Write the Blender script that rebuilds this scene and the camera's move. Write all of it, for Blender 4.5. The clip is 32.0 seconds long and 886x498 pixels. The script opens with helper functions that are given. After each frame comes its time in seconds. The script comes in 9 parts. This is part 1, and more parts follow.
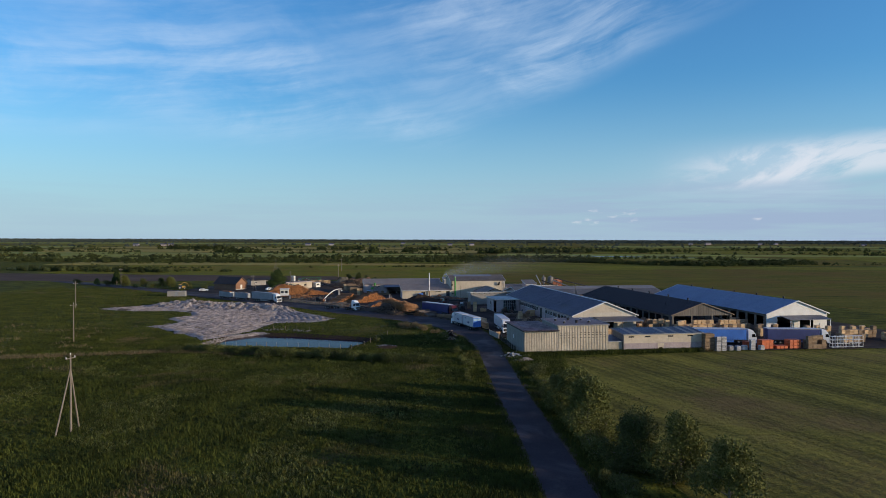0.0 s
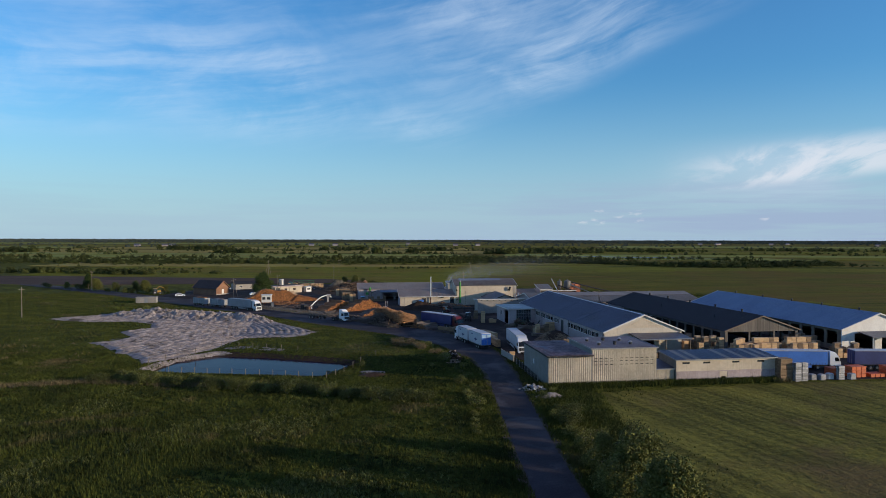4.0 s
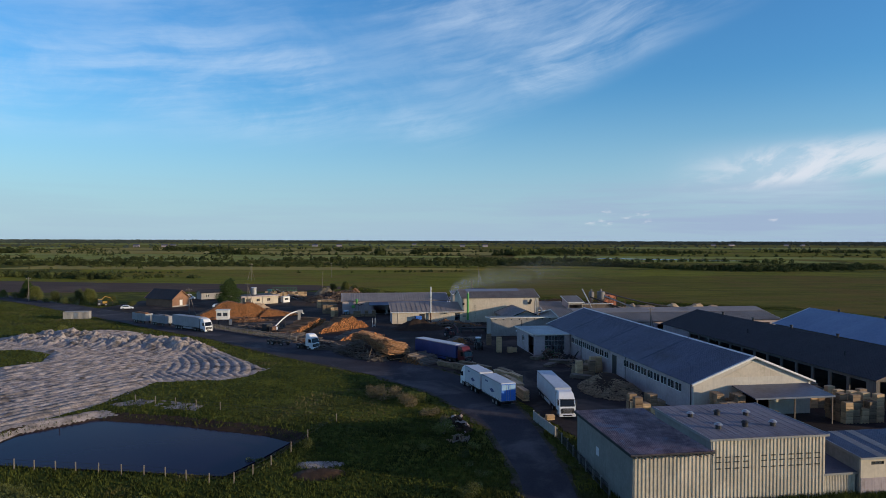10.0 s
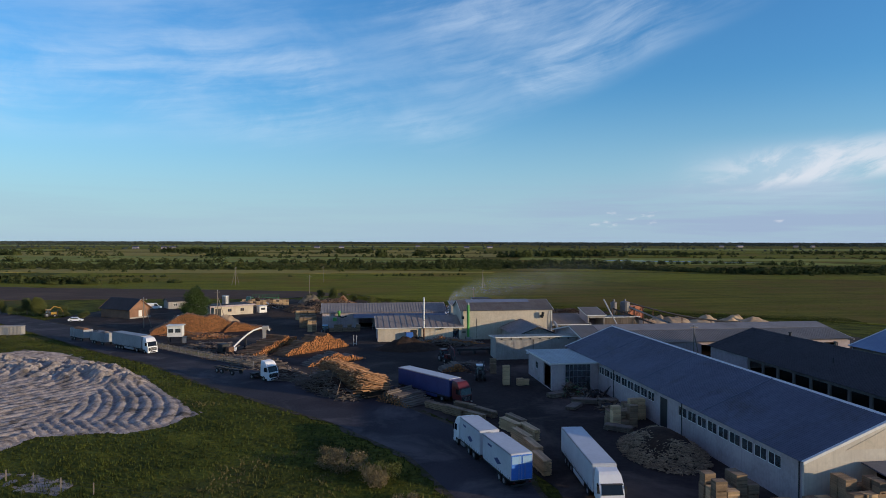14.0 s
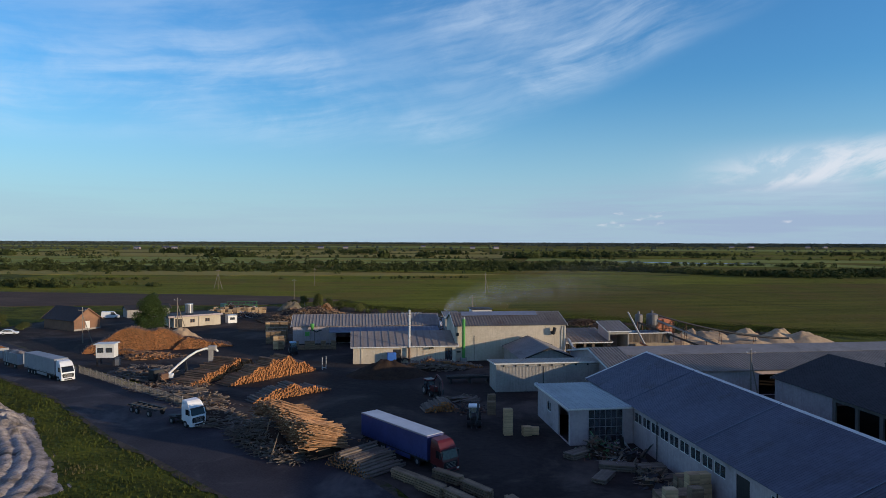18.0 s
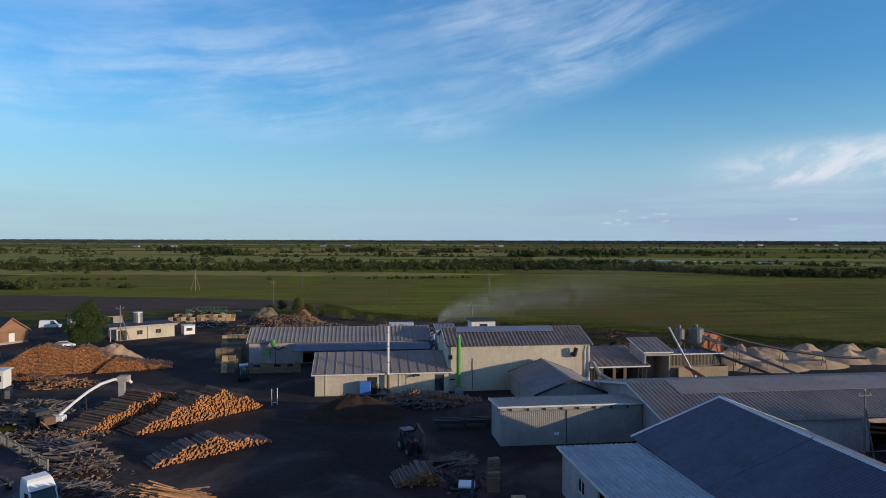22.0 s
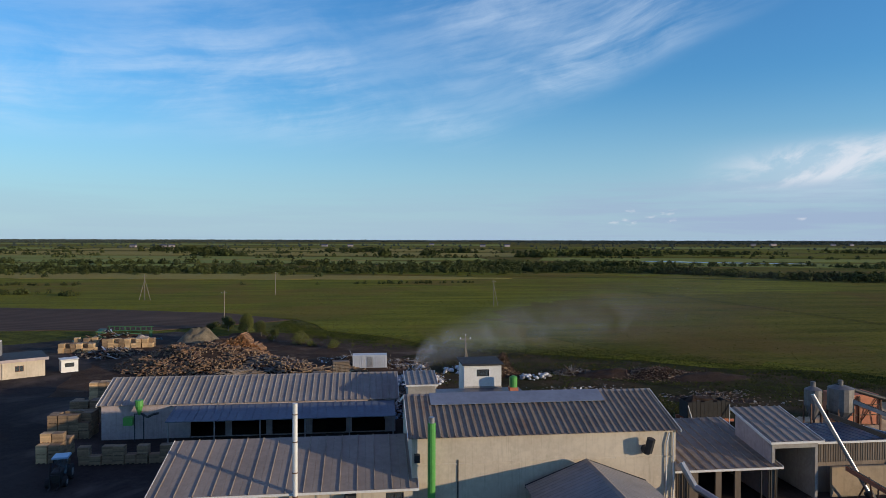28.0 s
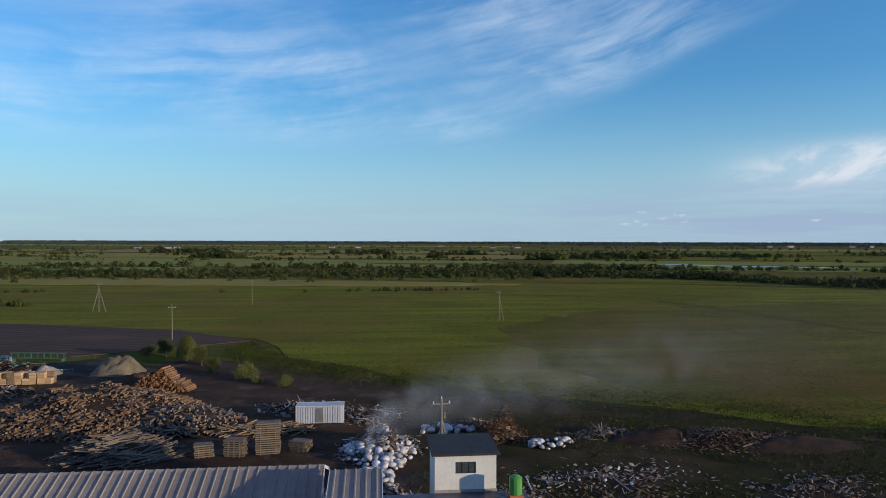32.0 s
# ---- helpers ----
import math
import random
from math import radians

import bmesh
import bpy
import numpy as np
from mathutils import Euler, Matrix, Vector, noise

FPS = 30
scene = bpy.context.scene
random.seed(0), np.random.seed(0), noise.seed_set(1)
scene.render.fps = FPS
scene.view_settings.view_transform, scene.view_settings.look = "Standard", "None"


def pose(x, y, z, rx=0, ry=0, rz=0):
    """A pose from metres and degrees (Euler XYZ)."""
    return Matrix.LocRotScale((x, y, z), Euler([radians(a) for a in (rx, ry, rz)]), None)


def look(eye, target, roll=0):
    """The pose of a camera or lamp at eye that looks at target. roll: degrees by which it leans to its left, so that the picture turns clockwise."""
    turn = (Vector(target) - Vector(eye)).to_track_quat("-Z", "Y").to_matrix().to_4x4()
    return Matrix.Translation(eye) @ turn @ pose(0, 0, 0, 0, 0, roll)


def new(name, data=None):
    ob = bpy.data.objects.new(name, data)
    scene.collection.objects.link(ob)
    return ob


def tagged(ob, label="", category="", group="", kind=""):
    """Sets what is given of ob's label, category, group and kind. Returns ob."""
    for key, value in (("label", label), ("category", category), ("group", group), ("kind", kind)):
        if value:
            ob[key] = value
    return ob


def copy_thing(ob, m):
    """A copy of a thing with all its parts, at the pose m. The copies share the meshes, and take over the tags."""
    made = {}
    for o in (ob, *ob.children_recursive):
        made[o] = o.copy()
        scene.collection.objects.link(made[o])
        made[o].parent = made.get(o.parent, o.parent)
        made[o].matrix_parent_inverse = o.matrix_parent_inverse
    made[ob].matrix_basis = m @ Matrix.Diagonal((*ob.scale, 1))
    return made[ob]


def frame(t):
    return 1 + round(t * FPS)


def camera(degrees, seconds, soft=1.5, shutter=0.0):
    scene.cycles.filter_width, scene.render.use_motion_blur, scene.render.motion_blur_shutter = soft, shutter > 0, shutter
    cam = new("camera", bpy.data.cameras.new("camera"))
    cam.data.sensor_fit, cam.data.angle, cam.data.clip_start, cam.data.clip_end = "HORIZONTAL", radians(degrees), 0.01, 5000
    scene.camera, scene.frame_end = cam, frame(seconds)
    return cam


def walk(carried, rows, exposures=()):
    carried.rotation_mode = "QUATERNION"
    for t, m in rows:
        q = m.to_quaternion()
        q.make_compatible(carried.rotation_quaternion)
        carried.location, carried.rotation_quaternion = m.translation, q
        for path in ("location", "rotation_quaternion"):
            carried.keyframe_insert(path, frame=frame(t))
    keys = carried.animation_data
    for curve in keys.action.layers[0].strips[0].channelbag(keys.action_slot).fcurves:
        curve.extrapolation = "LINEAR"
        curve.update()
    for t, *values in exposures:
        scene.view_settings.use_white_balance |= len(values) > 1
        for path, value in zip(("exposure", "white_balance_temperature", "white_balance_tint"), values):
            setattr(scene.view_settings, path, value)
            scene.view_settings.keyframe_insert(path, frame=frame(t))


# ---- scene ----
cam = camera(67.7, 32.0, soft=0.7)
PATH = [
    (0, (1.907, -1.580, 27.497), (1.8073, 0.4171, 27.4626), 0.15),
    (1, (1.844, 6.851, 27.389), (1.7401, 8.8484, 27.3546), 0.15),
    (2, (1.750, 15.516, 27.282), (1.6406, 17.5129, 27.2479), 0.15),
    (3, (1.558, 24.519, 27.115), (1.4433, 26.5154, 27.0809), 0.15),
    (3.5, (1.399, 29.031, 27.054), (1.2820, 31.0274, 27.0202), 0.14),
    (5.5, (0.356, 47.592, 26.889), (0.2385, 49.5886, 26.8563), 0.15),
    (6, (0.258, 52.109, 26.816), (0.1387, 54.1049, 26.7838), 0.15),
    (7, (-0.045, 61.081, 26.556), (-0.1683, 63.0772, 26.5237), 0.16),
    (8, (-0.419, 70.207, 26.678), (-0.5459, 72.2027, 26.6454), 0.16),
    (9, (-0.710, 79.299, 26.832), (-0.8418, 81.2944, 26.7991), 0.17),
    (10, (-0.921, 88.391, 26.779), (-1.0592, 90.3864, 26.7478), 0.17),
    (11, (-1.131, 97.374, 26.635), (-1.2750, 99.3688, 26.6043), 0.17),
    (12, (-1.245, 105.956, 26.628), (-1.3941, 107.9502, 26.5983), 0.16),
    (13, (-1.099, 114.228, 26.781), (-1.2510, 116.2219, 26.7531), 0.15),
    (14, (-0.815, 122.194, 26.755), (-0.9674, 124.1884, 26.7280), 0.12),
    (16.5, (-0.045, 142.706, 26.749), (-0.2139, 144.6988, 26.7234), 0.17),
    (17, (0.126, 146.297, 26.750), (-0.0440, 148.2898, 26.7242), 0.18),
    (18, (0.427, 153.658, 26.701), (0.2546, 155.6505, 26.6751), 0.18),
    (19, (0.614, 161.413, 26.455), (0.4382, 163.4052, 26.4301), 0.17),
    (20, (0.715, 169.498, 26.351), (0.5349, 171.4892, 26.3231), 0.16),
    (21, (0.642, 177.853, 26.317), (0.4576, 179.8445, 26.2870), 0.14),
    (22, (0.285, 186.627, 26.288), (0.0984, 188.6180, 26.2559), 0.13),
    (23, (0.129, 195.429, 26.222), (-0.0615, 197.4194, 26.1887), 0.13),
    (24, (0.075, 204.014, 26.076), (-0.1202, 206.0041, 26.0420), 0.12),
    (25, (-0.065, 212.504, 26.000), (-0.2636, 214.4943, 25.9654), 0.12),
    (25.5, (-0.068, 216.617, 26.019), (-0.2676, 218.6071, 25.9846), 0.11),
    (27.5, (-0.505, 236.024, 25.978), (-0.7074, 238.0131, 25.9452), 0.12),
    (28, (-0.423, 239.837, 25.981), (-0.6287, 241.8263, 25.9484), 0.12),
    (29, (-0.222, 247.535, 25.963), (-0.4330, 249.5231, 25.9329), 0.12),
    (30, (0.092, 255.185, 26.054), (-0.1258, 257.1732, 26.0242), 0.12),
    (30.5, (0.233, 258.668, 26.129), (0.0115, 260.6552, 26.0989), 0.12),
    (31, (0.319, 266.072, 26.231), (0.0918, 268.0588, 26.2013), 0.12),
    (31.5, (0.398, 269.826, 26.366), (0.1655, 271.8127, 26.3363), 0.14),
    (32, (0.387, 277.209, 26.552), (0.1491, 279.1943, 26.5233), 0.15),
]
EXPOSURE = [(0, -0.35), (32, -0.35)]
walk(cam, [(t, look(eye, target, roll)) for t, eye, target, roll in PATH], EXPOSURE)

# ---- light: a low evening sun from the right behind, thin cirrus ----
SUN_FROM = Vector((0.954, -0.299, 0)).normalized()
SUN_UP = radians(8.5)
sun_data = bpy.data.lights.new("sun", "SUN")
sun_data.energy, sun_data.angle, sun_data.color = 5.0, radians(0.6), (1.0, 0.80, 0.56)
sun = new("sun", sun_data)
sun.matrix_world = look((0, 0, 200), Vector((0, 0, 200)) - (SUN_FROM * math.cos(SUN_UP) + Vector((0, 0, math.sin(SUN_UP)))))

world = bpy.data.worlds.new("sky")
scene.world = world
world.use_nodes = True


class Nodes:
    """A short hand for node trees."""

    def __init__(self, tree):
        self.tree = tree
        tree.nodes.clear()

    def add(self, kind, **values):
        node = self.tree.nodes.new(kind)
        for key, value in values.items():
            node.inputs[key].default_value = value
        return node

    def link(self, a, b):
        self.tree.links.new(a, b)

    def math(self, op, a, b=0.0, clamp=False):
        node = self.tree.nodes.new("ShaderNodeMath")
        node.operation, node.use_clamp = op, clamp
        for n, value in enumerate((a, b)):
            if isinstance(value, (int, float)):
                node.inputs[n].default_value = value
            else:
                self.link(value, node.inputs[n])
        return node.outputs[0]

    def add_noise_color(self, vector, scale):
        node = self.add("ShaderNodeTexNoise", Scale=scale, Detail=3.0)
        self.link(vector, node.inputs["Vector"])
        return node.outputs[1]

    def mix(self, factor, a, b, blend="MIX"):
        node = self.tree.nodes.new("ShaderNodeMix")
        node.data_type, node.blend_type = "RGBA", blend
        for n, value in ((0, factor), (6, a), (7, b)):
            if isinstance(value, (int, float)):
                node.inputs[n].default_value = value
            elif isinstance(value, tuple):
                node.inputs[n].default_value = (*value, 1.0)[:4]
            else:
                self.link(value, node.inputs[n])
        return node.outputs[2]

    def ramp(self, value, lo, hi):
        node = self.tree.nodes.new("ShaderNodeMapRange")
        node.interpolation_type = "SMOOTHSTEP"
        node.inputs[1].default_value, node.inputs[2].default_value = lo, hi
        self.link(value, node.inputs[0])
        return node.outputs[0]

    def noise(self, vector, scale, detail=4.0, rough=0.55, warp=0.0):
        node = self.add("ShaderNodeTexNoise", Scale=scale, Detail=detail, Roughness=rough, Distortion=warp)
        self.link(vector, node.inputs["Vector"])
        return node.outputs[0]

    def turned(self, vector, turn):
        node = self.tree.nodes.new("ShaderNodeMapping")
        node.inputs["Rotation"].default_value = (0, 0, turn)
        self.link(vector, node.inputs["Vector"])
        return node.outputs[0]

    def mapped(self, vector, scale=(1, 1, 1), turn=0.0, place=(0, 0, 0)):
        """Turned first, then drawn out, then moved."""
        if turn:
            vector = self.turned(vector, turn)
        node = self.tree.nodes.new("ShaderNodeMapping")
        node.inputs["Scale"].default_value = scale
        node.inputs["Location"].default_value = place
        self.link(vector, node.inputs["Vector"])
        return node.outputs[0]


def build_sky():
    n = Nodes(world.node_tree)
    sky = n.add("ShaderNodeTexSky")
    sky.sky_type, sky.sun_disc, sky.sun_elevation, sky.sun_rotation = "NISHITA", False, SUN_UP, math.atan2(SUN_FROM.x, SUN_FROM.y)
    sky.altitude, sky.air_density, sky.dust_density, sky.ozone_density = 50.0, 1.25, 0.35, 2.6
    ways = n.add("ShaderNodeTexCoord").outputs["Generated"]
    parts = n.add("ShaderNodeSeparateXYZ")
    n.link(ways, parts.inputs[0])
    side, up = parts.outputs[0], parts.outputs[2]
    # high cirrus: long feathered streaks that climb and steepen towards the sun's side
    bow = n.math("ADD", n.math("MULTIPLY", side, 0.22), n.math("MULTIPLY", n.math("MULTIPLY", side, side), 0.10))
    level = n.math("SUBTRACT", up, bow)
    flow = n.add("ShaderNodeCombineXYZ")
    n.link(side, flow.inputs[0]), n.link(parts.outputs[1], flow.inputs[1]), n.link(level, flow.inputs[2])
    flow = n.mix(0.035, flow.outputs[0], n.add_noise_color(ways, 5.0))
    streak = n.noise(n.mapped(flow, (2.0, 2.0, 20.0), 0.0, (0.7, 0.0, 0.3)), 1.4, 9, 0.60, 0.15)
    fibre = n.noise(n.mapped(flow, (5.0, 5.0, 62.0), 0.0, (2.1, 0.0, 1.0)), 1.2, 6, 0.62, 0.2)
    puff = n.noise(n.mapped(flow, (7.0, 7.0, 16.0), 0.0, (0.2, 0.0, 0.9)), 1.0, 8, 0.62, 0.5)
    bank = n.noise(n.mapped(ways, (2.2, 2.2, 4.5), 0.0, (0.9, 0.0, 0.2)), 1.3, 4, 0.5, 0.3)
    texture = n.math("ADD", n.math("ADD", n.math("MULTIPLY", streak, 0.46), n.math("MULTIPLY", fibre, 0.14)), n.math("MULTIPLY", puff, 0.40))
    foot = n.math("SUBTRACT", up, n.math("ADD", 0.135, n.math("MULTIPLY", n.math("MAXIMUM", n.math("ADD", side, 0.04), 0.0), 0.46)))
    crest = n.math("SUBTRACT", up, n.math("ADD", 0.40, n.math("MULTIPLY", n.math("MINIMUM", side, 0.0), 0.26)))
    cover = n.math("MULTIPLY", n.ramp(foot, -0.02, 0.05), n.math("SUBTRACT", 1.0, n.math("MULTIPLY", n.ramp(crest, -0.10, 0.05), 0.6)))
    cirrus = n.math("MULTIPLY", n.ramp(texture, 0.38, 0.68), n.math("MULTIPLY", cover, n.math("ADD", 0.35, n.math("MULTIPLY", n.ramp(bank, 0.38, 0.62), 0.65))))
    # a bright fair-weather bank low on the sun's side, grey layers under it
    def band(value, a, b, c, d):
        return n.math("MULTIPLY", n.ramp(value, a, b), n.math("SUBTRACT", 1.0, n.ramp(value, c, d)))
    tilt = n.math("SUBTRACT", up, n.math("MULTIPLY", side, 0.10))
    billow = n.noise(n.mapped(flow, (9.0, 9.0, 26.0), 0.0, (4.3, 0.0, 0.0)), 1.0, 8, 0.62, 0.4)
    low = n.math("MULTIPLY", n.math("MULTIPLY", n.ramp(billow, 0.40, 0.60), band(tilt, 0.026, 0.046, 0.066, 0.096)), n.ramp(side, 0.24, 0.40))
    soft_bank = n.math("MULTIPLY", n.math("MULTIPLY", n.ramp(bank, 0.30, 0.60), band(up, 0.03, 0.07, 0.10, 0.15)), n.ramp(side, 0.16, 0.50))
    puffs = n.noise(n.mapped(ways, (26.0, 26.0, 70.0), 0.0, (0.6, 0.0, 0.4)), 1.0, 4, 0.5)
    puffs = n.math("MULTIPLY", n.math("MULTIPLY", n.ramp(puffs, 0.64, 0.76), band(up, 0.016, 0.024, 0.038, 0.050)), n.ramp(side, -0.02, 0.10))
    grey = n.noise(n.mapped(ways, (3.0, 3.0, 46.0), 0.0, (1.5, 0.4, 0.0)), 1.2, 6, 0.55, 0.2)
    grey = n.math("MULTIPLY", n.math("ADD", n.math("MULTIPLY", n.ramp(grey, 0.40, 0.62), 0.7), 0.3), n.math("MULTIPLY", n.math("SUBTRACT", 1.0, n.ramp(up, 0.040, 0.105)), n.math("ADD", 0.25, n.math("MULTIPLY", n.ramp(side, -0.15, 0.30), 0.75))))
    haze = n.math("MULTIPLY", n.math("SUBTRACT", 1.0, n.ramp(parts.outputs[2], -0.02, 0.24)), 0.72)
    color = n.mix(1.0, sky.outputs[0], (0.80, 1.62, 2.55), "MULTIPLY")
    color = n.mix(haze, color, (4.8, 6.7, 8.9))
    color = n.mix(n.math("MULTIPLY", soft_bank, 0.55), color, (6.6, 7.5, 8.9))
    color = n.mix(n.math("MULTIPLY", grey, 0.80), color, (3.6, 4.6, 6.6))
    color = n.mix(n.math("MULTIPLY", cirrus, 0.60), color, (7.4, 8.7, 10.3))
    color = n.mix(n.math("MULTIPLY", low, 0.62), color, (8.9, 8.9, 9.5))
    color = n.mix(n.math("MULTIPLY", puffs, 0.5), color, (8.4, 8.4, 9.0))
    # unseen upper sky dimmed unevenly to deep blue, to cut the fill light
    veil = n.math("MULTIPLY", n.ramp(up, 0.36, 0.75), n.math("ADD", n.math("MULTIPLY", n.noise(ways, 1.6, 5, 0.6, 0.4), 0.4), 0.60))
    color = n.mix(veil, color, (1.25, 1.30, 2.9))
    back = n.add("ShaderNodeBackground", Strength=0.121)
    n.link(color, back.inputs["Color"])
    out = n.add("ShaderNodeOutputWorld")
    n.link(back.outputs[0], out.inputs[0])


build_sky()


# ---- materials ----
def material(name, a, b=None, coarse=0.4, fine=6.0, rough=0.8, metal=0.0, bump=0.0, bump_scale=None, stain=None, stain_scale=0.25,
             stain_lo=0.5, stain_hi=0.75, vary=0.0, streak=0.0, turn=0.0, stretch=(1, 1, 1), local=False, shine=0.5):
    """Paint, metal, wood, earth: two colours mixed by noise at two scales, stains, streaks, a change from piece to piece, and relief."""
    m = bpy.data.materials.new(name)
    m.use_nodes = True
    n = Nodes(m.node_tree)
    b = b or tuple(c * 0.75 for c in a)
    where = n.add("ShaderNodeTexCoord").outputs["Object"] if local else n.add("ShaderNodeNewGeometry").outputs["Position"]
    where = n.mapped(where, stretch, turn)
    big = n.noise(where, coarse, 4, 0.6)
    small = n.noise(where, fine, 5, 0.65)
    factor = n.ramp(n.math("ADD", n.math("MULTIPLY", big, 0.6), n.math("MULTIPLY", small, 0.4)), 0.36, 0.64)
    color = n.mix(factor, a, b)
    if stain:
        color = n.mix(n.ramp(n.noise(where, stain_scale, 6, 0.65, 0.6), stain_lo, stain_hi), color, stain)
    if streak:
        lines = n.noise(n.mapped(where, (3.0, 3.0, 0.15)), 1.5, 4, 0.6)
        color = n.mix(n.math("MULTIPLY", n.ramp(lines, 0.5, 0.75), streak), color, tuple(c * 0.45 for c in a))
    if vary:
        piece = n.add("ShaderNodeObjectInfo").outputs["Random"]
        island = n.add("ShaderNodeNewGeometry").outputs["Random Per Island"]
        chance = n.math("FRACT", n.math("ADD", piece, island))
        hsv = n.add("ShaderNodeHueSaturation")
        n.link(n.math("ADD", n.math("MULTIPLY", chance, 2 * vary), 1.0 - vary), hsv.inputs["Value"])
        n.link(color, hsv.inputs["Color"])
        color = hsv.outputs[0]
    shader = n.add("ShaderNodeBsdfPrincipled", Roughness=rough, Metallic=metal)
    shader.inputs["Specular IOR Level"].default_value = shine
    n.link(color, shader.inputs["Base Color"])
    n.link(n.math("ADD", n.math("MULTIPLY", small, 0.2), rough - 0.1, True), shader.inputs["Roughness"])
    if bump:
        node = n.add("ShaderNodeBump", Strength=min(1.0, bump), Distance=0.06 * max(1.0, bump) ** 3)
        n.link(n.noise(where, bump_scale or fine, 5, 0.7), node.inputs["Height"])
        n.link(node.outputs[0], shader.inputs["Normal"])
    out = n.add("ShaderNodeOutputMaterial")
    n.link(shader.outputs[0], out.inputs[0])
    return m


def glass_material(name, tint, rough=0.04):
    m = bpy.data.materials.new(name)
    m.use_nodes = True
    n = Nodes(m.node_tree)
    shader = n.add("ShaderNodeBsdfPrincipled", Roughness=rough)
    shader.inputs["Base Color"].default_value = (*tint, 1)
    shader.inputs["Transmission Weight"].default_value = 0.55
    out = n.add("ShaderNodeOutputMaterial")
    n.link(shader.outputs[0], out.inputs[0])
    return m


def water_material(name, bend=1.08, rough=0.08):
    m = bpy.data.materials.new(name)
    m.use_nodes = True
    n = Nodes(m.node_tree)
    where = n.add("ShaderNodeNewGeometry").outputs["Position"]
    shader = n.add("ShaderNodeBsdfPrincipled", Roughness=rough)
    shader.inputs["Base Color"].default_value = (0.020, 0.012, 0.036, 1)
    shader.inputs["IOR"].default_value = bend
    node = n.add("ShaderNodeBump", Strength=0.25, Distance=0.02)
    n.link(n.noise(where, 1.2, 3, 0.5), node.inputs["Height"])
    n.link(node.outputs[0], shader.inputs["Normal"])
    out = n.add("ShaderNodeOutputMaterial")
    n.link(shader.outputs[0], out.inputs[0])
    return m


def smoke_material(name):
    """Thin drifting smoke: mostly clear, a soft uneven veil of white."""
    m = bpy.data.materials.new(name)
    m.use_nodes = True
    n = Nodes(m.node_tree)
    where = n.add("ShaderNodeTexCoord").outputs["UV"]
    parts = n.add("ShaderNodeSeparateXYZ")
    n.link(where, parts.inputs[0])
    along, across = parts.outputs[0], n.math("ABSOLUTE", n.math("SUBTRACT", n.math("MULTIPLY", parts.outputs[1], 2.0), 1.0))
    fade = n.math("MULTIPLY", n.math("SUBTRACT", 1.0, n.ramp(along, 0.02, 0.95)), n.math("SUBTRACT", 1.0, n.ramp(across, 0.1, 1.0)))
    fade = n.math("MULTIPLY", fade, n.ramp(along, 0.0, 0.03))
    curl = n.ramp(n.noise(n.add("ShaderNodeNewGeometry").outputs["Position"], 0.22, 6, 0.6, 1.0), 0.22, 0.82)
    body = n.add("ShaderNodeBsdfDiffuse")
    body.inputs["Color"].default_value = (0.50, 0.58, 0.76, 1)
    clear = n.add("ShaderNodeBsdfTransparent")
    mix = n.add("ShaderNodeMixShader")
    n.link(n.math("MULTIPLY", n.math("MULTIPLY", fade, curl), 0.065), mix.inputs[0])
    n.link(clear.outputs[0], mix.inputs[1]), n.link(body.outputs[0], mix.inputs[2])
    out = n.add("ShaderNodeOutputMaterial")
    n.link(mix.outputs[0], out.inputs[0])
    return m


SMOKE = smoke_material("thin_white_smoke")


def field(name, a, b, dry, patch=0.02, grain=1.2, turn=0.0, drawn=4.0, rows=0.0, row_amount=0.5, relief=0.5, dry_lo=0.5, dry_hi=0.7, bare=None, bare_lo=0.62):
    """Grass and soil: broad patches, drawn-out streaks, fine clumps and, where asked, worked rows, all with relief."""
    m = bpy.data.materials.new(name)
    m.use_nodes = True
    n = Nodes(m.node_tree)
    where = n.add("ShaderNodeNewGeometry").outputs["Position"]
    along = n.mapped(where, (1.0 / drawn, 1.0, 1.0), turn)
    broad = n.noise(where, patch, 5, 0.6, 0.5)
    streak = n.noise(along, grain * 0.16, 6, 0.62, 0.3)
    clump = n.noise(where, grain, 4, 0.7)
    lift = n.math("ADD", n.math("MULTIPLY", streak, 0.55), n.math("MULTIPLY", clump, 0.45))
    if rows:
        wave = n.add("ShaderNodeTexWave", Scale=0.314 / rows, Distortion=2.2, Detail=3.0)
        wave.inputs["Detail Scale"].default_value = 1.4
        wave.bands_direction = "Y"
        n.link(n.turned(where, turn), wave.inputs["Vector"])
        lift = n.math("ADD", n.math("MULTIPLY", lift, 1.0 - row_amount), n.math("MULTIPLY", wave.outputs[1], row_amount))
    color = n.mix(n.ramp(lift, 0.34, 0.66), b, a)
    color = n.mix(n.math("MULTIPLY", n.ramp(broad, dry_lo, dry_hi), 0.8), color, dry)
    color = n.mix(n.math("MULTIPLY", n.ramp(n.noise(where, patch * 3.1, 4, 0.6, 0.4), 0.45, 0.7), 0.45), color, b)
    if bare:
        color = n.mix(n.ramp(n.noise(where, patch * 6, 5, 0.65, 0.6), bare_lo, bare_lo + 0.1), color, bare)
    shader = n.add("ShaderNodeBsdfPrincipled", Roughness=0.95)
    shader.inputs["Specular IOR Level"].default_value = 0.05
    n.link(color, shader.inputs["Base Color"])
    node = n.add("ShaderNodeBump", Strength=1.0, Distance=relief)
    n.link(lift, node.inputs["Height"])
    n.link(node.outputs[0], shader.inputs["Normal"])
    out = n.add("ShaderNodeOutputMaterial")
    n.link(shader.outputs[0], out.inputs[0])
    return m


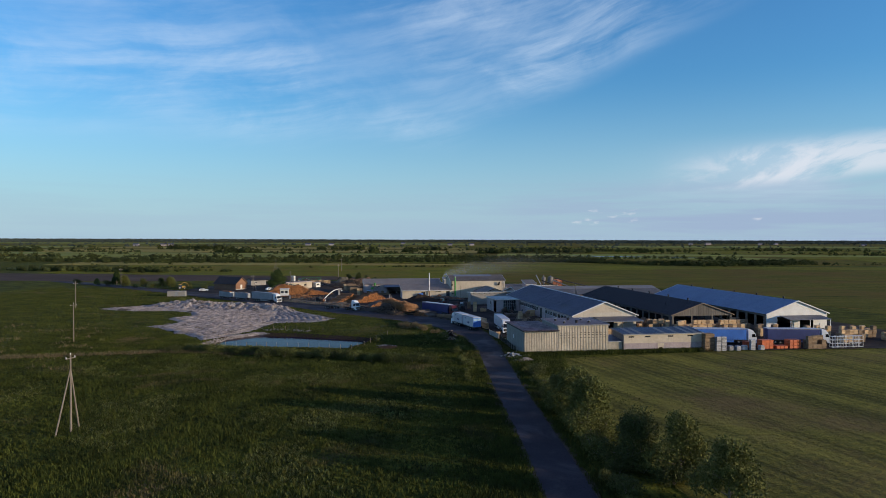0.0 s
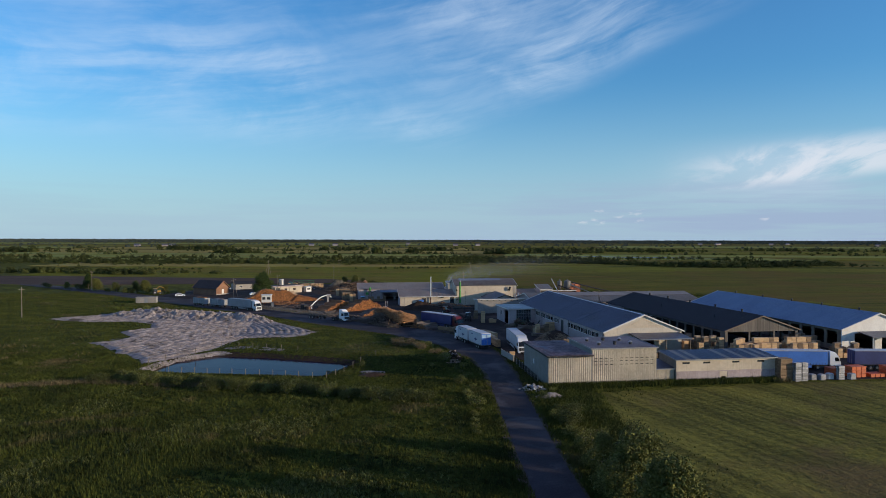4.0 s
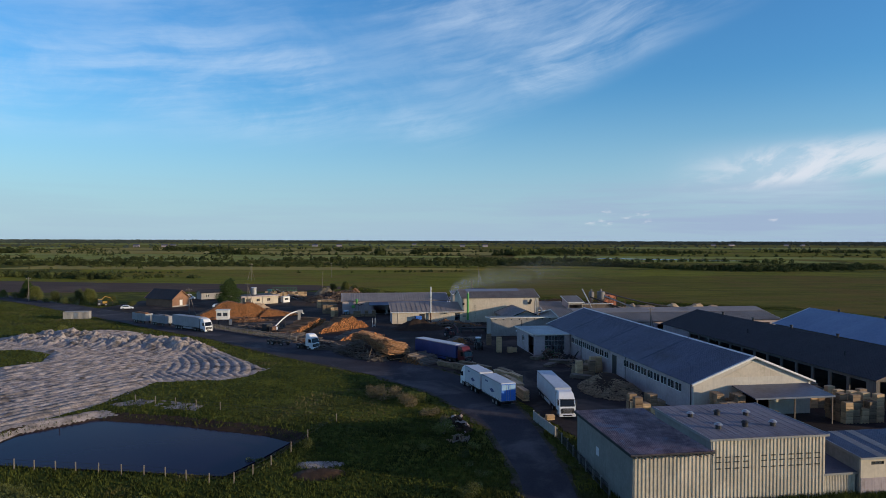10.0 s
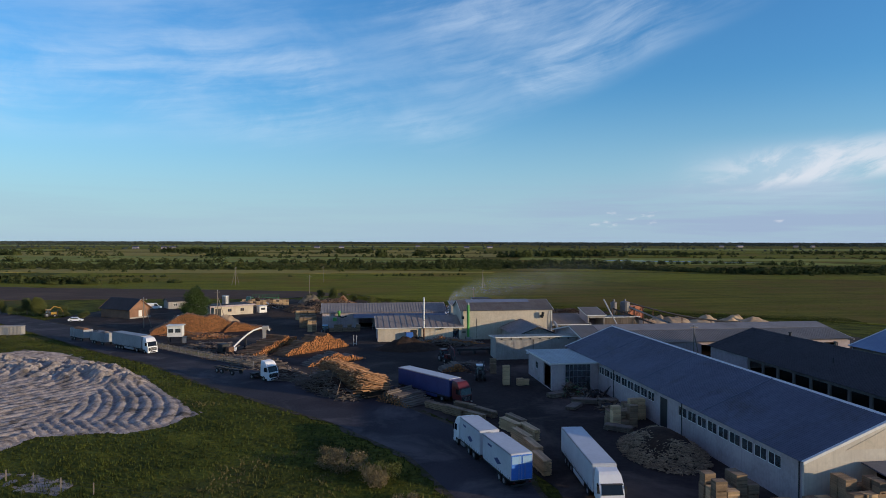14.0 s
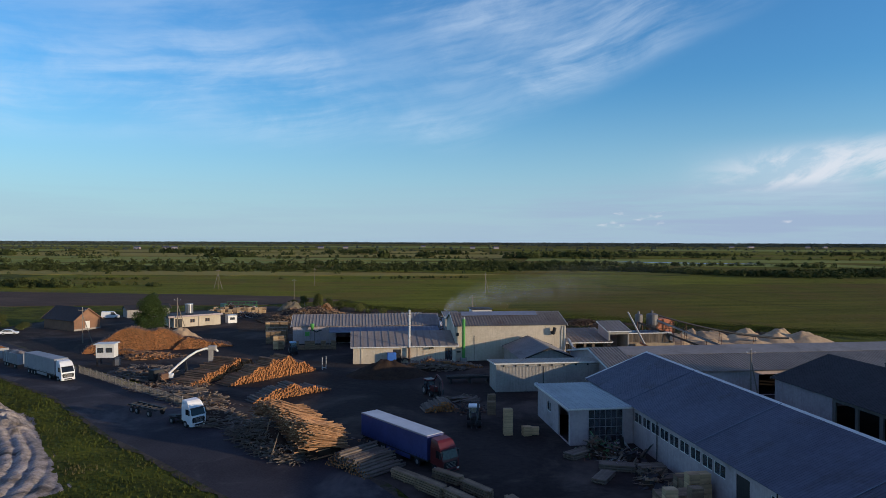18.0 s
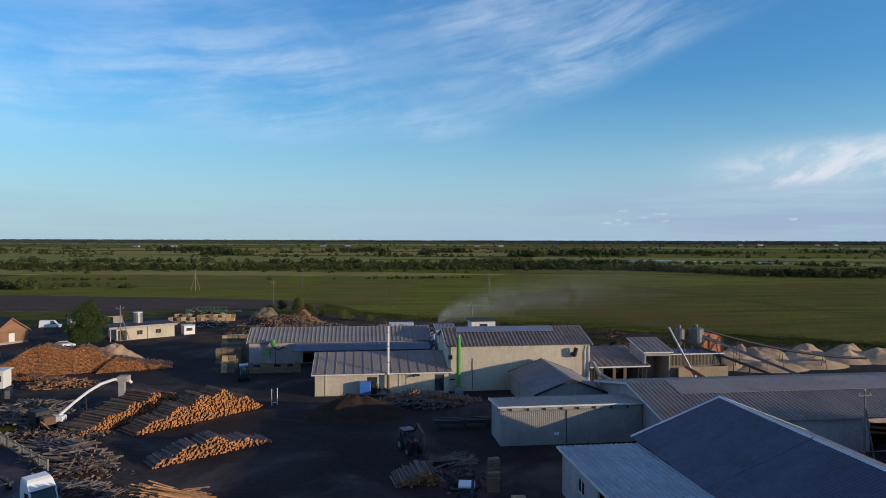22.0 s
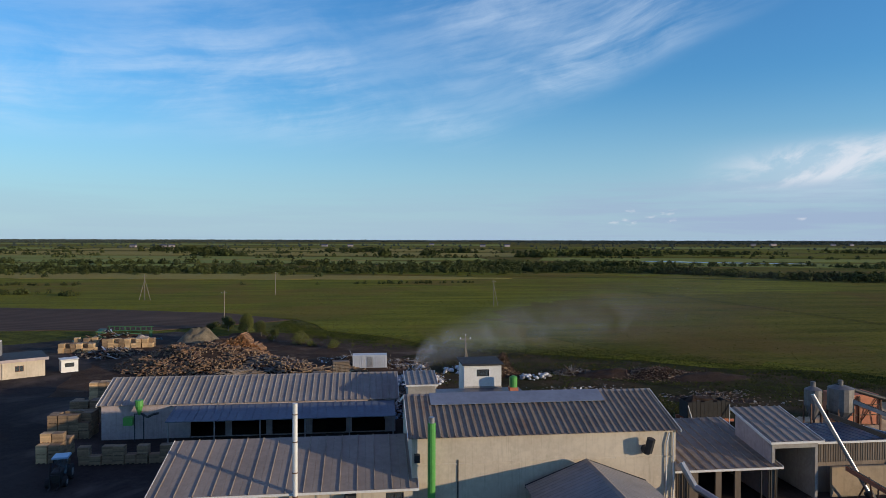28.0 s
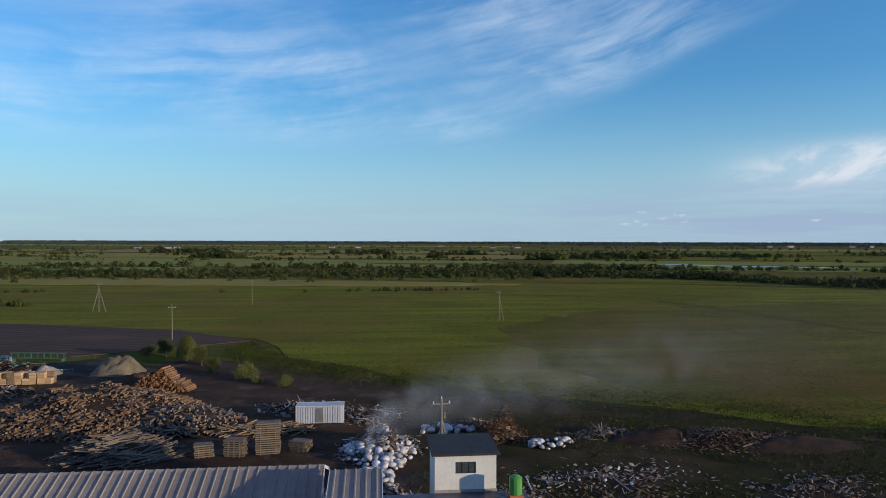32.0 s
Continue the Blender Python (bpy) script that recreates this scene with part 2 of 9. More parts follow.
MEADOW = field("meadow_grass", (0.148, 0.150, 0.021), (0.027, 0.035, 0.008), (0.105, 0.082, 0.032), 0.022, 1.3, 0.3, 2.0, relief=0.9, dry_lo=0.54, dry_hi=0.74)
WEEDY = field("weedy_waste_ground", (0.050, 0.048, 0.014), (0.024, 0.022, 0.011), (0.075, 0.050, 0.030), 0.06, 1.6, 0.2, 2.0, relief=0.45, dry_lo=0.44, dry_hi=0.62)
PASTURE = field("pasture_grass", (0.235, 0.220, 0.022), (0.088, 0.098, 0.011), (0.190, 0.128, 0.028), 0.011, 0.7, radians(-14), 9.0, relief=0.9, dry_lo=0.48, dry_hi=0.64)
DRY_PASTURE = field("dry_pasture_grass", (0.185, 0.158, 0.022), (0.070, 0.074, 0.010), (0.150, 0.098, 0.026), 0.014, 0.7, radians(-14), 9.0, relief=0.9, dry_lo=0.44, dry_hi=0.62)
HAY = field("mown_hay_meadow", (0.262, 0.230, 0.046), (0.064, 0.066, 0.017), (0.175, 0.118, 0.052), 0.030, 1.1, radians(66), 18.0, 2.2, 0.05, 0.8, 0.5, 0.7)
PLOUGH = field("ploughed_soil", (0.120, 0.082, 0.060), (0.078, 0.054, 0.042), (0.145, 0.098, 0.070), 0.02, 0.8, radians(8), 8.0, 3.0, 0.25, 0.4)
CROP_A = field("far_crop_green", (0.215, 0.240, 0.060), (0.130, 0.155, 0.036), (0.26, 0.22, 0.06), 0.006, 0.25, 0.0, 7.0, relief=2.0)
CROP_C = field("far_crop_pale", (0.270, 0.285, 0.070), (0.20, 0.215, 0.052), (0.27, 0.24, 0.07), 0.006, 0.25, 0.0, 7.0, relief=2.0)
CROP_B = field("far_crop_straw", (0.340, 0.270, 0.075), (0.26, 0.21, 0.055), (0.28, 0.20, 0.06), 0.006, 0.25, 0.0, 7.0, relief=2.0)
ASPHALT = material("worn_asphalt", (0.054, 0.049, 0.056), (0.032, 0.029, 0.035), 0.10, 4.0, 0.92, bump=0.25,
                   stain=(0.105, 0.094, 0.094), stain_scale=0.09, stain_lo=0.48, stain_hi=0.68, shine=0.15)
YARD = material("packed_yard_dirt", (0.046, 0.037, 0.034), (0.027, 0.022, 0.0205), 0.07, 1.2, 0.95, bump=0.8,
                stain=(0.105, 0.083, 0.070), stain_scale=0.06, stain_lo=0.47, stain_hi=0.70, shine=0.1)
SAND = material("pale_ash_sand", (0.46, 0.39, 0.35), (0.21, 0.178, 0.155), 0.45, 2.6, 0.95, bump=1.4, bump_scale=2.6,
                stain=(0.105, 0.088, 0.074), stain_scale=0.22, stain_lo=0.53, stain_hi=0.68, shine=0.05)
DIRT = material("pale_shoulder_dirt", (0.105, 0.082, 0.062), (0.055, 0.045, 0.034), 0.3, 2.2, 0.95, bump=0.8, stain=(0.045, 0.048, 0.016), stain_scale=0.5, stain_lo=0.48, stain_hi=0.6, shine=0.1)
SAWDUST = material("pale_sawdust", (0.54, 0.39, 0.245), (0.37, 0.26, 0.16), 0.2, 2.0, 0.95, bump=0.8, shine=0.1)
EARTH = material("dark_bark_mulch", (0.060, 0.040, 0.028), (0.035, 0.024, 0.018), 0.5, 3.0, 0.95, bump=1.5, shine=0.1)
CLAY = material("brown_earth", (0.085, 0.052, 0.033), (0.040, 0.026, 0.018), 0.15, 2.5, 0.95, bump=1.4, stain=(0.13, 0.092, 0.066), stain_scale=0.2, stain_lo=0.52, stain_hi=0.7, shine=0.1)
WATER = water_material("dark_water")
RIVER = water_material("pale_river_water", 1.33, 0.2)
CONCRETE = material("grey_concrete", (0.36, 0.34, 0.31), (0.27, 0.25, 0.235), 0.3, 3.0, 0.9, bump=0.3, streak=0.4,
                    stain=(0.18, 0.17, 0.15), stain_scale=0.5, stain_lo=0.6, stain_hi=0.8)
RENDERED = material("cream_rendered_wall", (0.58, 0.50, 0.39), (0.47, 0.40, 0.31), 0.25, 2.2, 0.9, bump=0.15, streak=0.35,
                    stain=(0.34, 0.31, 0.22), stain_scale=0.35, stain_lo=0.58, stain_hi=0.8)
PLASTER = material("white_plaster", (0.45, 0.375, 0.375), (0.35, 0.29, 0.292), 0.3, 2.4, 0.9, bump=0.15, streak=0.35, stain=(0.20, 0.175, 0.16), stain_scale=0.3, stain_lo=0.58, stain_hi=0.8)
GABLE = material("pale_gable_board", (0.60, 0.55, 0.46), (0.50, 0.45, 0.38), 0.3, 2.0, 0.85, streak=0.25)
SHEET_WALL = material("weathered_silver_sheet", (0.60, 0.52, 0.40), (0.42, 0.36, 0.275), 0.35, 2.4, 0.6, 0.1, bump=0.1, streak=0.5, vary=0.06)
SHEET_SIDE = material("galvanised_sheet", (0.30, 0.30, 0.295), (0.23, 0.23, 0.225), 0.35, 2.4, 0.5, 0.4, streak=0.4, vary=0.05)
ROOF_GREY = material("grey_steel_roof", (0.090, 0.104, 0.150), (0.062, 0.072, 0.108), 0.12, 1.6, 0.45, 0.25, bump=0.06, vary=0.06,
                     stain=(0.050, 0.050, 0.058), stain_scale=0.16, stain_lo=0.50, stain_hi=0.75)
ROOF_LIGHT = material("pale_zinc_roof", (0.33, 0.295, 0.26), (0.25, 0.222, 0.195), 0.2, 1.8, 0.55, 0.15, bump=0.06, vary=0.05,
                      stain=(0.27, 0.20, 0.14), stain_scale=0.22, stain_lo=0.60, stain_hi=0.8)
ROOF_RUST = material("rust_stained_roof", (0.275, 0.225, 0.175), (0.20, 0.155, 0.115), 0.25, 1.8, 0.6, 0.1, bump=0.06, vary=0.06,
                     stain=(0.19, 0.10, 0.055), stain_scale=0.3, stain_lo=0.52, stain_hi=0.78)
ROOF_DARK = material("black_bitumen_roof", (0.030, 0.029, 0.031), (0.020, 0.019, 0.021), 0.2, 1.6, 0.7, bump=0.15, vary=0.06,
                     stain=(0.050, 0.045, 0.043), stain_scale=0.2, stain_lo=0.55, stain_hi=0.8)
ROOF_BLUE = material("blue_painted_roof", (0.19, 0.27, 0.38), (0.155, 0.225, 0.33), 0.15, 1.5, 0.40, 0.15, vary=0.04)
ROOF_MAROON = material("patched_maroon_roof", (0.34, 0.235, 0.24), (0.105, 0.062, 0.078), 0.5, 2.2, 0.65, 0.0, vary=0.3, stain=(0.20, 0.19, 0.235), stain_scale=0.35, stain_lo=0.54, stain_hi=0.66)
ROOF_SHED = material("dusty_felt_roof", (0.200, 0.186, 0.210), (0.130, 0.120, 0.142), 0.25, 3.5, 0.85, bump=0.25, vary=0.08, stain=(0.10, 0.088, 0.095), stain_scale=0.25, stain_lo=0.55, stain_hi=0.75)
ROOF_PALE = material("pale_blue_zinc_roof", (0.36, 0.40, 0.43), (0.27, 0.30, 0.33), 0.2, 1.8, 0.5, 0.2, bump=0.06, vary=0.05)
CHIP = material("dry_slab_offcuts", (0.36, 0.265, 0.165), (0.20, 0.145, 0.09), 0.8, 5.0, 0.9, vary=0.4)
BRUSH = material("dry_brush_earth", (0.235, 0.195, 0.135), (0.12, 0.098, 0.066), 0.5, 3.0, 0.95, bump=1.3, shine=0.1)
BAGS = material("white_plastic_bags", (0.66, 0.66, 0.68), (0.46, 0.46, 0.50), 0.8, 3.0, 0.5, vary=0.25)
GREY_BOARD = material("greyed_boards", (0.165, 0.145, 0.125), (0.105, 0.093, 0.082), 0.5, 5.0, 0.85, bump=0.3, vary=0.3, stretch=(1, 1, 0.2))
RIDGE_SHEET = material("smooth_ridge_sheet", (0.24, 0.225, 0.215), (0.18, 0.168, 0.16), 0.12, 1.4, 0.6, 0.1, stain=(0.14, 0.13, 0.12), stain_scale=0.2)
BLUE_SHEET = material("blue_grey_ridge_sheet", (0.20, 0.235, 0.30), (0.155, 0.18, 0.235), 0.2, 1.4, 0.5, 0.1)
ROOF_TAN = material("tan_ribbed_roof", (0.30, 0.25, 0.205), (0.225, 0.185, 0.15), 0.15, 1.6, 0.6, 0.05, vary=0.05)
TRIM = material("white_metal_trim", (0.72, 0.71, 0.68), (0.62, 0.61, 0.58), 0.5, 4.0, 0.5)
WHITE = material("white_vehicle_paint", (0.74, 0.75, 0.77), (0.68, 0.69, 0.71), 0.5, 3.0, 0.35)
TARP_W = material("white_tarpaulin", (0.52, 0.54, 0.58), (0.45, 0.47, 0.51), 0.4, 2.5, 0.5, bump=0.1)
TARP_G = material("grey_tarpaulin", (0.30, 0.31, 0.33), (0.24, 0.25, 0.27), 0.4, 2.5, 0.6, bump=0.1)
TARP_B = material("dark_blue_tarpaulin", (0.035, 0.05, 0.17), (0.025, 0.036, 0.13), 0.4, 2.5, 0.45, bump=0.1)
BLUE = material("bright_blue_paint", (0.060, 0.19, 0.58), (0.048, 0.15, 0.48), 0.5, 3.0, 0.4)
AWNING = material("blue_grey_awning_sheet", (0.125, 0.155, 0.205), (0.095, 0.12, 0.165), 0.4, 3.0, 0.55)
PALE_BLUE = material("pale_blue_paint", (0.26, 0.42, 0.60), (0.22, 0.36, 0.52), 0.5, 3.0, 0.4)
RED = material("dark_red_paint", (0.095, 0.010, 0.013), (0.070, 0.008, 0.010), 0.5, 3.0, 0.35)
GREEN = material("green_machine_paint", (0.09, 0.33, 0.07), (0.065, 0.25, 0.05), 0.5, 3.0, 0.45)
SILO = material("dull_silo_steel", (0.19, 0.18, 0.175), (0.12, 0.112, 0.108), 0.5, 3.0, 0.6, 0.3, streak=0.4)
DULL_GREEN = material("faded_green_paint", (0.055, 0.15, 0.06), (0.04, 0.105, 0.045), 0.5, 3.0, 0.6)
TEAL = material("teal_machine_paint", (0.04, 0.12, 0.13), (0.03, 0.085, 0.095), 0.5, 3.0, 0.5)
ORANGE = material("orange_crate_plastic", (0.62, 0.13, 0.035), (0.50, 0.10, 0.028), 0.5, 3.0, 0.5, vary=0.12)
BRICKRED = material("orange_red_hopper", (0.52, 0.17, 0.085), (0.40, 0.13, 0.065), 0.5, 3.0, 0.6)
BLACK = material("black_rubber", (0.018, 0.018, 0.019), (0.012, 0.012, 0.013), 1.0, 8.0, 0.8)
DARK = material("dark_chassis_steel", (0.035, 0.035, 0.037), (0.024, 0.024, 0.026), 0.6, 5.0, 0.6, 0.3)
STEEL = material("grey_steel", (0.38, 0.38, 0.39), (0.29, 0.29, 0.30), 0.6, 4.0, 0.4, 0.6)
RUSTED = material("rusted_steel", (0.17, 0.090, 0.055), (0.11, 0.060, 0.040), 0.6, 4.0, 0.8, 0.2)
SCREEN = material("dark_cab_glass", (0.012, 0.014, 0.018), (0.008, 0.009, 0.012), 0.5, 3.0, 0.15, shine=0.35)
GLASS = glass_material("dark_window_glass", (0.10, 0.12, 0.14))
WOOD = material("weathered_boards", (0.20, 0.155, 0.115), (0.135, 0.105, 0.080), 0.5, 5.0, 0.85, bump=0.3, vary=0.25, stretch=(1, 1, 0.2))
FRESH_WOOD = material("fresh_sawn_timber", (0.58, 0.40, 0.22), (0.47, 0.31, 0.165), 0.6, 5.0, 0.8, bump=0.2, vary=0.22)
PEELED = material("peeled_pole_wood", (0.40, 0.215, 0.105), (0.22, 0.112, 0.056), 0.9, 6.0, 0.85, bump=0.2, vary=0.35)
YELLOW = material("worn_yellow_paint", (0.45, 0.25, 0.03), (0.34, 0.19, 0.025), 0.5, 3.0, 0.5)
TAN_WALL = material("dusty_tan_concrete", (0.38, 0.29, 0.19), (0.28, 0.215, 0.14), 0.3, 2.4, 0.9, bump=0.2, streak=0.3)
BROWN_BARK = material("brown_log_bark", (0.20, 0.118, 0.068), (0.11, 0.066, 0.042), 0.9, 6.0, 0.9, bump=0.4, vary=0.4)
BROWN_WOOD = material("aged_pallet_wood", (0.27, 0.182, 0.108), (0.185, 0.125, 0.076), 0.6, 5.0, 0.85, bump=0.2, vary=0.28)
BARK = material("pine_bark", (0.30, 0.165, 0.085), (0.16, 0.088, 0.05), 0.9, 6.0, 0.9, bump=0.4, vary=0.3)
GREY_BARK = material("greyed_log_bark", (0.17, 0.135, 0.11), (0.115, 0.092, 0.076), 0.9, 6.0, 0.9, bump=0.4, vary=0.3)
LOG_END = material("cut_log_end", (0.46, 0.195, 0.066), (0.30, 0.120, 0.042), 1.5, 7.0, 0.85, vary=0.36)
HOUSE_WOOD = material("brown_stained_boards", (0.28, 0.145, 0.085), (0.21, 0.11, 0.066), 0.6, 4.0, 0.8, vary=0.1)
POLE_WOOD = material("grey_pole_wood", (0.24, 0.20, 0.16), (0.18, 0.15, 0.12), 0.8, 5.0, 0.9)
TREE_LEAF = material("fresh_tree_leaves", (0.060, 0.092, 0.024), (0.030, 0.050, 0.013), 0.6, 4.0, 0.75, vary=0.35, shine=0.2)
LEAF = material("green_leaves", (0.150, 0.156, 0.040), (0.085, 0.094, 0.024), 0.6, 4.0, 0.75, vary=0.35, shine=0.2)
LEAF_DARK = material("dark_leaves", (0.088, 0.098, 0.028), (0.052, 0.062, 0.017), 0.6, 4.0, 0.75, vary=0.35, shine=0.2)
# distance haze is put into this colour: paler and bluer than FAR_LEAF
FOREST = material("haze_tinted_forest_leaves", (0.086, 0.104, 0.084), (0.054, 0.068, 0.058), 0.01, 0.2, 0.9, vary=0.25, shine=0.1)
FAR_LEAF = material("far_woodland_leaves", (0.072, 0.084, 0.025), (0.030, 0.040, 0.014), 0.02, 0.12, 0.9, vary=0.32, shine=0.1)
BLADE = material("grass_blades", (0.080, 0.094, 0.017), (0.030, 0.040, 0.010), 0.12, 0.9, 0.9, vary=0.2, shine=0.15,
                 stain=(0.145, 0.115, 0.055), stain_scale=0.05, stain_lo=0.55, stain_hi=0.7)
HAY_BLADE = material("drying_hay", (0.20, 0.165, 0.045), (0.10, 0.090, 0.024), 0.08, 0.8, 0.9, vary=0.3, shine=0.1)
PASTURE_BLADE = material("pasture_seed_heads", (0.128, 0.122, 0.015), (0.074, 0.080, 0.010), 0.012, 0.3, 0.9, vary=0.25, shine=0.1,
                         stain=(0.150, 0.098, 0.040), stain_scale=0.012, stain_lo=0.48, stain_hi=0.66)
REED = material("dry_reed", (0.19, 0.145, 0.072), (0.12, 0.095, 0.045), 0.3, 3.0, 0.9, vary=0.25)
PLASTIC = material("white_plastic_scrap", (0.42, 0.42, 0.43), (0.26, 0.26, 0.27), 1.0, 4.0, 0.6, vary=0.5)


# ---- building blocks ----
TURN = radians(12.6)
CO, SI = math.cos(TURN), math.sin(TURN)


def S(u, v, z=0.0):
    """A place in the works' own axes: u along the front sheds, v towards the far end."""
    return Vector((13.3 + u * CO - v * SI, 154.2 + u * SI + v * CO, z))


class Shape:
    def __init__(self):
        self.v, self.f = [], []

    def add(self, verts, faces):
        n = len(self.v)
        self.v += [tuple(p) for p in verts]
        self.f += [tuple(i + n for i in f) for f in faces]
        return self

    def box(self, a, b, m=None):
        (x0, y0, z0), (x1, y1, z1) = a, b
        vs = [(x0, y0, z0), (x1, y0, z0), (x1, y1, z0), (x0, y1, z0), (x0, y0, z1), (x1, y0, z1), (x1, y1, z1), (x0, y1, z1)]
        if m is not None:
            vs = [m @ Vector(p) for p in vs]
        return self.add(vs, [(3, 2, 1, 0), (4, 5, 6, 7), (0, 1, 5, 4), (1, 2, 6, 5), (2, 3, 7, 6), (3, 0, 4, 7)])

    def soft(self, a, b, r=0.1, m=None):
        """A box with its upright edges and top edges cut off."""
        (x0, y0, z0), (x1, y1, z1) = a, b
        def ring(d, z):
            return [(x0 + r + d, y0 + d, z), (x1 - r - d, y0 + d, z), (x1 - d, y0 + r + d, z), (x1 - d, y1 - r - d, z),
                    (x1 - r - d, y1 - d, z), (x0 + r + d, y1 - d, z), (x0 + d, y1 - r - d, z), (x0 + d, y0 + r + d, z)]
        return self.loft([ring(0, z0), ring(0, z1 - r), ring(r, z1)], m)

    def loft(self, rings, m=None):
        k, vs = len(rings[0]), [Vector(p) for ring in rings for p in ring]
        if m is not None:
            vs = [m @ p for p in vs]
        fs = [(j * k + i, j * k + (i + 1) % k, (j + 1) * k + (i + 1) % k, (j + 1) * k + i) for j in range(len(rings) - 1) for i in range(k)]
        fs += [tuple(range(k))[::-1], tuple(range((len(rings) - 1) * k, len(rings) * k))]
        return self.add(vs, fs)

    def prism(self, poly, axis, lo, hi, m=None):
        """A polygon given in the two other axes, drawn out along an axis."""
        def at(p, w):
            q = list(p)
            q.insert("xyz".index(axis), w)
            return q
        return self.loft([[at(p, lo) for p in poly], [at(p, hi) for p in poly]], m)

    def tube(self, p, q, r, r2=None, n=8):
        p, q, r2 = Vector(p), Vector(q), r if r2 is None else r2
        ahead = (q - p).normalized()
        side = ahead.cross(Vector((0, 0, 1)) if abs(ahead.z) < 0.9 else Vector((1, 0, 0))).normalized()
        up = side.cross(ahead)
        rings = [[c + (side * math.cos(6.2832 * i / n) + up * math.sin(6.2832 * i / n)) * k for i in range(n)] for c, k in ((p, r), (q, r2))]
        return self.loft(rings)

    def bent(self, points, r, n=8):
        for a, b in zip(points, points[1:]):
            self.tube(a, b, r, n=n)
        return self

    def mesh(self, name, mat, smooth=False):
        data = bpy.data.meshes.new(name)
        data.from_pydata(self.v, [], self.f)
        if smooth:
            data.shade_smooth()
        data.materials.append(mat)
        return data


def part(name, shape, mat, parent=None, label="", smooth=False, at=None):
    ob = new(name, shape.mesh(name, mat, smooth) if isinstance(shape, Shape) else shape)
    if parent is not None:
        ob.parent = parent
    if at is not None:
        ob.matrix_basis = at
    return tagged(ob, label)


def thing(name, label, category, u, v, z=0.0, turn=0.0, group="", kind=""):
    ob = new(name)
    ob.matrix_basis = Matrix.Translation(S(u, v, z)) @ Matrix.Rotation(TURN + radians(turn), 4, "Z")
    return tagged(ob, label, category, group, kind)


def site(u, v, z=0.0, turn=0.0):
    return Matrix.Translation(S(u, v, z)) @ Matrix.Rotation(TURN + radians(turn), 4, "Z")


def wall_along(shape, axis, where, thick, a0, a1, z0, z1, openings=()):
    """A wall with its openings (from, to, sill, head) cut through."""
    us = sorted({a0, a1, *(v for o in openings for v in o[:2])})
    zs = sorted({z0, z1, *(min(max(v, z0), z1) for o in openings for v in o[2:])})
    solid = {(i, k) for i in range(len(us) - 1) for k in range(len(zs) - 1)
             if not any(p < (us[i] + us[i + 1]) / 2 < q and b < (zs[k] + zs[k + 1]) / 2 < t for p, q, b, t in openings)}
    spot, verts, faces = {}, [], []

    def corner(i, w, k):
        if (i, w, k) not in spot:
            spot[i, w, k] = len(verts)
            d = where + w * thick
            verts.append((us[i], d, zs[k]) if axis == "x" else (d, us[i], zs[k]))
        return spot[i, w, k]

    for i, k in sorted(solid):
        sides = [[(i, 0, k), (i + 1, 0, k), (i + 1, 0, k + 1), (i, 0, k + 1)], [(i, 1, k), (i, 1, k + 1), (i + 1, 1, k + 1), (i + 1, 1, k)]]
        if (i - 1, k) not in solid:
            sides.append([(i, 0, k), (i, 0, k + 1), (i, 1, k + 1), (i, 1, k)])
        if (i + 1, k) not in solid:
            sides.append([(i + 1, 0, k), (i + 1, 1, k), (i + 1, 1, k + 1), (i + 1, 0, k + 1)])
        if (i, k - 1) not in solid:
            sides.append([(i, 0, k), (i, 1, k), (i + 1, 1, k), (i + 1, 0, k)])
        if (i, k + 1) not in solid:
            sides.append([(i, 0, k + 1), (i + 1, 0, k + 1), (i + 1, 1, k + 1), (i, 1, k + 1)])
        for side in sides:
            face = tuple(corner(*c) for c in side)
            faces.append(face if axis == "x" else face[::-1])
    shape.add(verts, faces)
    return shape


def window(parent, axis, where, a0, a1, s, h, lights=2, mat=None, depth=0.1):
    """A frame with its panes set in a wall's opening."""
    f = Shape()
    def bar(p, q, lo, hi, d0, d1):
        if axis == "x":
            f.box((p, where + d0, lo), (q, where + d1, hi))
        else:
            f.box((where + d0, p, lo), (where + d1, q, hi))
    w = 0.07
    bar(a0, a1, s, s + w, 0, depth), bar(a0, a1, h - w, h, 0, depth)
    for i in range(lights + 1):
        c = a0 + (a1 - a0 - w) * i / lights
        bar(c, c + w, s + w, h - w, 0.01, depth - 0.01)
    win = part("window", f, mat or TRIM, parent)
    for i in range(lights):
        c, step = a0 + (a1 - a0 - w) * i / lights + w, (a1 - a0 - w) / lights - w
        p = Shape()
        if axis == "x":
            p.box((c, where + 0.04, s + w), (c + step, where + 0.05, h - w))
        else:
            p.box((where + 0.04, c, s + w), (where + 0.05, c + step, h - w))
        pane = part("pane", p, GLASS, win)
        pane.visible_shadow = False
    return win


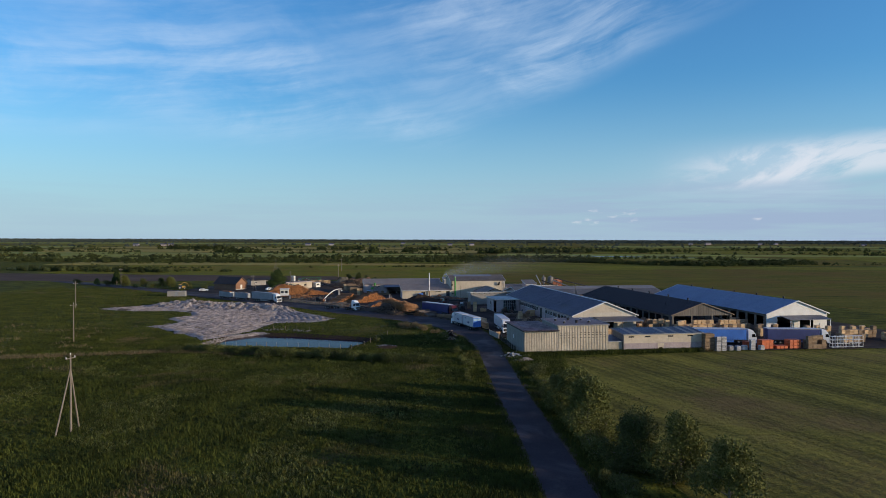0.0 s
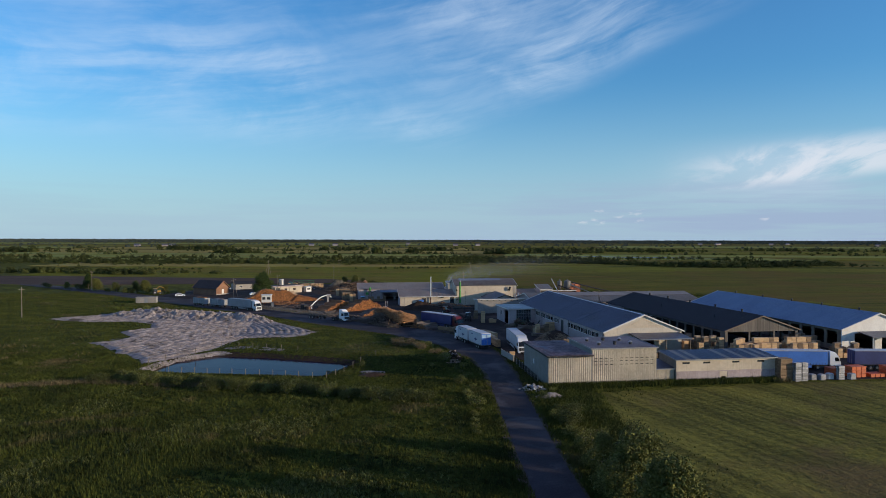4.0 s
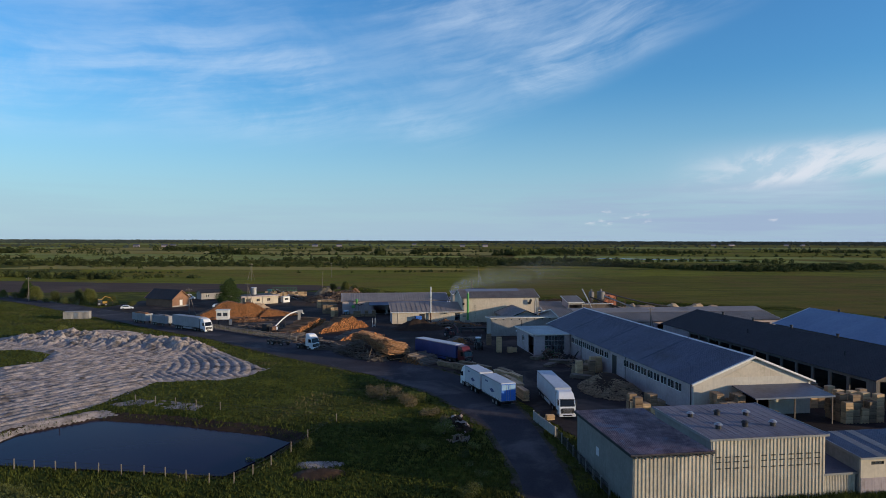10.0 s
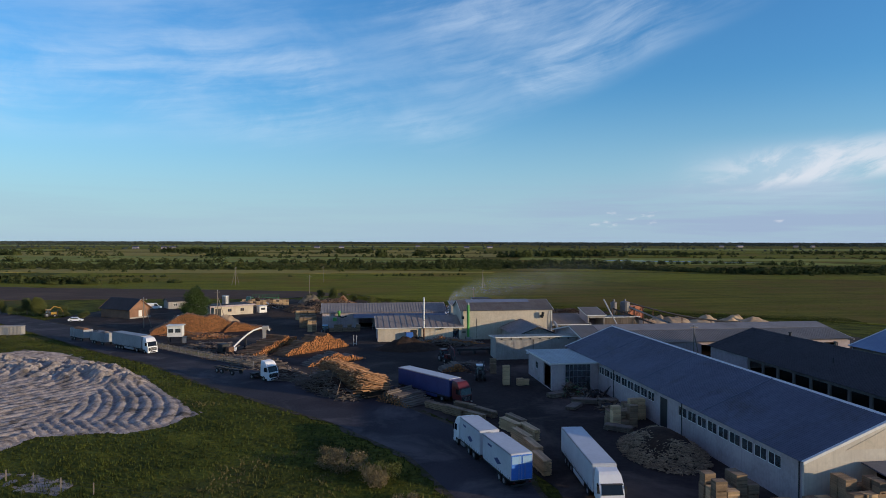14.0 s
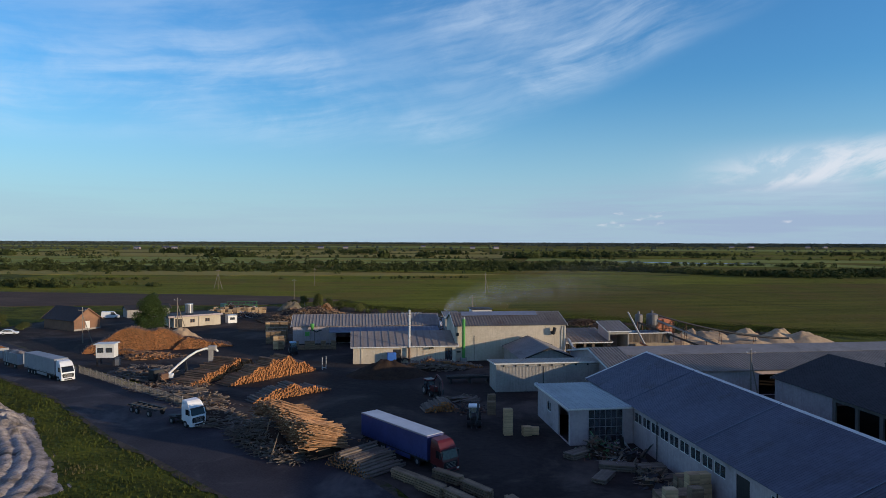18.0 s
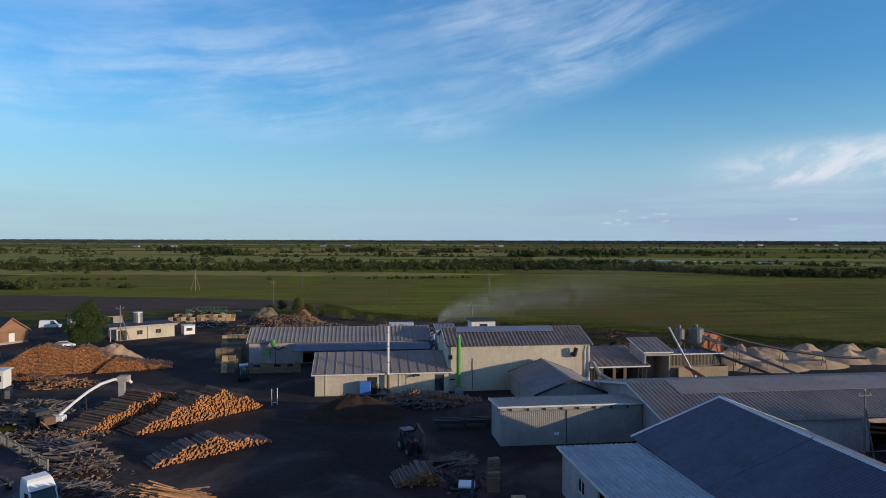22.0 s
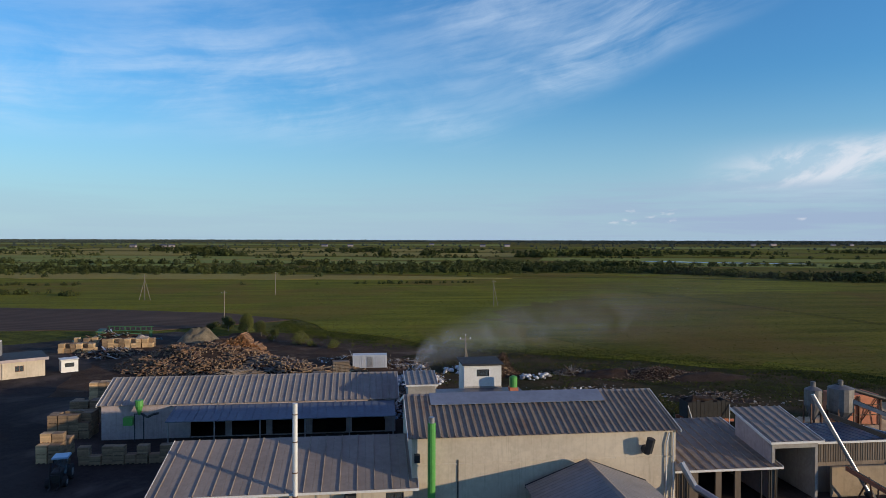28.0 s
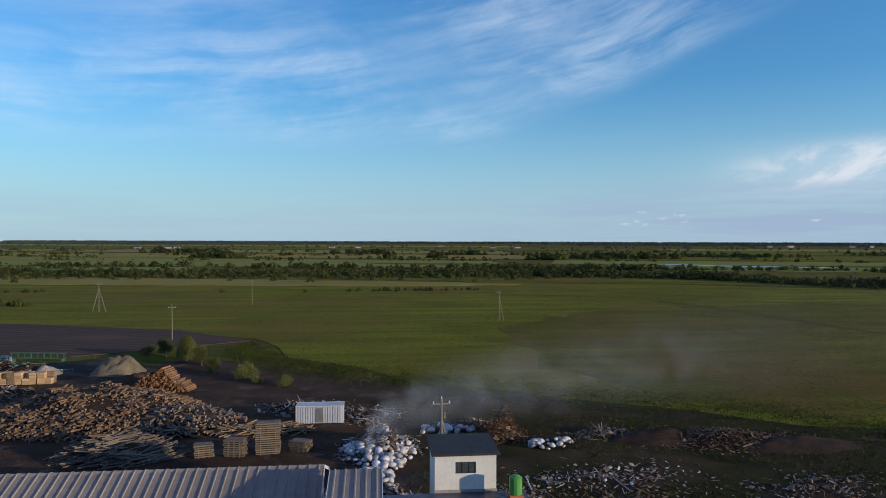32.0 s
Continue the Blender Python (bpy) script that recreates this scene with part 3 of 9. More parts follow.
def roof_sheet_mesh(name, mat, width, length, ribs, high, rib_w=0.09):
    """One metal sheet with its upstanding ribs; x across, y up the slope."""
    s = Shape()
    xs = [(0, 0)]
    for i in range(ribs):
        c = width * (i + 0.5) / ribs
        xs += [(c - rib_w, 0), (c - rib_w * 0.5, high), (c + rib_w * 0.5, high), (c + rib_w, 0)]
    xs += [(width, 0)]
    k = len(xs)
    top = [(x, y, z) for y in (0, length) for x, z in xs]
    low = [(x, y, -0.03) for y in (0, length) for x in (0, width)]
    s.add(top + low, [(i, i + 1, k + i + 1, k + i) for i in range(k - 1)] + [(2 * k, 2 * k + 2, 2 * k + 3, 2 * k + 1),
          (0, 2 * k, 2 * k + 1, k - 1), (k, 2 * k - 1, 2 * k + 3, 2 * k + 2), (0, k, 2 * k + 2, 2 * k), (k - 1, 2 * k + 1, 2 * k + 3, 2 * k - 1)])
    return s.mesh(name, mat)


def slope_of_sheets(parent, mats, start, along, up, length, slope_len, width=1.1, ribs=2, high=0.05, seed=0, rib_w=0.09):
    """Sheets side by side over one roof slope; start is the low corner, along and up unit vectors."""
    pick = random.Random(seed)
    count = max(1, round(length / width))
    w = length / count
    along, up = Vector(along).normalized(), Vector(up).normalized()
    normal = along.cross(up)
    base = Matrix((along, up, normal)).transposed().to_4x4()
    datas = [roof_sheet_mesh("roof_sheet", m, w - 0.012, slope_len, ribs, high, rib_w) for m in mats]
    for i in range(count):
        lift = normal * pick.uniform(0, 0.012)
        m = Matrix.Translation(Vector(start) + along * (w * i) + lift) @ base
        part("roof_sheet", pick.choice(datas), None, parent, at=m)


# ---- ground ----
ROAD_NEAR = [(26, -160), (20.5, -60), (14.4, 10), (9.5, 67.8), (8.4, 85), (5.6, 117), (3.4, 147), (2.6, 163), (-0.6, 181), (-5, 191), (-10.9, 202.7),
             (-24, 216.7), (-40, 229.5), (-52, 238.5), (-74.5, 259), (-94, 272), (-131, 301), (-185, 341), (-260, 392)]
ROAD_FAR = [(31.5, -160), (26, -60), (19.8, 10), (14.9, 68), (13.7, 85), (10.9, 117), (8.9, 147), (8.0, 164), (5.6, 183.5), (2.2, 201), (-6.5, 216.5),
            (-18, 231), (-34, 243.5), (-49, 255), (-70, 270), (-88, 284), (-125, 312), (-180, 350), (-256, 400)]
YARD_EDGE = [(3.5, 14), (0.4, 13), (0.4, 0.5), (46, -1.6), (94, -5), (120, -2), (120, 130), (112, 178), (92, 196), (66, 206), (34, 214), (10, 234), (-20, 254),
             (-46, 276), (-72, 262), (-112, 236), (-122, 196), (-84, 164), (-66, 145.5), (-45, 124), (-30, 103), (-14, 82), (-3, 64), (0.5, 45), (2.5, 30)]
POND = [(-66.4, 165.4), (-65.8, 176), (-60, 183.7), (-48.3, 182.3), (-31.9, 177.9), (-27.5, 175.4), (-29.1, 168.9), (-31.3, 162.3), (-41.1, 163.0), (-62.9, 164.0)]
SANDY = [(-142, 243), (-130, 255.3), (-119, 262.2), (-114, 273.5), (-102.4, 270.8), (-94, 264.7), (-80.3, 253.5), (-71.7, 248), (-61.9, 238.6), (-52.4, 228), (-45.5, 220), (-47.5, 212.7),
         (-51.3, 209.1), (-61.6, 206.9), (-63.3, 197.8), (-63.1, 190.6), (-65.6, 181.6), (-68.4, 173.4), (-71, 169.6), (-80.4, 180.7), (-83.7, 181.6), (-90.6, 189.4), (-100, 196.5), (-95.8, 199.5),
         (-93.9, 206.4), (-102.8, 216.4), (-97.5, 224), (-101.7, 233.2), (-111.1, 238.4), (-120.2, 235.9), (-133, 238)]
BANK = [(-70.5, 159.5), (-66.9, 164.5), (-66.4, 176), (-60.5, 184.2), (-57, 185.0), (-61, 187), (-66, 181), (-69, 170)]


def inside(poly, x, y):
    hit = np.zeros(np.shape(x), bool)
    for (x0, y0), (x1, y1) in zip(poly, poly[1:] + poly[:1]):
        cross = ((y0 > y) != (y1 > y)) & (x < (x1 - x0) * (y - y0) / ((y1 - y0) if y1 != y0 else 1e-9) + x0)
        hit ^= cross
    return hit


def away(poly, x, y):
    """Distance to a polygon's edge."""
    best = np.full(np.shape(x), 1e9)
    for (x0, y0), (x1, y1) in zip(poly, poly[1:] + poly[:1]):
        dx, dy = x1 - x0, y1 - y0
        t = np.clip(((x - x0) * dx + (y - y0) * dy) / (dx * dx + dy * dy + 1e-9), 0, 1)
        best = np.minimum(best, np.hypot(x - x0 - t * dx, y - y0 - t * dy))
    return best


def waves(x, y, seed, size, octaves=4):
    """Smooth noise from turned sine waves."""
    pick, total, gain = random.Random(seed), np.zeros(np.shape(x)), 1.0
    for _ in range(octaves):
        for _ in range(3):
            a, p = pick.uniform(0, 6.28), pick.uniform(0, 6.28)
            total = total + gain * np.sin((x * math.cos(a) + y * math.sin(a)) / size + p + 1.3 * np.sin((x * math.sin(a) - y * math.cos(a)) / (1.7 * size) + p))
        size, gain = size * 0.47, gain * 0.55
    return total / 5.5


def ragged(ring, amp, step=3.0, seed=1):
    """An uneven edge instead of straight lines."""
    pick, out = random.Random(seed), []
    for (x0, y0), (x1, y1) in zip(ring, ring[1:] + ring[:1]):
        n = max(1, int(math.hypot(x1 - x0, y1 - y0) / step))
        for i in range(n):
            j = 0.0 if i == 0 else amp
            out.append((x0 + (x1 - x0) * i / n + pick.uniform(-j, j), y0 + (y1 - y0) * i / n + pick.uniform(-j, j)))
    return out


ROAD_RING = ROAD_NEAR + ROAD_FAR[::-1]
YARD_RING = [tuple(S(u, v).xy) for u, v in YARD_EDGE]


HAY_RING = [(18.5, 149.5), tuple(S(50, -3.5).xy), tuple(S(96, -7).xy), tuple(S(190, -10).xy), tuple(S(190, -150).xy), (60, -40), (29, 40), (25, 66), (22.5, 90), (20, 118), (18.0, 138)]


def ground_height(x, y):
    free = ~(inside(ROAD_RING, x, y) | inside(YARD_RING, x, y) | inside(SANDY, x, y))
    edge = np.minimum(np.minimum(np.minimum(away(ROAD_RING, x, y), away(YARD_RING, x, y)), away(SANDY, x, y)), away(HAY_RING, x, y))
    near = (x > -230) & (x < 240) & (y > -40) & (y < 330) & ~inside(HAY_RING, x, y)
    rough = np.where(near, 1.0, 0.0) * free * np.clip(edge / 6, 0, 1)
    h = -0.06 + rough * (0.16 * waves(x, y, 3, 5.0) + 0.1)
    d = away(POND, x, y)
    h = np.where(inside(POND, x, y), -1.7, np.where(d < 3.2, -0.95 + 0.92 * np.clip(d / 2.6, 0, 1), h))
    return h


def spread(lo, hi, step, far, grow=1.28):
    mid, out, gap = list(np.arange(lo, hi + 0.01, step)), [], step
    a, b = mid[0], mid[-1]
    left, right = [], []
    while a > far[0]:
        gap *= grow
        a -= gap
        left.append(a)
    gap = step
    while b < far[1]:
        gap *= grow
        b += gap
        right.append(b)
    return np.array(left[::-1] + mid + right)


def grid_sheet(name, xs, ys, height, mat, keep=None, smooth=True):
    gx, gy = np.meshgrid(xs, ys)
    gz = height(gx, gy)
    nx, ny = len(xs), len(ys)
    verts = np.stack([gx, gy, gz], -1).reshape(-1, 3)
    i = (np.arange(ny - 1)[:, None] * nx + np.arange(nx - 1)[None]).ravel()
    faces = np.stack([i, i + 1, i + nx + 1, i + nx], -1)
    if keep is not None:
        cx, cy = verts[faces].mean(1)[:, 0], verts[faces].mean(1)[:, 1]
        faces = faces[keep(cx, cy)]
    data = bpy.data.meshes.new(name)
    data.from_pydata(verts.tolist(), [], faces.tolist())
    if smooth:
        data.shade_smooth()
    data.materials.append(mat)
    return new(name, data)


ground = grid_sheet("ground", spread(-150, 60, 1.6, (-5600, 5600)), spread(20, 300, 1.6, (-1500, 5600)), ground_height, MEADOW,
                    lambda x, y: ~inside(POND, x, y) & (away(POND, x, y) > 1.2))
tagged(ground, "rough green meadow reaching to the horizon", "ground", kind="structure")


def bank_height(x, y):
    d = away(POND, x, y)
    return np.where(inside(POND, x, y), -1.2, -0.92 + 0.95 * np.clip(d / 2.3, 0, 1) + 0.06 * waves(x, y, 21, 1.1, 3) - 0.10 * np.clip((d - 2.8) / 1.2, 0, 1))


for label, mat, side in (("dark muddy rim of the pond", EARTH, 0), ("pale sandy bank between pond and sand", SAND, 1)):
    rim = grid_sheet("pond_bank", np.arange(-74, -20, 0.4), np.arange(154, 192, 0.4), bank_height, mat,
                     lambda x, y: (away(POND, x, y) < (2.2 if side == 0 else 3.2)) & (inside(BANK, x, y) == bool(side)))
    tagged(rim, label, "bank", kind="structure")


def flat_patch(name, ring, z, mat, label, category="ground"):
    data = bpy.data.meshes.new(name)
    n = len(ring)
    area = sum(a[0] * b[1] - b[0] * a[1] for a, b in zip(ring, ring[1:] + ring[:1]))
    ring = ring if area > 0 else ring[::-1]
    data.from_pydata([(x, y, z) for x, y in ring] + [(x, y, z - 0.3) for x, y in ring], [],
                     [tuple(range(n))] + [(i, n + i, n + (i + 1) % n, (i + 1) % n) for i in range(n)])
    data.materials.append(mat)
    return tagged(new(name, data), label, category, kind="structure")


flat_patch("yard", ragged(YARD_RING, 0.5, 2.5), 0.0, YARD, "packed dark dirt and concrete works yard")
road_shape = Shape()
k = len(ROAD_NEAR)
road_shape.add([(x, y, 0.04) for x, y in ROAD_NEAR] + [(x, y, 0.04) for x, y in ROAD_FAR], [(i, k + i, k + i + 1, i + 1) for i in range(k - 1)])
tagged(part("road", road_shape, ASPHALT), "worn grey asphalt access road with ragged edges", "road", kind="structure")
rag = random.Random(77)
for line, s in ((ROAD_NEAR, -1), (ROAD_FAR, 1)):
    fine = []
    for (x0, y0), (x1, y1) in zip(line, line[1:]):
        steps = max(1, int(math.hypot(x1 - x0, y1 - y0) / 2.0))
        fine += [(x0 + (x1 - x0) * i / steps, y0 + (y1 - y0) * i / steps, y1 - y0, x1 - x0) for i in range(steps)]
    edge, c = Shape(), len(fine)
    outer = []
    for x, y, dy, dx in fine:
        run, wide = math.hypot(dx, dy), rag.uniform(0.3, 1.3)
        outer.append((x + s * wide * dy / run, y - s * wide * dx / run, 0.025))
    inner = [(x - s * 0.4 * dy / math.hypot(dx, dy), y + s * 0.4 * dx / math.hypot(dx, dy), 0.03) for x, y, dy, dx in fine]
    faces = [(i, c + i, c + i + 1, i + 1) if s > 0 else (i + 1, c + i + 1, c + i, i) for i in range(c - 1)]
    tagged(part("road_shoulder", edge.add(inner + outer, faces), DIRT), "ragged dirt shoulder along the road edge", "road", kind="structure")
flat_patch("pond_water", POND, -0.75, WATER, "still dark pond reflecting the sky", "water")


def sand_height(x, y):
    d = np.clip(away(SANDY, x, y) / 2.5, 0, 1)
    bend = waves(x, y, 5, 45, 1)
    across = 0.851 * x - 0.525 * y + 0.5 * bend
    fanned = 0.87 * (x + 60) + 0.5 * (y - 225) + 0.018 * (y - 225) ** 2 * np.sign(y - 215) + 0.3 * bend
    level = 0.75 * np.abs(np.sin(across * 1.55)) ** 0.9 + 0.25 * np.abs(np.sin(across * 0.71 + 0.7))
    side = 0.9 * np.abs(np.sin(fanned * 1.7)) ** 0.8
    turnover = np.clip((x + 0.18 * (y - 207) + 66) / 2, 0, 1) * np.clip((252 - y) / 6, 0, 1)
    tracks = side * turnover + level * (1 - turnover)
    along = np.clip((x + 116) / 48, 0, 1)
    mound = np.exp(-(np.hypot(x + 116 - 48 * along, (y - 254 + 11 * along) * 1.0) / (9.5 - 3.5 * along)) ** 4)
    worn = 0.55 + 0.45 * np.clip(waves(x, y, 15, 7, 3) + 0.5, 0, 1)
    humps = np.abs(waves(x, y, 41, 5.5, 3))
    lumps = waves(x, y, 8, 1.5, 4)
    rough = waves(x, y, 9, 0.42, 3)
    clods = np.abs(waves(x, y, 12, 0.9, 3)) ** 0.7
    flat = 1 - np.clip(mound, 0, 1)
    return -0.1 + d * (0.12 + 0.52 * worn * tracks * flat + 0.09 * lumps + 0.14 * rough + mound * (0.6 + 2.2 * humps + 1.4 * np.abs(lumps) + 0.9 * clods))


sand = grid_sheet("sand_heap", np.arange(-143, -44, 0.24), np.arange(168, 275, 0.24), sand_height, SAND,
                  lambda x, y: inside(SANDY, x + 1.3 * waves(x, y, 31, 1.8, 4), y + 1.8 * waves(x, y, 33, 2.2, 4)), False)
tagged(sand, "pale grey spread ash sand with tyre tracks", "sand", kind="stuff")

flat_patch("waste_ground", ragged([tuple(S(u, v).xy) for u, v in [(-46, 200), (-20, 192), (10, 200), (36, 196), (70, 190), (90, 192), (70, 203), (46, 222), (20, 241), (-8, 267), (-28, 272), (-52, 244)]], 1.6, 3.0, 5),
           0.015, CLAY, "brown churned earth strewn with bark")
flat_patch("weedy_ground", ragged([tuple(S(u, v).xy) for u, v in [(22, 178), (36, 170), (62, 172), (84, 178), (98, 190), (94, 206), (70, 217), (46, 229), (26, 240), (14, 232), (18, 206)]], 2.4, 2.5, 6), 0.025, WEEDY, "weedy rough grass behind the mill")
# fields
flat_patch("hay_meadow", ragged(HAY_RING, 0.8, 2.0, 9), 0.02, HAY, "mown hay meadow with drying swaths")
flat_patch("pasture", ragged([(-330, 480), (-225, 468), (-150, 463), (-70, 446), (-52, 420), (-20, 398), (8, 389), (40, 377), (80, 372), (140, 330), (160, 170), (700, 240), (900, 640),
                       (190, 655), (92, 684), (-116, 690), (-330, 665)], 3.0, 14), 0.05, PASTURE, "olive pasture with brownish seed heads")
flat_patch("dry_pasture", ragged([(-6, 470), (4, 425), (22, 396), (50, 380), (84, 374), (136, 338), (165, 180), (640, 280), (820, 560), (200, 600), (90, 560), (30, 530)], 9.0, 9, 12), 0.085, DRY_PASTURE, "drier brownish stretch of the pasture")
flat_patch("ploughed_field", ragged([(-900, 400), (-900, 492), (-320, 472), (-188, 465), (-143, 464), (-99, 459), (-77, 447), (-70, 442), (-84, 428), (-100, 414), (-165, 406), (-215, 394)], 1.5, 12), 0.07, PLOUGH,
           "bare ploughed brown field")
WORN_GRASS = field("flattened_grass", (0.080, 0.070, 0.014), (0.052, 0.048, 0.010), (0.10, 0.075, 0.03), 0.05, 1.2, 0.0, 3.0, relief=0.3)
for line in ([(57.7, 573), (74, 545), (92, 500), (110, 454), (126, 420)], [(-20, 600), (60, 585), (160, 560), (300, 545)], [(40, 470), (90, 500), (180, 520)]):
    for off in (0.0, 2.1):
        strip, half = Shape(), 0.28
        left = [(x + off - half, y, 0.12) for x, y in line]
        right = [(x + off + half, y + 0.5, 0.12) for x, y in line]
        c = len(line)
        strip.add(left + right, [(i, c + i, c + i + 1, i + 1) for i in range(c - 1)])
        tagged(part("wheel_track", strip, WORN_GRASS), "worn wheel track pressed into the pasture grass", "track", kind="structure")
for ring in ([(-420, 622), (-200, 630), (-60, 648), (0, 668), (-60, 686), (-420, 700)], [(-800, 930), (-170, 950), (-150, 1070), (-800, 1060)], [(-1100, 1120), (-420, 1150), (-380, 1290), (-1100, 1270)]):
    flat_patch("straw_field", ragged(ring, 4.0, 12, 15), 0.2, CROP_B, "ripening straw-coloured field strip")
flat_patch("far_plain", ragged([(-5200, 690), (5200, 690), (5200, 5000), (-5200, 5000)], 4.0, 60), 0.12, DRY_PASTURE, "olive farmland plain before the horizon woods")
pick = random.Random(4)
for row, (y0, y1) in enumerate([(700, 760), (790, 860), (880, 990), (1010, 1130), (1180, 1400), (1500, 1800), (1900, 2300), (2500, 3000)]):
    x = -1.0 * y1 - pick.uniform(0, 300)
    while x < 1.0 * y1:
        w = pick.uniform(0.25, 0.8) * y1
        if pick.random() < 0.8:
            flat_patch("field_strip", [(x, y0), (x + w, y0 + pick.uniform(-30, 30)), (x + w - 20, y1 - pick.uniform(0, 40)), (x + 10, y1)], 0.25 + 0.1 * row,
                       pick.choice([CROP_A, CROP_B, PASTURE, CROP_C]), "far strip of farmland")
        x += w + pick.uniform(10, 60)
flat_patch("river", [(140, 992), (205, 958), (292, 940), (320, 946), (292, 956), (212, 984), (160, 1016)], 0.6, RIVER, "pale bend of a distant river", "water")


# ---- buildings ----
def gable_roof(parent, W, D, eave, ridge, mats, axis, over=0.45, width=1.1, ribs=2, high=0.05, cap=TRIM, verge=TRIM, seed=1, flash=0.0, rib_w=0.09):
    """Two slopes of sheets with ridge cap and verge boards; the ridge runs along axis."""
    run = (W if axis == "y" else D) / 2
    rise = (ridge - eave) / run
    low = eave - over * rise + 0.06
    slope = math.hypot(run + over, (run + over) * rise)
    top = ridge + 0.09
    cap_s = Shape()
    if axis == "y":
        slope_of_sheets(parent, mats, (-over, D + over, low), (0, -1, 0), (1, 0, rise), D + 2 * over, slope, width, ribs, high, seed, rib_w)
        slope_of_sheets(parent, mats, (W + over, -over, low), (0, 1, 0), (-1, 0, rise), D + 2 * over, slope, width, ribs, high, seed + 1, rib_w)
        cap_s.prism([(run - 0.3, top - 0.3 * rise), (run, top + 0.05), (run + 0.3, top - 0.3 * rise), (run, top - 0.02)], "y", -over - 0.02, D + over + 0.02)
        for y in (-over - 0.06, D + over):
            for s in (-1, 1):
                a, b = run + s * (run + over), run
                board = Shape().prism([(a, low - 0.2), (a, low + 0.1), (b, top + 0.02), (b, top - 0.28)], "y", y, y + 0.06)
                if flash:
                    board.prism([(a, low + 0.04), (a, low + 0.1), (b, top + 0.05), (b, top - 0.01)], "y", y + 0.06 if y < 0 else y - flash, y + flash if y < 0 else y)
                part("verge_board", board, verge, parent)
    else:
        slope_of_sheets(parent, mats, (-over, -over, low), (1, 0, 0), (0, 1, rise), W + 2 * over, slope, width, ribs, high, seed, rib_w)
        slope_of_sheets(parent, mats, (W + over, D + over, low), (-1, 0, 0), (0, -1, rise), W + 2 * over, slope, width, ribs, high, seed + 1, rib_w)
        cap_s.prism([(run - 0.3, top - 0.3 * rise), (run, top + 0.05), (run + 0.3, top - 0.3 * rise), (run, top - 0.02)], "x", -over - 0.02, W + over + 0.02)
        for x in (-over - 0.06, W + over):
            for s in (-1, 1):
                a, b = run + s * (run + over), run
                part("verge_board", Shape().prism([(a, low - 0.2), (a, low + 0.1), (b, top + 0.02), (b, top - 0.28)], "x", x, x + 0.06), verge, parent)
    part("ridge_cap", cap_s, cap, parent)


def gable_walls(parent, W, D, eave, ridge, axis, mats, south=(), north=(), west=(), east=(), thick=0.25):
    """Four walls, each a mesh of its own, with gable tops."""
    ms = mats if isinstance(mats, dict) else dict.fromkeys("snwe", mats)
    run = (W if axis == "y" else D) / 2
    walls = {}
    for side in "snwe":
        s = Shape()
        if side in "sn":
            y = 0 if side == "s" else D - thick
            wall_along(s, "x", y, thick, 0, W, 0, eave, south if side == "s" else north)
            if axis == "y":
                s.prism([(0, eave), (W, eave), (W / 2, ridge)], "y", y, y + thick)
        else:
            x = 0 if side == "w" else W - thick
            wall_along(s, "y", x, thick, thick, D - thick, 0, eave, west if side == "w" else east)
            if axis == "x":
                s.prism([(thick, eave), (D - thick, eave), (D / 2, ridge - 0.05)], "x", x, x + thick)
        walls[side] = part("wall", s, ms[side], parent)
    return walls


def mono_roof(parent, W, D, front, back, mats, over=0.4, width=1.1, ribs=2, high=0.05, seed=1, trim=TRIM, rib_w=0.09):
    rise = (back - front) / D
    slope = math.hypot(D + 2 * over, (D + 2 * over) * rise)
    low = front - over * rise + 0.06
    slope_of_sheets(parent, mats, (-over, -over, low), (1, 0, 0), (0, 1, rise), W + 2 * over, slope, width, ribs, high, seed, rib_w)
    s = Shape()
    s.box((-over, -over - 0.05, low - 0.22), (W + over, -over, low - 0.01))
    for x in (-over - 0.05, W + over):
        s.prism([(-over, low - 0.22), (D + over, low - 0.22 + rise * (D + 2 * over)), (D + over, low + 0.06 + rise * (D + 2 * over)), (-over, low + 0.06)], "x", x, x + 0.05)
    part("fascia", s, trim, parent)


def mono_walls(parent, W, D, front, back, mats, south=(), north=(), west=(), east=(), thick=0.22):
    """Walls under a single slope that rises from front to back (or falls)."""
    ms = mats if isinstance(mats, dict) else dict.fromkeys("snwe", mats)
    low = min(front, back)
    for side in "snwe":
        s = Shape()
        if side in "sn":
            wall_along(s, "x", 0 if side == "s" else D - thick, thick, 0, W, 0, front if side == "s" else back, south if side == "s" else north)
        else:
            x = 0 if side == "w" else W - thick
            wall_along(s, "y", x, thick, thick, D - thick, 0, low, west if side == "w" else east)
            hi = (front, back) if front > back else (front, back)
            s.prism([(thick, low), (D - thick, low), (D - thick, hi[1]), (thick, hi[0])], "x", x, x + thick)
        part("wall", s, ms[side], parent)


def ribbed_panels(parent, name, mat, x0, x1, y, z0, z1, width=1.0, ribs=5, high=0.035, seed=0, out=-1):
    """Profiled wall sheets hung on a wall that faces -y."""
    count = max(1, round((x1 - x0) / width))
    w = (x1 - x0) / count
    data = roof_sheet_mesh(name, mat, w - 0.01, z1 - z0, ribs, high, 0.05 if ribs > 2 else 0.10)
    for i in range(count):
        part(name, data, None, parent, at=Matrix.Translation((x0 + i * w, y, z0)) @ Matrix.Rotation(radians(90), 4, "X"))


# the grey workshop hall with window strips
hall = thing("workshop_hall", "long grey steel-roofed workshop hall with window strips", "hall", 23.9, 31)
wins = [(3.6 + i * 2.42, 5.75 + i * 2.42, 2.95, 4.3) for i in range(9)] + [(32.3 + i * 2.42, 34.45 + i * 2.42, 2.95, 4.3) for i in range(9)]
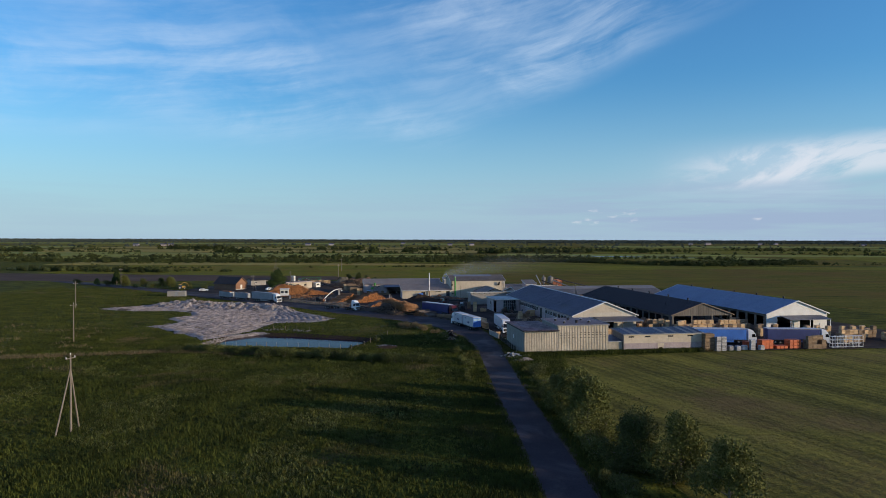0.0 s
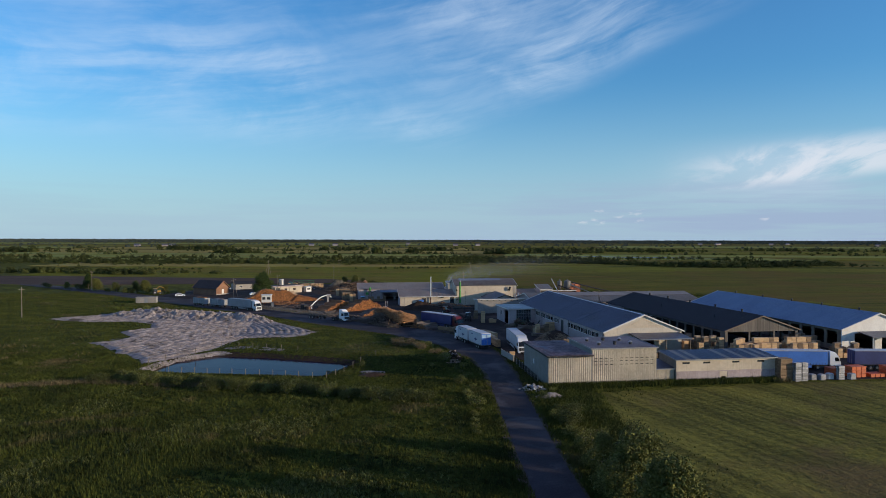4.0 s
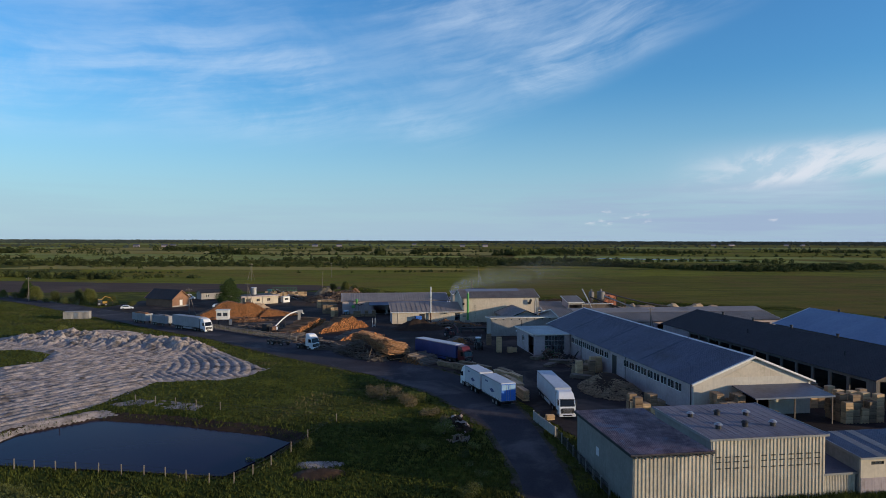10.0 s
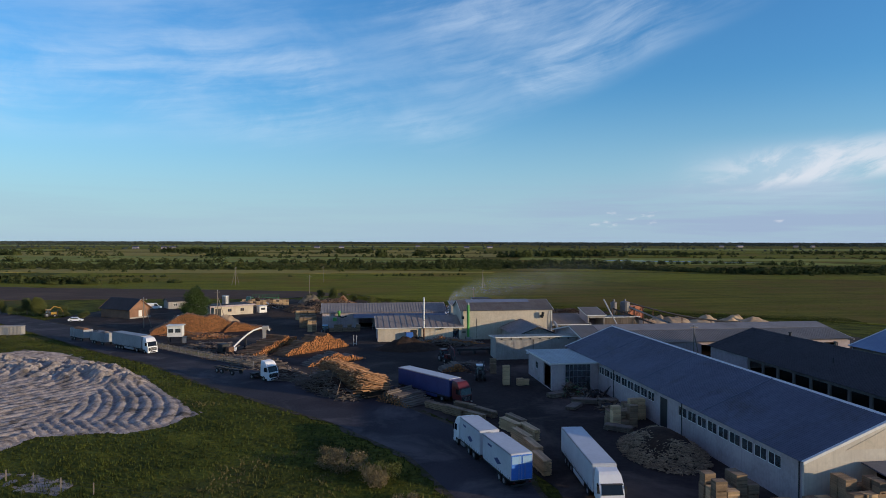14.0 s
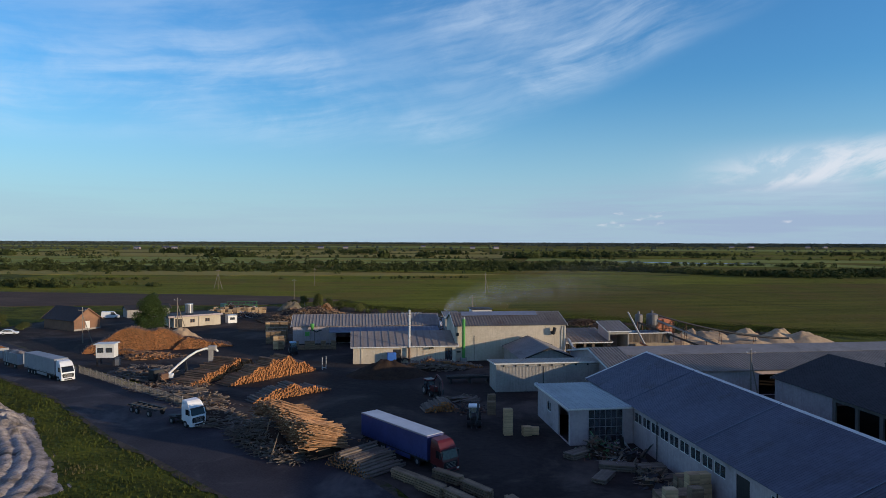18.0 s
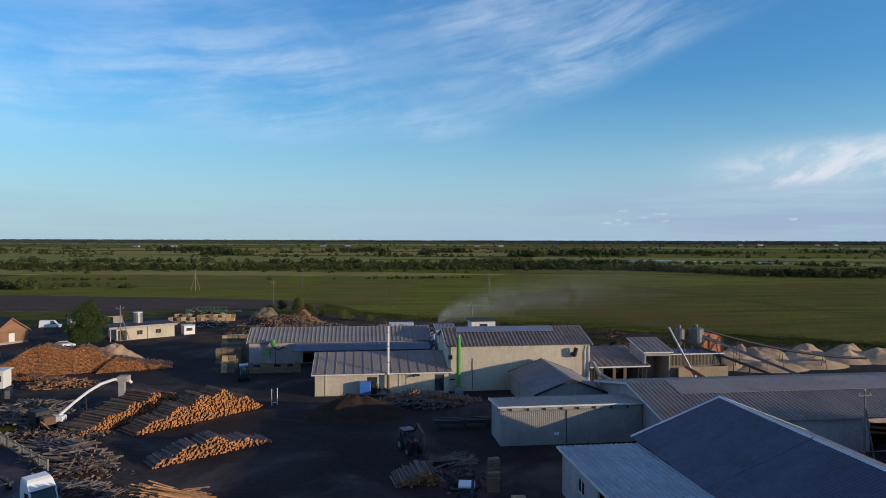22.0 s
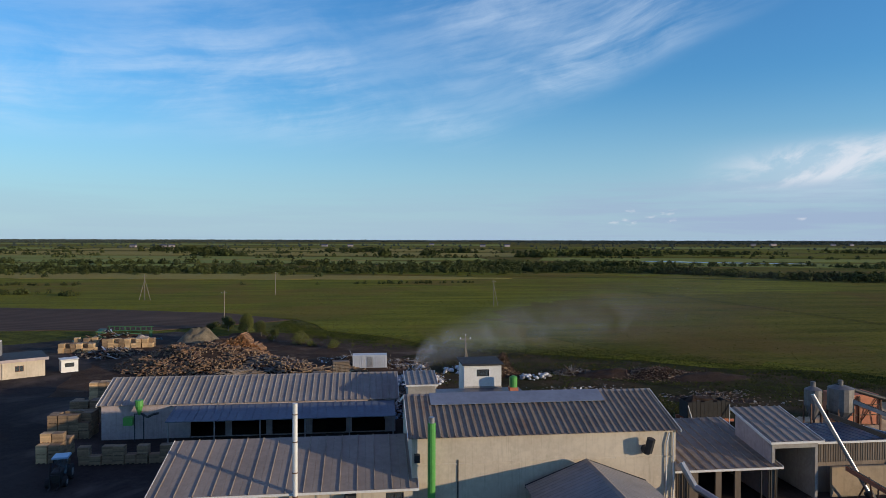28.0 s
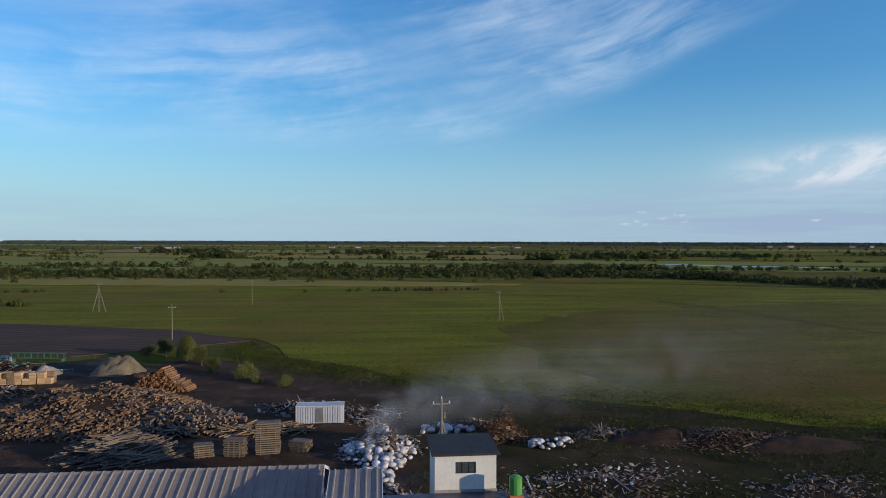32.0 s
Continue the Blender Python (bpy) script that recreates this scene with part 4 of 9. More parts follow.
gable_walls(hall, 19.4, 70.7, 5.15, 9.0, "y", {"s": GABLE, "n": PLASTER, "w": PLASTER, "e": PLASTER},
            west=wins + [(28.2, 30.4, 0.05, 4.3)], south=[(8, 12.5, 0.05, 3.6)])
for a, b, s, h in wins:
    window(hall, "y", 0.05, a, b, s, h, 2)
part("sliding_door", Shape().box((0.05, 28.2, 0.05), (0.12, 30.4, 4.3)), DARK, hall)
gable_roof(hall, 19.4, 70.7, 5.15, 9.0, [ROOF_GREY], "y", 0.5, 1.1, 3, 0.025, cap=TRIM, seed=3, flash=0.35, rib_w=0.05)
for y in (18.7, 37.4, 56.0):
    for side in (-1, 1):
        x, rise = 9.7 + side * 10.2, 3.85 / 9.7
        part("roof_seam", Shape().prism([(x, 5.02), (x, 5.09), (9.7, 9.14), (9.7, 9.07)], "y", y, y + 0.10), AWNING, hall)
part("gable_panel", Shape().prism([(4.6, 5.9), (14.8, 5.9), (9.7, 8.2)], "y", -0.05, -0.004), RENDERED, hall, "paler boarded gable triangle")
canopy = Shape()
canopy.prism([(-6.2, 4.0), (-6.2, 4.16), (-0.3, 4.75), (-0.3, 4.6)], "x", 6.0, 18.6)
part("canopy_roof", canopy, ROOF_GREY, hall)
part("canopy_edge", Shape().box((5.95, -6.26, 3.95), (18.65, -6.2, 4.2)), AWNING, hall)
for x in (6.3, 12.2, 18.2):
    part("canopy_post", Shape().box((x, -6.1, 0), (x + 0.15, -5.95, 4.05)), WOOD, hall)
for y in (0.6, 24.0, 47.0):
    part("downpipe", Shape().tube((-0.12, y, 0), (-0.12, y, 5.0), 0.06), DARK, hall)

# the lean-to annex beside it
annex = thing("annex", "pale flat-roofed lean-to annex with a gridded glass front", "shed", 15.2, 85.0)
mono_walls(annex, 8.6, 15.2, 4.9, 4.7, {"s": PLASTER, "n": PLASTER, "w": PLASTER, "e": PLASTER}, south=[(2.5, 7.2, 0.2, 4.6)],
           west=[(0.6, 5.0, 0.05, 4.2), (8.6, 10.4, 2.1, 3.5)])
window(annex, "x", 0.05, 2.5, 7.2, 0.2, 4.6, 6, STEEL)
for z in (1.2, 2.3, 3.4):
    part("glazing_bar", Shape().box((2.5, 0.03, z), (7.2, 0.12, z + 0.07)), STEEL, annex)
window(annex, "y", 0.05, 8.6, 10.4, 2.1, 3.5, 2)
mono_roof(annex, 8.6, 15.2, 4.9, 4.7, [ROOF_PALE], 0.45, 0.55, 1, 0.07, seed=5, rib_w=0.08)

# the dark open barn with a boarded gable
barn_b = thing("timber_barn", "long open timber barn with a black roof and boarded gable", "barn", 54.3, 30.5)
bays = [(2.0 + i * 4.2, 5.6 + i * 4.2, 1.0, 4.2) for i in range(16)]
gable_walls(barn_b, 19.4, 69.5, 4.9, 8.3, "y", {"s": GREY_BOARD, "n": PLASTER, "w": GREY_BOARD, "e": GREY_BOARD}, west=bays[:13], east=bays,
            south=[(0.7, 6.2, 0.05, 4.5), (6.6, 12.8, 0.05, 4.5), (13.2, 18.7, 0.05, 4.5)])
gable_roof(barn_b, 19.4, 69.5, 4.9, 8.3, [ROOF_DARK], "y", 0.5, 1.1, 3, 0.03, cap=ROOF_DARK, verge=WOOD, seed=7, rib_w=0.05)
part("brick_infill", Shape().box((-0.07, 56.6, 0.0), (-0.004, 69.4, 4.7)), PLASTER, barn_b, "whitewashed brick wall end")
data = Shape().box((0, -0.04, 0), (0.22, 0, 1.0)).mesh("gable_board", GREY_BOARD)
for i in range(80):
    x = 0.2 + i * 0.238
    top = 4.9 + 3.4 * (1 - abs(x + 0.1 - 9.7) / 9.7) - 0.08
    ob = part("gable_board", data, None, barn_b, at=Matrix.Translation((x, -0.005, 4.55)) @ Matrix.Diagonal((1, 1, max(0.1, top - 4.55), 1)))
for y in (8, 20, 33, 46, 58):
    vent = part("roof_vent", Shape().tube((9.7, y, 8.2), (9.7, y, 8.95), 0.22).tube((9.7, y, 8.95), (9.7, y, 9.1), 0.34, 0.3), DARK, barn_b)
for y in (12.0, 40.0):
    part("flue", Shape().tube((4.5, y, 6.4), (4.5, y, 7.4), 0.12), DARK, barn_b)

# the blue-roofed hall
blue_hall = thing("storage_hall", "storage hall with a blue metal roof and white gable", "hall", 82.0, 26.0)
gable_walls(blue_hall, 20.0, 68.0, 5.3, 9.0, "y", {"s": TRIM, "n": TRIM, "w": WOOD, "e": WOOD}, west=[(1.5 + i * 4.4, 5.0 + i * 4.4, 1.2, 4.5) for i in range(15)],
            south=[(3.5, 8.5, 0.05, 4.2), (11.0, 15.5, 0.05, 4.2)])
gable_roof(blue_hall, 20.0, 68.0, 5.3, 9.0, [ROOF_BLUE], "y", 0.5, 1.1, 3, 0.03, cap=ROOF_BLUE, seed=9, flash=0.3, rib_w=0.05)
porch = Shape().prism([(-5.0, 3.9), (-5.0, 4.05), (-0.3, 4.7), (-0.3, 4.55)], "x", 4.0, 17.5)
part("porch_roof", porch, ROOF_GREY, blue_hall)
for x in (4.2, 10.5, 17.1):
    part("porch_post", Shape().box((x, -4.9, 0), (x + 0.16, -4.74, 3.95)), TRIM, blue_hall)
part("door", Shape().box((17.6, -0.08, 0.05), (18.7, -0.005, 2.3)), TRIM, blue_hall)
for y in (6, 19, 31, 44, 58):
    part("roof_vent", Shape().tube((10, y, 8.9), (10, y, 9.6), 0.22).tube((10, y, 9.6), (10, y, 9.75), 0.34, 0.3), DARK, blue_hall)

# the wide tan-roofed cross barn
cross = thing("cross_barn", "wide low barn with a tan ribbed metal roof", "barn", 31.0, 108.4)
gable_walls(cross, 62.5, 23.6, 4.4, 6.7, "x", PLASTER, south=[(26 + i * 6, 29.5 + i * 6, 0.05, 3.6) for i in range(6)])
gable_roof(cross, 62.5, 23.6, 4.4, 6.7, [ROOF_TAN], "x", 0.6, 1.2, 2, 0.17, cap=ROOF_LIGHT, seed=11, rib_w=0.17)
part("ridge_sheet", Shape().prism([(7.4, 6.05), (11.8, 6.91), (11.8, 6.96), (7.4, 6.10)], "x", 5.0, 63.0), RIDGE_SHEET, cross, "smooth pale ridge sheeting")

# the boxy sheet-metal shed before it
box_shed = thing("sheet_shed", "boxy grey concrete-panel shed with sliding doors", "shed", 12.1, 116.0)
mono_walls(box_shed, 18.8, 5.6, 5.05, 4.7, CONCRETE)
ribbed_panels(box_shed, "wall_sheet", CONCRETE, 0.05, 18.75, -0.01, 0.1, 4.4, 1.05, 4, 0.03)
mono_roof(box_shed, 18.8, 5.6, 5.05, 4.7, [ROOF_LIGHT], 0.35, 0.6, 1, 0.07, seed=13, rib_w=0.08)
part("door_rail", Shape().box((0.4, -0.16, 4.42), (18.4, -0.06, 4.52)), STEEL, box_shed)
for i in range(8):
    part("rail_bracket", Shape().box((1.2 + i * 2.2, -0.2, 4.45), (1.45 + i * 2.2, -0.02, 4.75)), DARK, box_shed)
part("door_joint", Shape().box((8.55, -0.09, 0.1), (8.63, -0.05, 4.4)), DARK, box_shed)
part("notice", Shape().box((7.0, -0.1, 1.2), (7.6, -0.06, 1.6)), WHITE, box_shed)

# small gabled store behind it
store = thing("gabled_store", "low gabled store with dusty grey roof", "shed", 20.2, 128.8)
gable_walls(store, 10.8, 16.2, 3.4, 5.5, "y", CONCRETE)
gable_roof(store, 10.8, 16.2, 3.4, 5.5, [RIDGE_SHEET], "y", 0.4, 1.1, 2, 0.03, cap=ROOF_TAN, verge=DARK, seed=15)

# the sawmill block
mill = thing("sawmill_building", "cream sawmill building with a rust-stained ribbed roof", "factory", 9.5, 146.5)
gable_walls(mill, 25.3, 13.6, 7.8, 10.0, "x", RENDERED)
gable_roof(mill, 25.3, 13.6, 7.8, 10.0, [ROOF_RUST], "x", 0.35, 0.66, 1, 0.12, cap=ROOF_LIGHT, seed=17, rib_w=0.07)
part("ridge_sheet", Shape().prism([(4.7, 9.50), (6.8, 10.17), (6.8, 10.22), (4.7, 9.55)], "x", 2.2, 20.0), BLUE_SHEET, mill, "smooth blue-grey ridge sheeting")
part("string_course", Shape().box((0, -0.06, 5.1), (25.3, -0.005, 5.25)), RENDERED, mill)
exhaust = part("exhaust", Shape().tube((22.2, -0.05, 6.0), (22.2, -0.75, 6.0), 0.42).tube((22.2, -0.75, 5.9), (22.45, -0.95, 7.2), 0.4), DARK, mill)
part("downpipe", Shape().tube((25.0, -0.15, 0), (25.0, -0.15, 7.5), 0.08), TRIM, mill)
part("downpipe", Shape().bent([(24.6, -0.15, 7.5), (24.3, -0.15, 6.4), (24.3, -0.15, 0.2)], 0.07), TRIM, mill)
part("cable_tray", Shape().box((0.3, -0.1, 1.9), (1.2, -0.02, 2.2)).box((4.2, -0.08, 0.2), (4.3, -0.02, 5.6)), DARK, mill)
part("lamp", Shape().box((0.2, -0.6, 5.6), (0.7, -0.02, 6.3)), DARK, mill)
part("wall_vent", Shape().box((13.6, -0.12, 3.2), (14.0, -0.02, 3.7)), DARK, mill)
chimney = thing("green_flue", "tall green painted steel flue before the mill wall", "chimney", 11.2, 145.4)
part("pipe", Shape().tube((0, 0, 0), (0, 0, 9.4), 0.36, n=14), GREEN, chimney, smooth=False)
part("cap", Shape().tube((0, 0, 9.4), (0, 0, 9.9), 0.28, n=14), STEEL, chimney)
part("base", Shape().box((-0.7, -0.7, 0), (0.7, 0.7, 0.9)), CONCRETE, chimney)

# the workshop in front of the long shed
shop = thing("front_workshop", "low cream workshop with a seamed single-slope roof", "workshop", -12.9, 145.5)
mono_walls(shop, 22.4, 8.2, 3.75, 5.7, {"s": RENDERED, "n": RENDERED, "w": PLASTER, "e": PLASTER}, south=[(8.6, 10.3, 0.05, 3.0), (20.0, 21.6, 0.4, 3.2)])
mono_roof(shop, 22.4, 8.2, 3.75, 5.7, [ROOF_TAN], 0.5, 1.6, 1, 0.10, seed=19, rib_w=0.05)
part("door", Shape().box((8.6, 0.06, 0.05), (10.3, 0.12, 3.0)), DARK, shop)
for x in (1.7, 13.9, 15.2):
    part("pilaster", Shape().box((x, -0.09, 0.0), (x + 0.18, -0.002, 3.7)), RENDERED, shop)
window(shop, "x", 0.05, 20.0, 21.6, 0.4, 3.2, 2, DARK)
part("wall_lamp", Shape().box((16.4, -0.7, 3.1), (17.4, -0.05, 3.3)).tube((16.5, -0.6, 3.0), (16.5, -0.6, 3.35), 0.2), DARK, shop)
stack = thing("steel_stack", "slim weathered white steel stack pipe", "chimney", -0.8, 144.9)
part("pipe", Shape().tube((0, 0, 0), (0, 0, 3.5), 0.24, n=12), RUSTED, stack)
part("upper_pipe", Shape().tube((0, 0, 3.5), (0, 0, 11.6), 0.22, n=12), TRIM, stack)
for z in (5.5, 8.2, 10.6):
    part("band", Shape().tube((0, 0, z), (0, 0, z + 0.08), 0.25, n=12), RUSTED, stack)
part("elbow", Shape().bent([(0, 0, 0.9), (-1.2, -0.2, 1.3), (-1.6, -0.2, 0.6)], 0.2), DARK, stack)

# the long shed with its blue-grey awning
long_shed = thing("long_shed", "long white shed with pale ribbed roof and awning", "shed", -28.3, 175.3)
gable_walls(long_shed, 37.6, 11.2, 4.6, 6.8, "x", PLASTER, south=[(11 + i * 5.2, 15.4 + i * 5.2, 0.1, 3.4) for i in range(5)])
gable_roof(long_shed, 37.6, 11.2, 4.6, 6.8, [ROOF_LIGHT], "x", 0.45, 0.85, 1, 0.12, cap=ROOF_LIGHT, seed=21, rib_w=0.07)
awning = part("awning", Shape().prism([(-5.2, 3.4), (-5.2, 3.5), (-0.5, 4.3), (-0.5, 4.2)], "x", 9.3, 37.4), AWNING, long_shed, "blue-grey sheet awning")
for i in range(28):
    part("awning_rib", Shape().prism([(-5.2, 3.5), (-5.2, 3.56), (-0.5, 4.36), (-0.5, 4.3)], "x", 9.5 + i, 9.58 + i), AWNING, awning)
for i in range(6):
    part("awning_post", Shape().box((9.5 + i * 5.5, -5.0, 0), (9.66 + i * 5.5, -4.84, 3.45)), STEEL, long_shed)
cyclone = thing("green_cyclone", "small green dust cyclone with a black pipe", "dust extractor", -23.3, 174.2)
part("cone", Shape().tube((0, 0, 3.4), (0, 0, 4.6), 0.12, 0.5, 12).tube((0, 0, 4.6), (0, 0, 5.3), 0.5, 0.5, 12), GREEN, cyclone)
part("leg", Shape().box((-0.6, -0.1, 0), (-0.5, 0, 3.6)).box((0.5, -0.1, 0), (0.6, 0, 3.6)).box((-0.6, -0.1, 3.5), (0.6, 0, 3.6)), DARK, cyclone)
part("pipe", Shape().bent([(0.2, 0, 3.6), (1.0, 0, 3.1), (1.8, -0.1, 3.5), (2.4, -0.1, 3.6)], 0.14), DARK, cyclone)
part("fan", Shape().box((-1.8, -0.5, 2.2), (-0.7, 0.3, 3.2)), GREEN, cyclone)

# dust house and kiln group beside the mill
low = thing("boiler_shed", "low boiler shed with a rusty ribbed roof", "shed", 34.9, 147.2)
mono_walls(low, 10.8, 11.0, 3.6, 5.2, {"s": WOOD, "n": CONCRETE, "w": CONCRETE, "e": CONCRETE}, south=[(2.6, 4.4, 0.05, 3.2), (5.0, 6.4, 0.05, 3.2), (7.0, 10.2, 0.05, 3.2)])
mono_roof(low, 10.8, 11.0, 3.6, 5.2, [ROOF_RUST], 0.4, 1.05, 1, 0.11, seed=23, rib_w=0.07)
for i in range(6):
    part("post", Shape().box((0.5 + i * 0.5 if i < 3 else 6.6 + i * 0.8, -0.2, 0), (0.6 + i * 0.5 if i < 3 else 6.72 + i * 0.8, -0.08, 3.5)), DARK, low)
kiln = thing("hopper_house", "tall narrow hopper house with a tan sloping roof", "shed", 45.3, 147.4)
mono_walls(kiln, 4.9, 6.6, 6.0, 7.4, {"s": CONCRETE, "n": PLASTER, "w": PLASTER, "e": CONCRETE}, south=[(0.3, 4.6, 0.05, 5.2)])
mono_roof(kiln, 4.9, 6.6, 6.0, 7.4, [ROOF_TAN], 0.4, 1.0, 1, 0.11, seed=25, rib_w=0.07)
dust = thing("chip_bunker", "concrete chip bunker under a slatted shed", "bunker", 50.4, 149.0)
mono_walls(dust, 10.6, 8.0, 5.2, 4.6, {"s": WOOD, "n": WOOD, "w": WOOD, "e": WOOD}, thick=0.15)
mono_roof(dust, 10.6, 8.0, 5.2, 4.6, [ROOF_GREY], 0.3, 1.05, 1, 0.06, seed=27)
part("bunker_wall", Shape().box((1.5, -1.4, 0), (10.8, -1.1, 3.0)).box((10.8, -1.4, 0), (11.1, 6.5, 3.2)), TAN_WALL, dust)
data = Shape().box((0, -0.05, 0), (0.16, 0, 1.9)).mesh("slat", WOOD)
for i in range(38):
    part("slat", data, None, dust, at=Matrix.Translation((0.2 + i * 0.275, -0.005, 3.1)))
for u, v, r, z0, z1 in ((57.3, 158.0, 0.95, 6.6, 8.4), (60.8, 158.0, 1.4, 5.9, 8.5)):
    silo = thing("dust_silo", "weathered galvanised dust silo on steel legs", "silo", u, v)
    part("drum", Shape().tube((0, 0, z0), (0, 0, z1), r, n=16), SILO, silo)
    part("cone", Shape().tube((0, 0, z0 - 1.8), (0, 0, z0), 0.25, r, 16), SILO, silo)
    part("top", Shape().tube((0, 0, z1), (0, 0, z1 + 0.3), r, r * 0.4, 16).tube((0, 0, z1 + 0.3), (0, 0, z1 + 0.9), 0.28, n=10), SILO, silo)
    for sx in (-1, 1):
        for sy in (-1, 1):
            part("leg", Shape().box((sx * r * 0.7 - 0.07, sy * r * 0.7 - 0.07, 0), (sx * r * 0.7 + 0.07, sy * r * 0.7 + 0.07, z0 + 0.3)), RUSTED, silo)
    for z in (2.0, 4.2):
        part("brace", Shape().box((-r * 0.7, -r * 0.7 - 0.05, z), (r * 0.7, -r * 0.7 + 0.05, z + 0.1)).box((-r * 0.7, r * 0.7 - 0.05, z), (r * 0.7, r * 0.7 + 0.05, z + 0.1)), RUSTED, silo)
hopper = thing("chip_hopper", "orange-red chip hopper on a rusty steel frame", "hopper", 62.0, 160.0)
for k in range(3):
    part("tier", Shape().soft((0.05, -0.1, 3.5 + k * 1.22), (5.4, 2.75, 4.64 + k * 1.22), 0.06), BRICKRED, hopper)
    part("tier_rail", Shape().box((-0.1, -0.2, 3.38 + k * 1.22), (5.55, -0.08, 3.5 + k * 1.22)), RUSTED, hopper)
part("cross_brace", Shape().tube((0.1, -0.22, 3.6), (2.7, -0.22, 7.0), 0.06).tube((2.7, -0.22, 3.6), (5.3, -0.22, 7.0), 0.06), RUSTED, hopper)
for x in (-0.15, 2.6, 5.4):
    for y in (-0.3, 2.8):
        part("leg", Shape().box((x, y, 0), (x + 0.16, y + 0.16, 6.9)), RUSTED, hopper)
part("brace", Shape().tube((0, -0.1, 0.3), (3.7, -0.1, 3.4), 0.07).tube((3.7, -0.1, 0.3), (0, -0.1, 3.4), 0.07).tube((0, -0.1, 3.5), (3.8, -0.1, 3.5), 0.08), RUSTED, hopper)


def conveyor(label, a, b, wide=0.7, mat=STEEL, legs=2):
    """An inclined belt conveyor: trough, belt, handrails and trestle legs."""
    p, q = S(*a), S(*b)
    d = q - p
    ob = new("conveyor")
    turn = math.atan2(d.y, d.x)
    ob.matrix_basis = Matrix.Translation((p.x, p.y, 0)) @ Matrix.Rotation(turn, 4, "Z")
    tagged(ob, label, "conveyor", "conveyors of the works")
    run = math.hypot(d.x, d.y)
    z0, z1 = p.z, q.z
    w = wide / 2
    part("trough", Shape().loft([[(0, -w, z0 - 0.25), (0, w, z0 - 0.25), (0, w, z0 + 0.2), (0, -w, z0 + 0.2)], [(run, -w, z1 - 0.25), (run, w, z1 - 0.25), (run, w, z1 + 0.2), (run, -w, z1 + 0.2)]]), mat, ob)
    part("belt", Shape().loft([[(0, -w * 0.8, z0 + 0.205), (0, w * 0.8, z0 + 0.205), (0, w * 0.8, z0 + 0.24), (0, -w * 0.8, z0 + 0.24)], [(run, -w * 0.8, z1 + 0.205), (run, w * 0.8, z1 + 0.205), (run, w * 0.8, z1 + 0.24), (run, -w * 0.8, z1 + 0.24)]]), BLACK, ob)
    for i in range(legs):
        f = (i + 1) / (legs + 1)
        x, z = run * f, z0 + (z1 - z0) * f - 0.2
        if z > 0.4:
            part("trestle", Shape().tube((x, -w, z), (x, -w - 0.3, 0), 0.06).tube((x, w, z), (x, w + 0.3, 0), 0.06).tube((x, -w - 0.1, z * 0.5), (x, w + 0.1, z * 0.5), 0.04), RUSTED, ob)
    return ob


dust_pipe = thing("dust_pipe", "long dark blower pipe sagging down to the sawdust heaps", "pipe", 60.5, 158.2)
run = [(36.0 * f, -2.0 * f, 2.2 + 6.6 * (1 - f) ** 1.7) for f in [i / 12 for i in range(13)]]
part("pipe", Shape().bent(run, 0.26, 10), DARK, dust_pipe)
for k in (3, 6, 9):
    x, y, z = run[k]
    part("trestle", Shape().tube((x, y - 0.2, z), (x, y - 0.9, 0), 0.06).tube((x, y + 0.2, z), (x, y + 0.9, 0), 0.06).tube((x, y - 0.5, z * 0.5), (x, y + 0.5, z * 0.5), 0.04), RUSTED, dust_pipe)
conveyor("inclined grey chip conveyor between hopper and yard", (61.5, 157, 7.2), (76, 147.5, 0.9), 0.36, STEEL, 2)
conveyor("red-painted chip conveyor before the bunker", (52.5, 146.5, 3.4), (56.5, 142.8, 0.8), 0.5, BRICKRED, 1)
conveyor("rusty chip conveyor along the bunker", (54.0, 151, 7.4), (71, 145, 0.8), 0.36, DARK, 2)
auger = thing("auger_pipe", "long pale steel auger pipe leaning over the bunker", "auger", 54.6, 145.6)
part("pipe", Shape().tube((0, 0, 0.6), (-4.2, 3.0, 10.2), 0.2, n=10), STEEL, auger)
part("stand", Shape().tube((-0.4, -0.8, 0), (-0.2, 0.1, 2.6), 0.08).tube((0.8, 0.7, 0), (-0.2, 0.1, 2.6), 0.08).tube((-1.2, 0.6, 0), (-0.2, 0.1, 2.6), 0.08), RUSTED, auger)
part("motor", Shape().tube((0.1, -0.1, 0.35), (-0.25, 0.2, 1.15), 0.42, n=10), DARK, auger)
duct = thing("dust_duct", "galvanised dust duct bending down from the mill corner", "duct", 35.2, 146.2)
part("pipe", Shape().bent([(0, 0, 4.6), (0.9, -1.0, 2.6), (4.5, -6.5, 0.7), (7.0, -9.5, 0.5)], 0.34, 10), STEEL, duct)
for x, y, z in ((2.6, -3.6, 1.5), (5.6, -7.9, 0.5)):
    part("support", Shape().box((x - 0.06, y - 0.06, 0), (x + 0.06, y + 0.06, z)), DARK, duct)

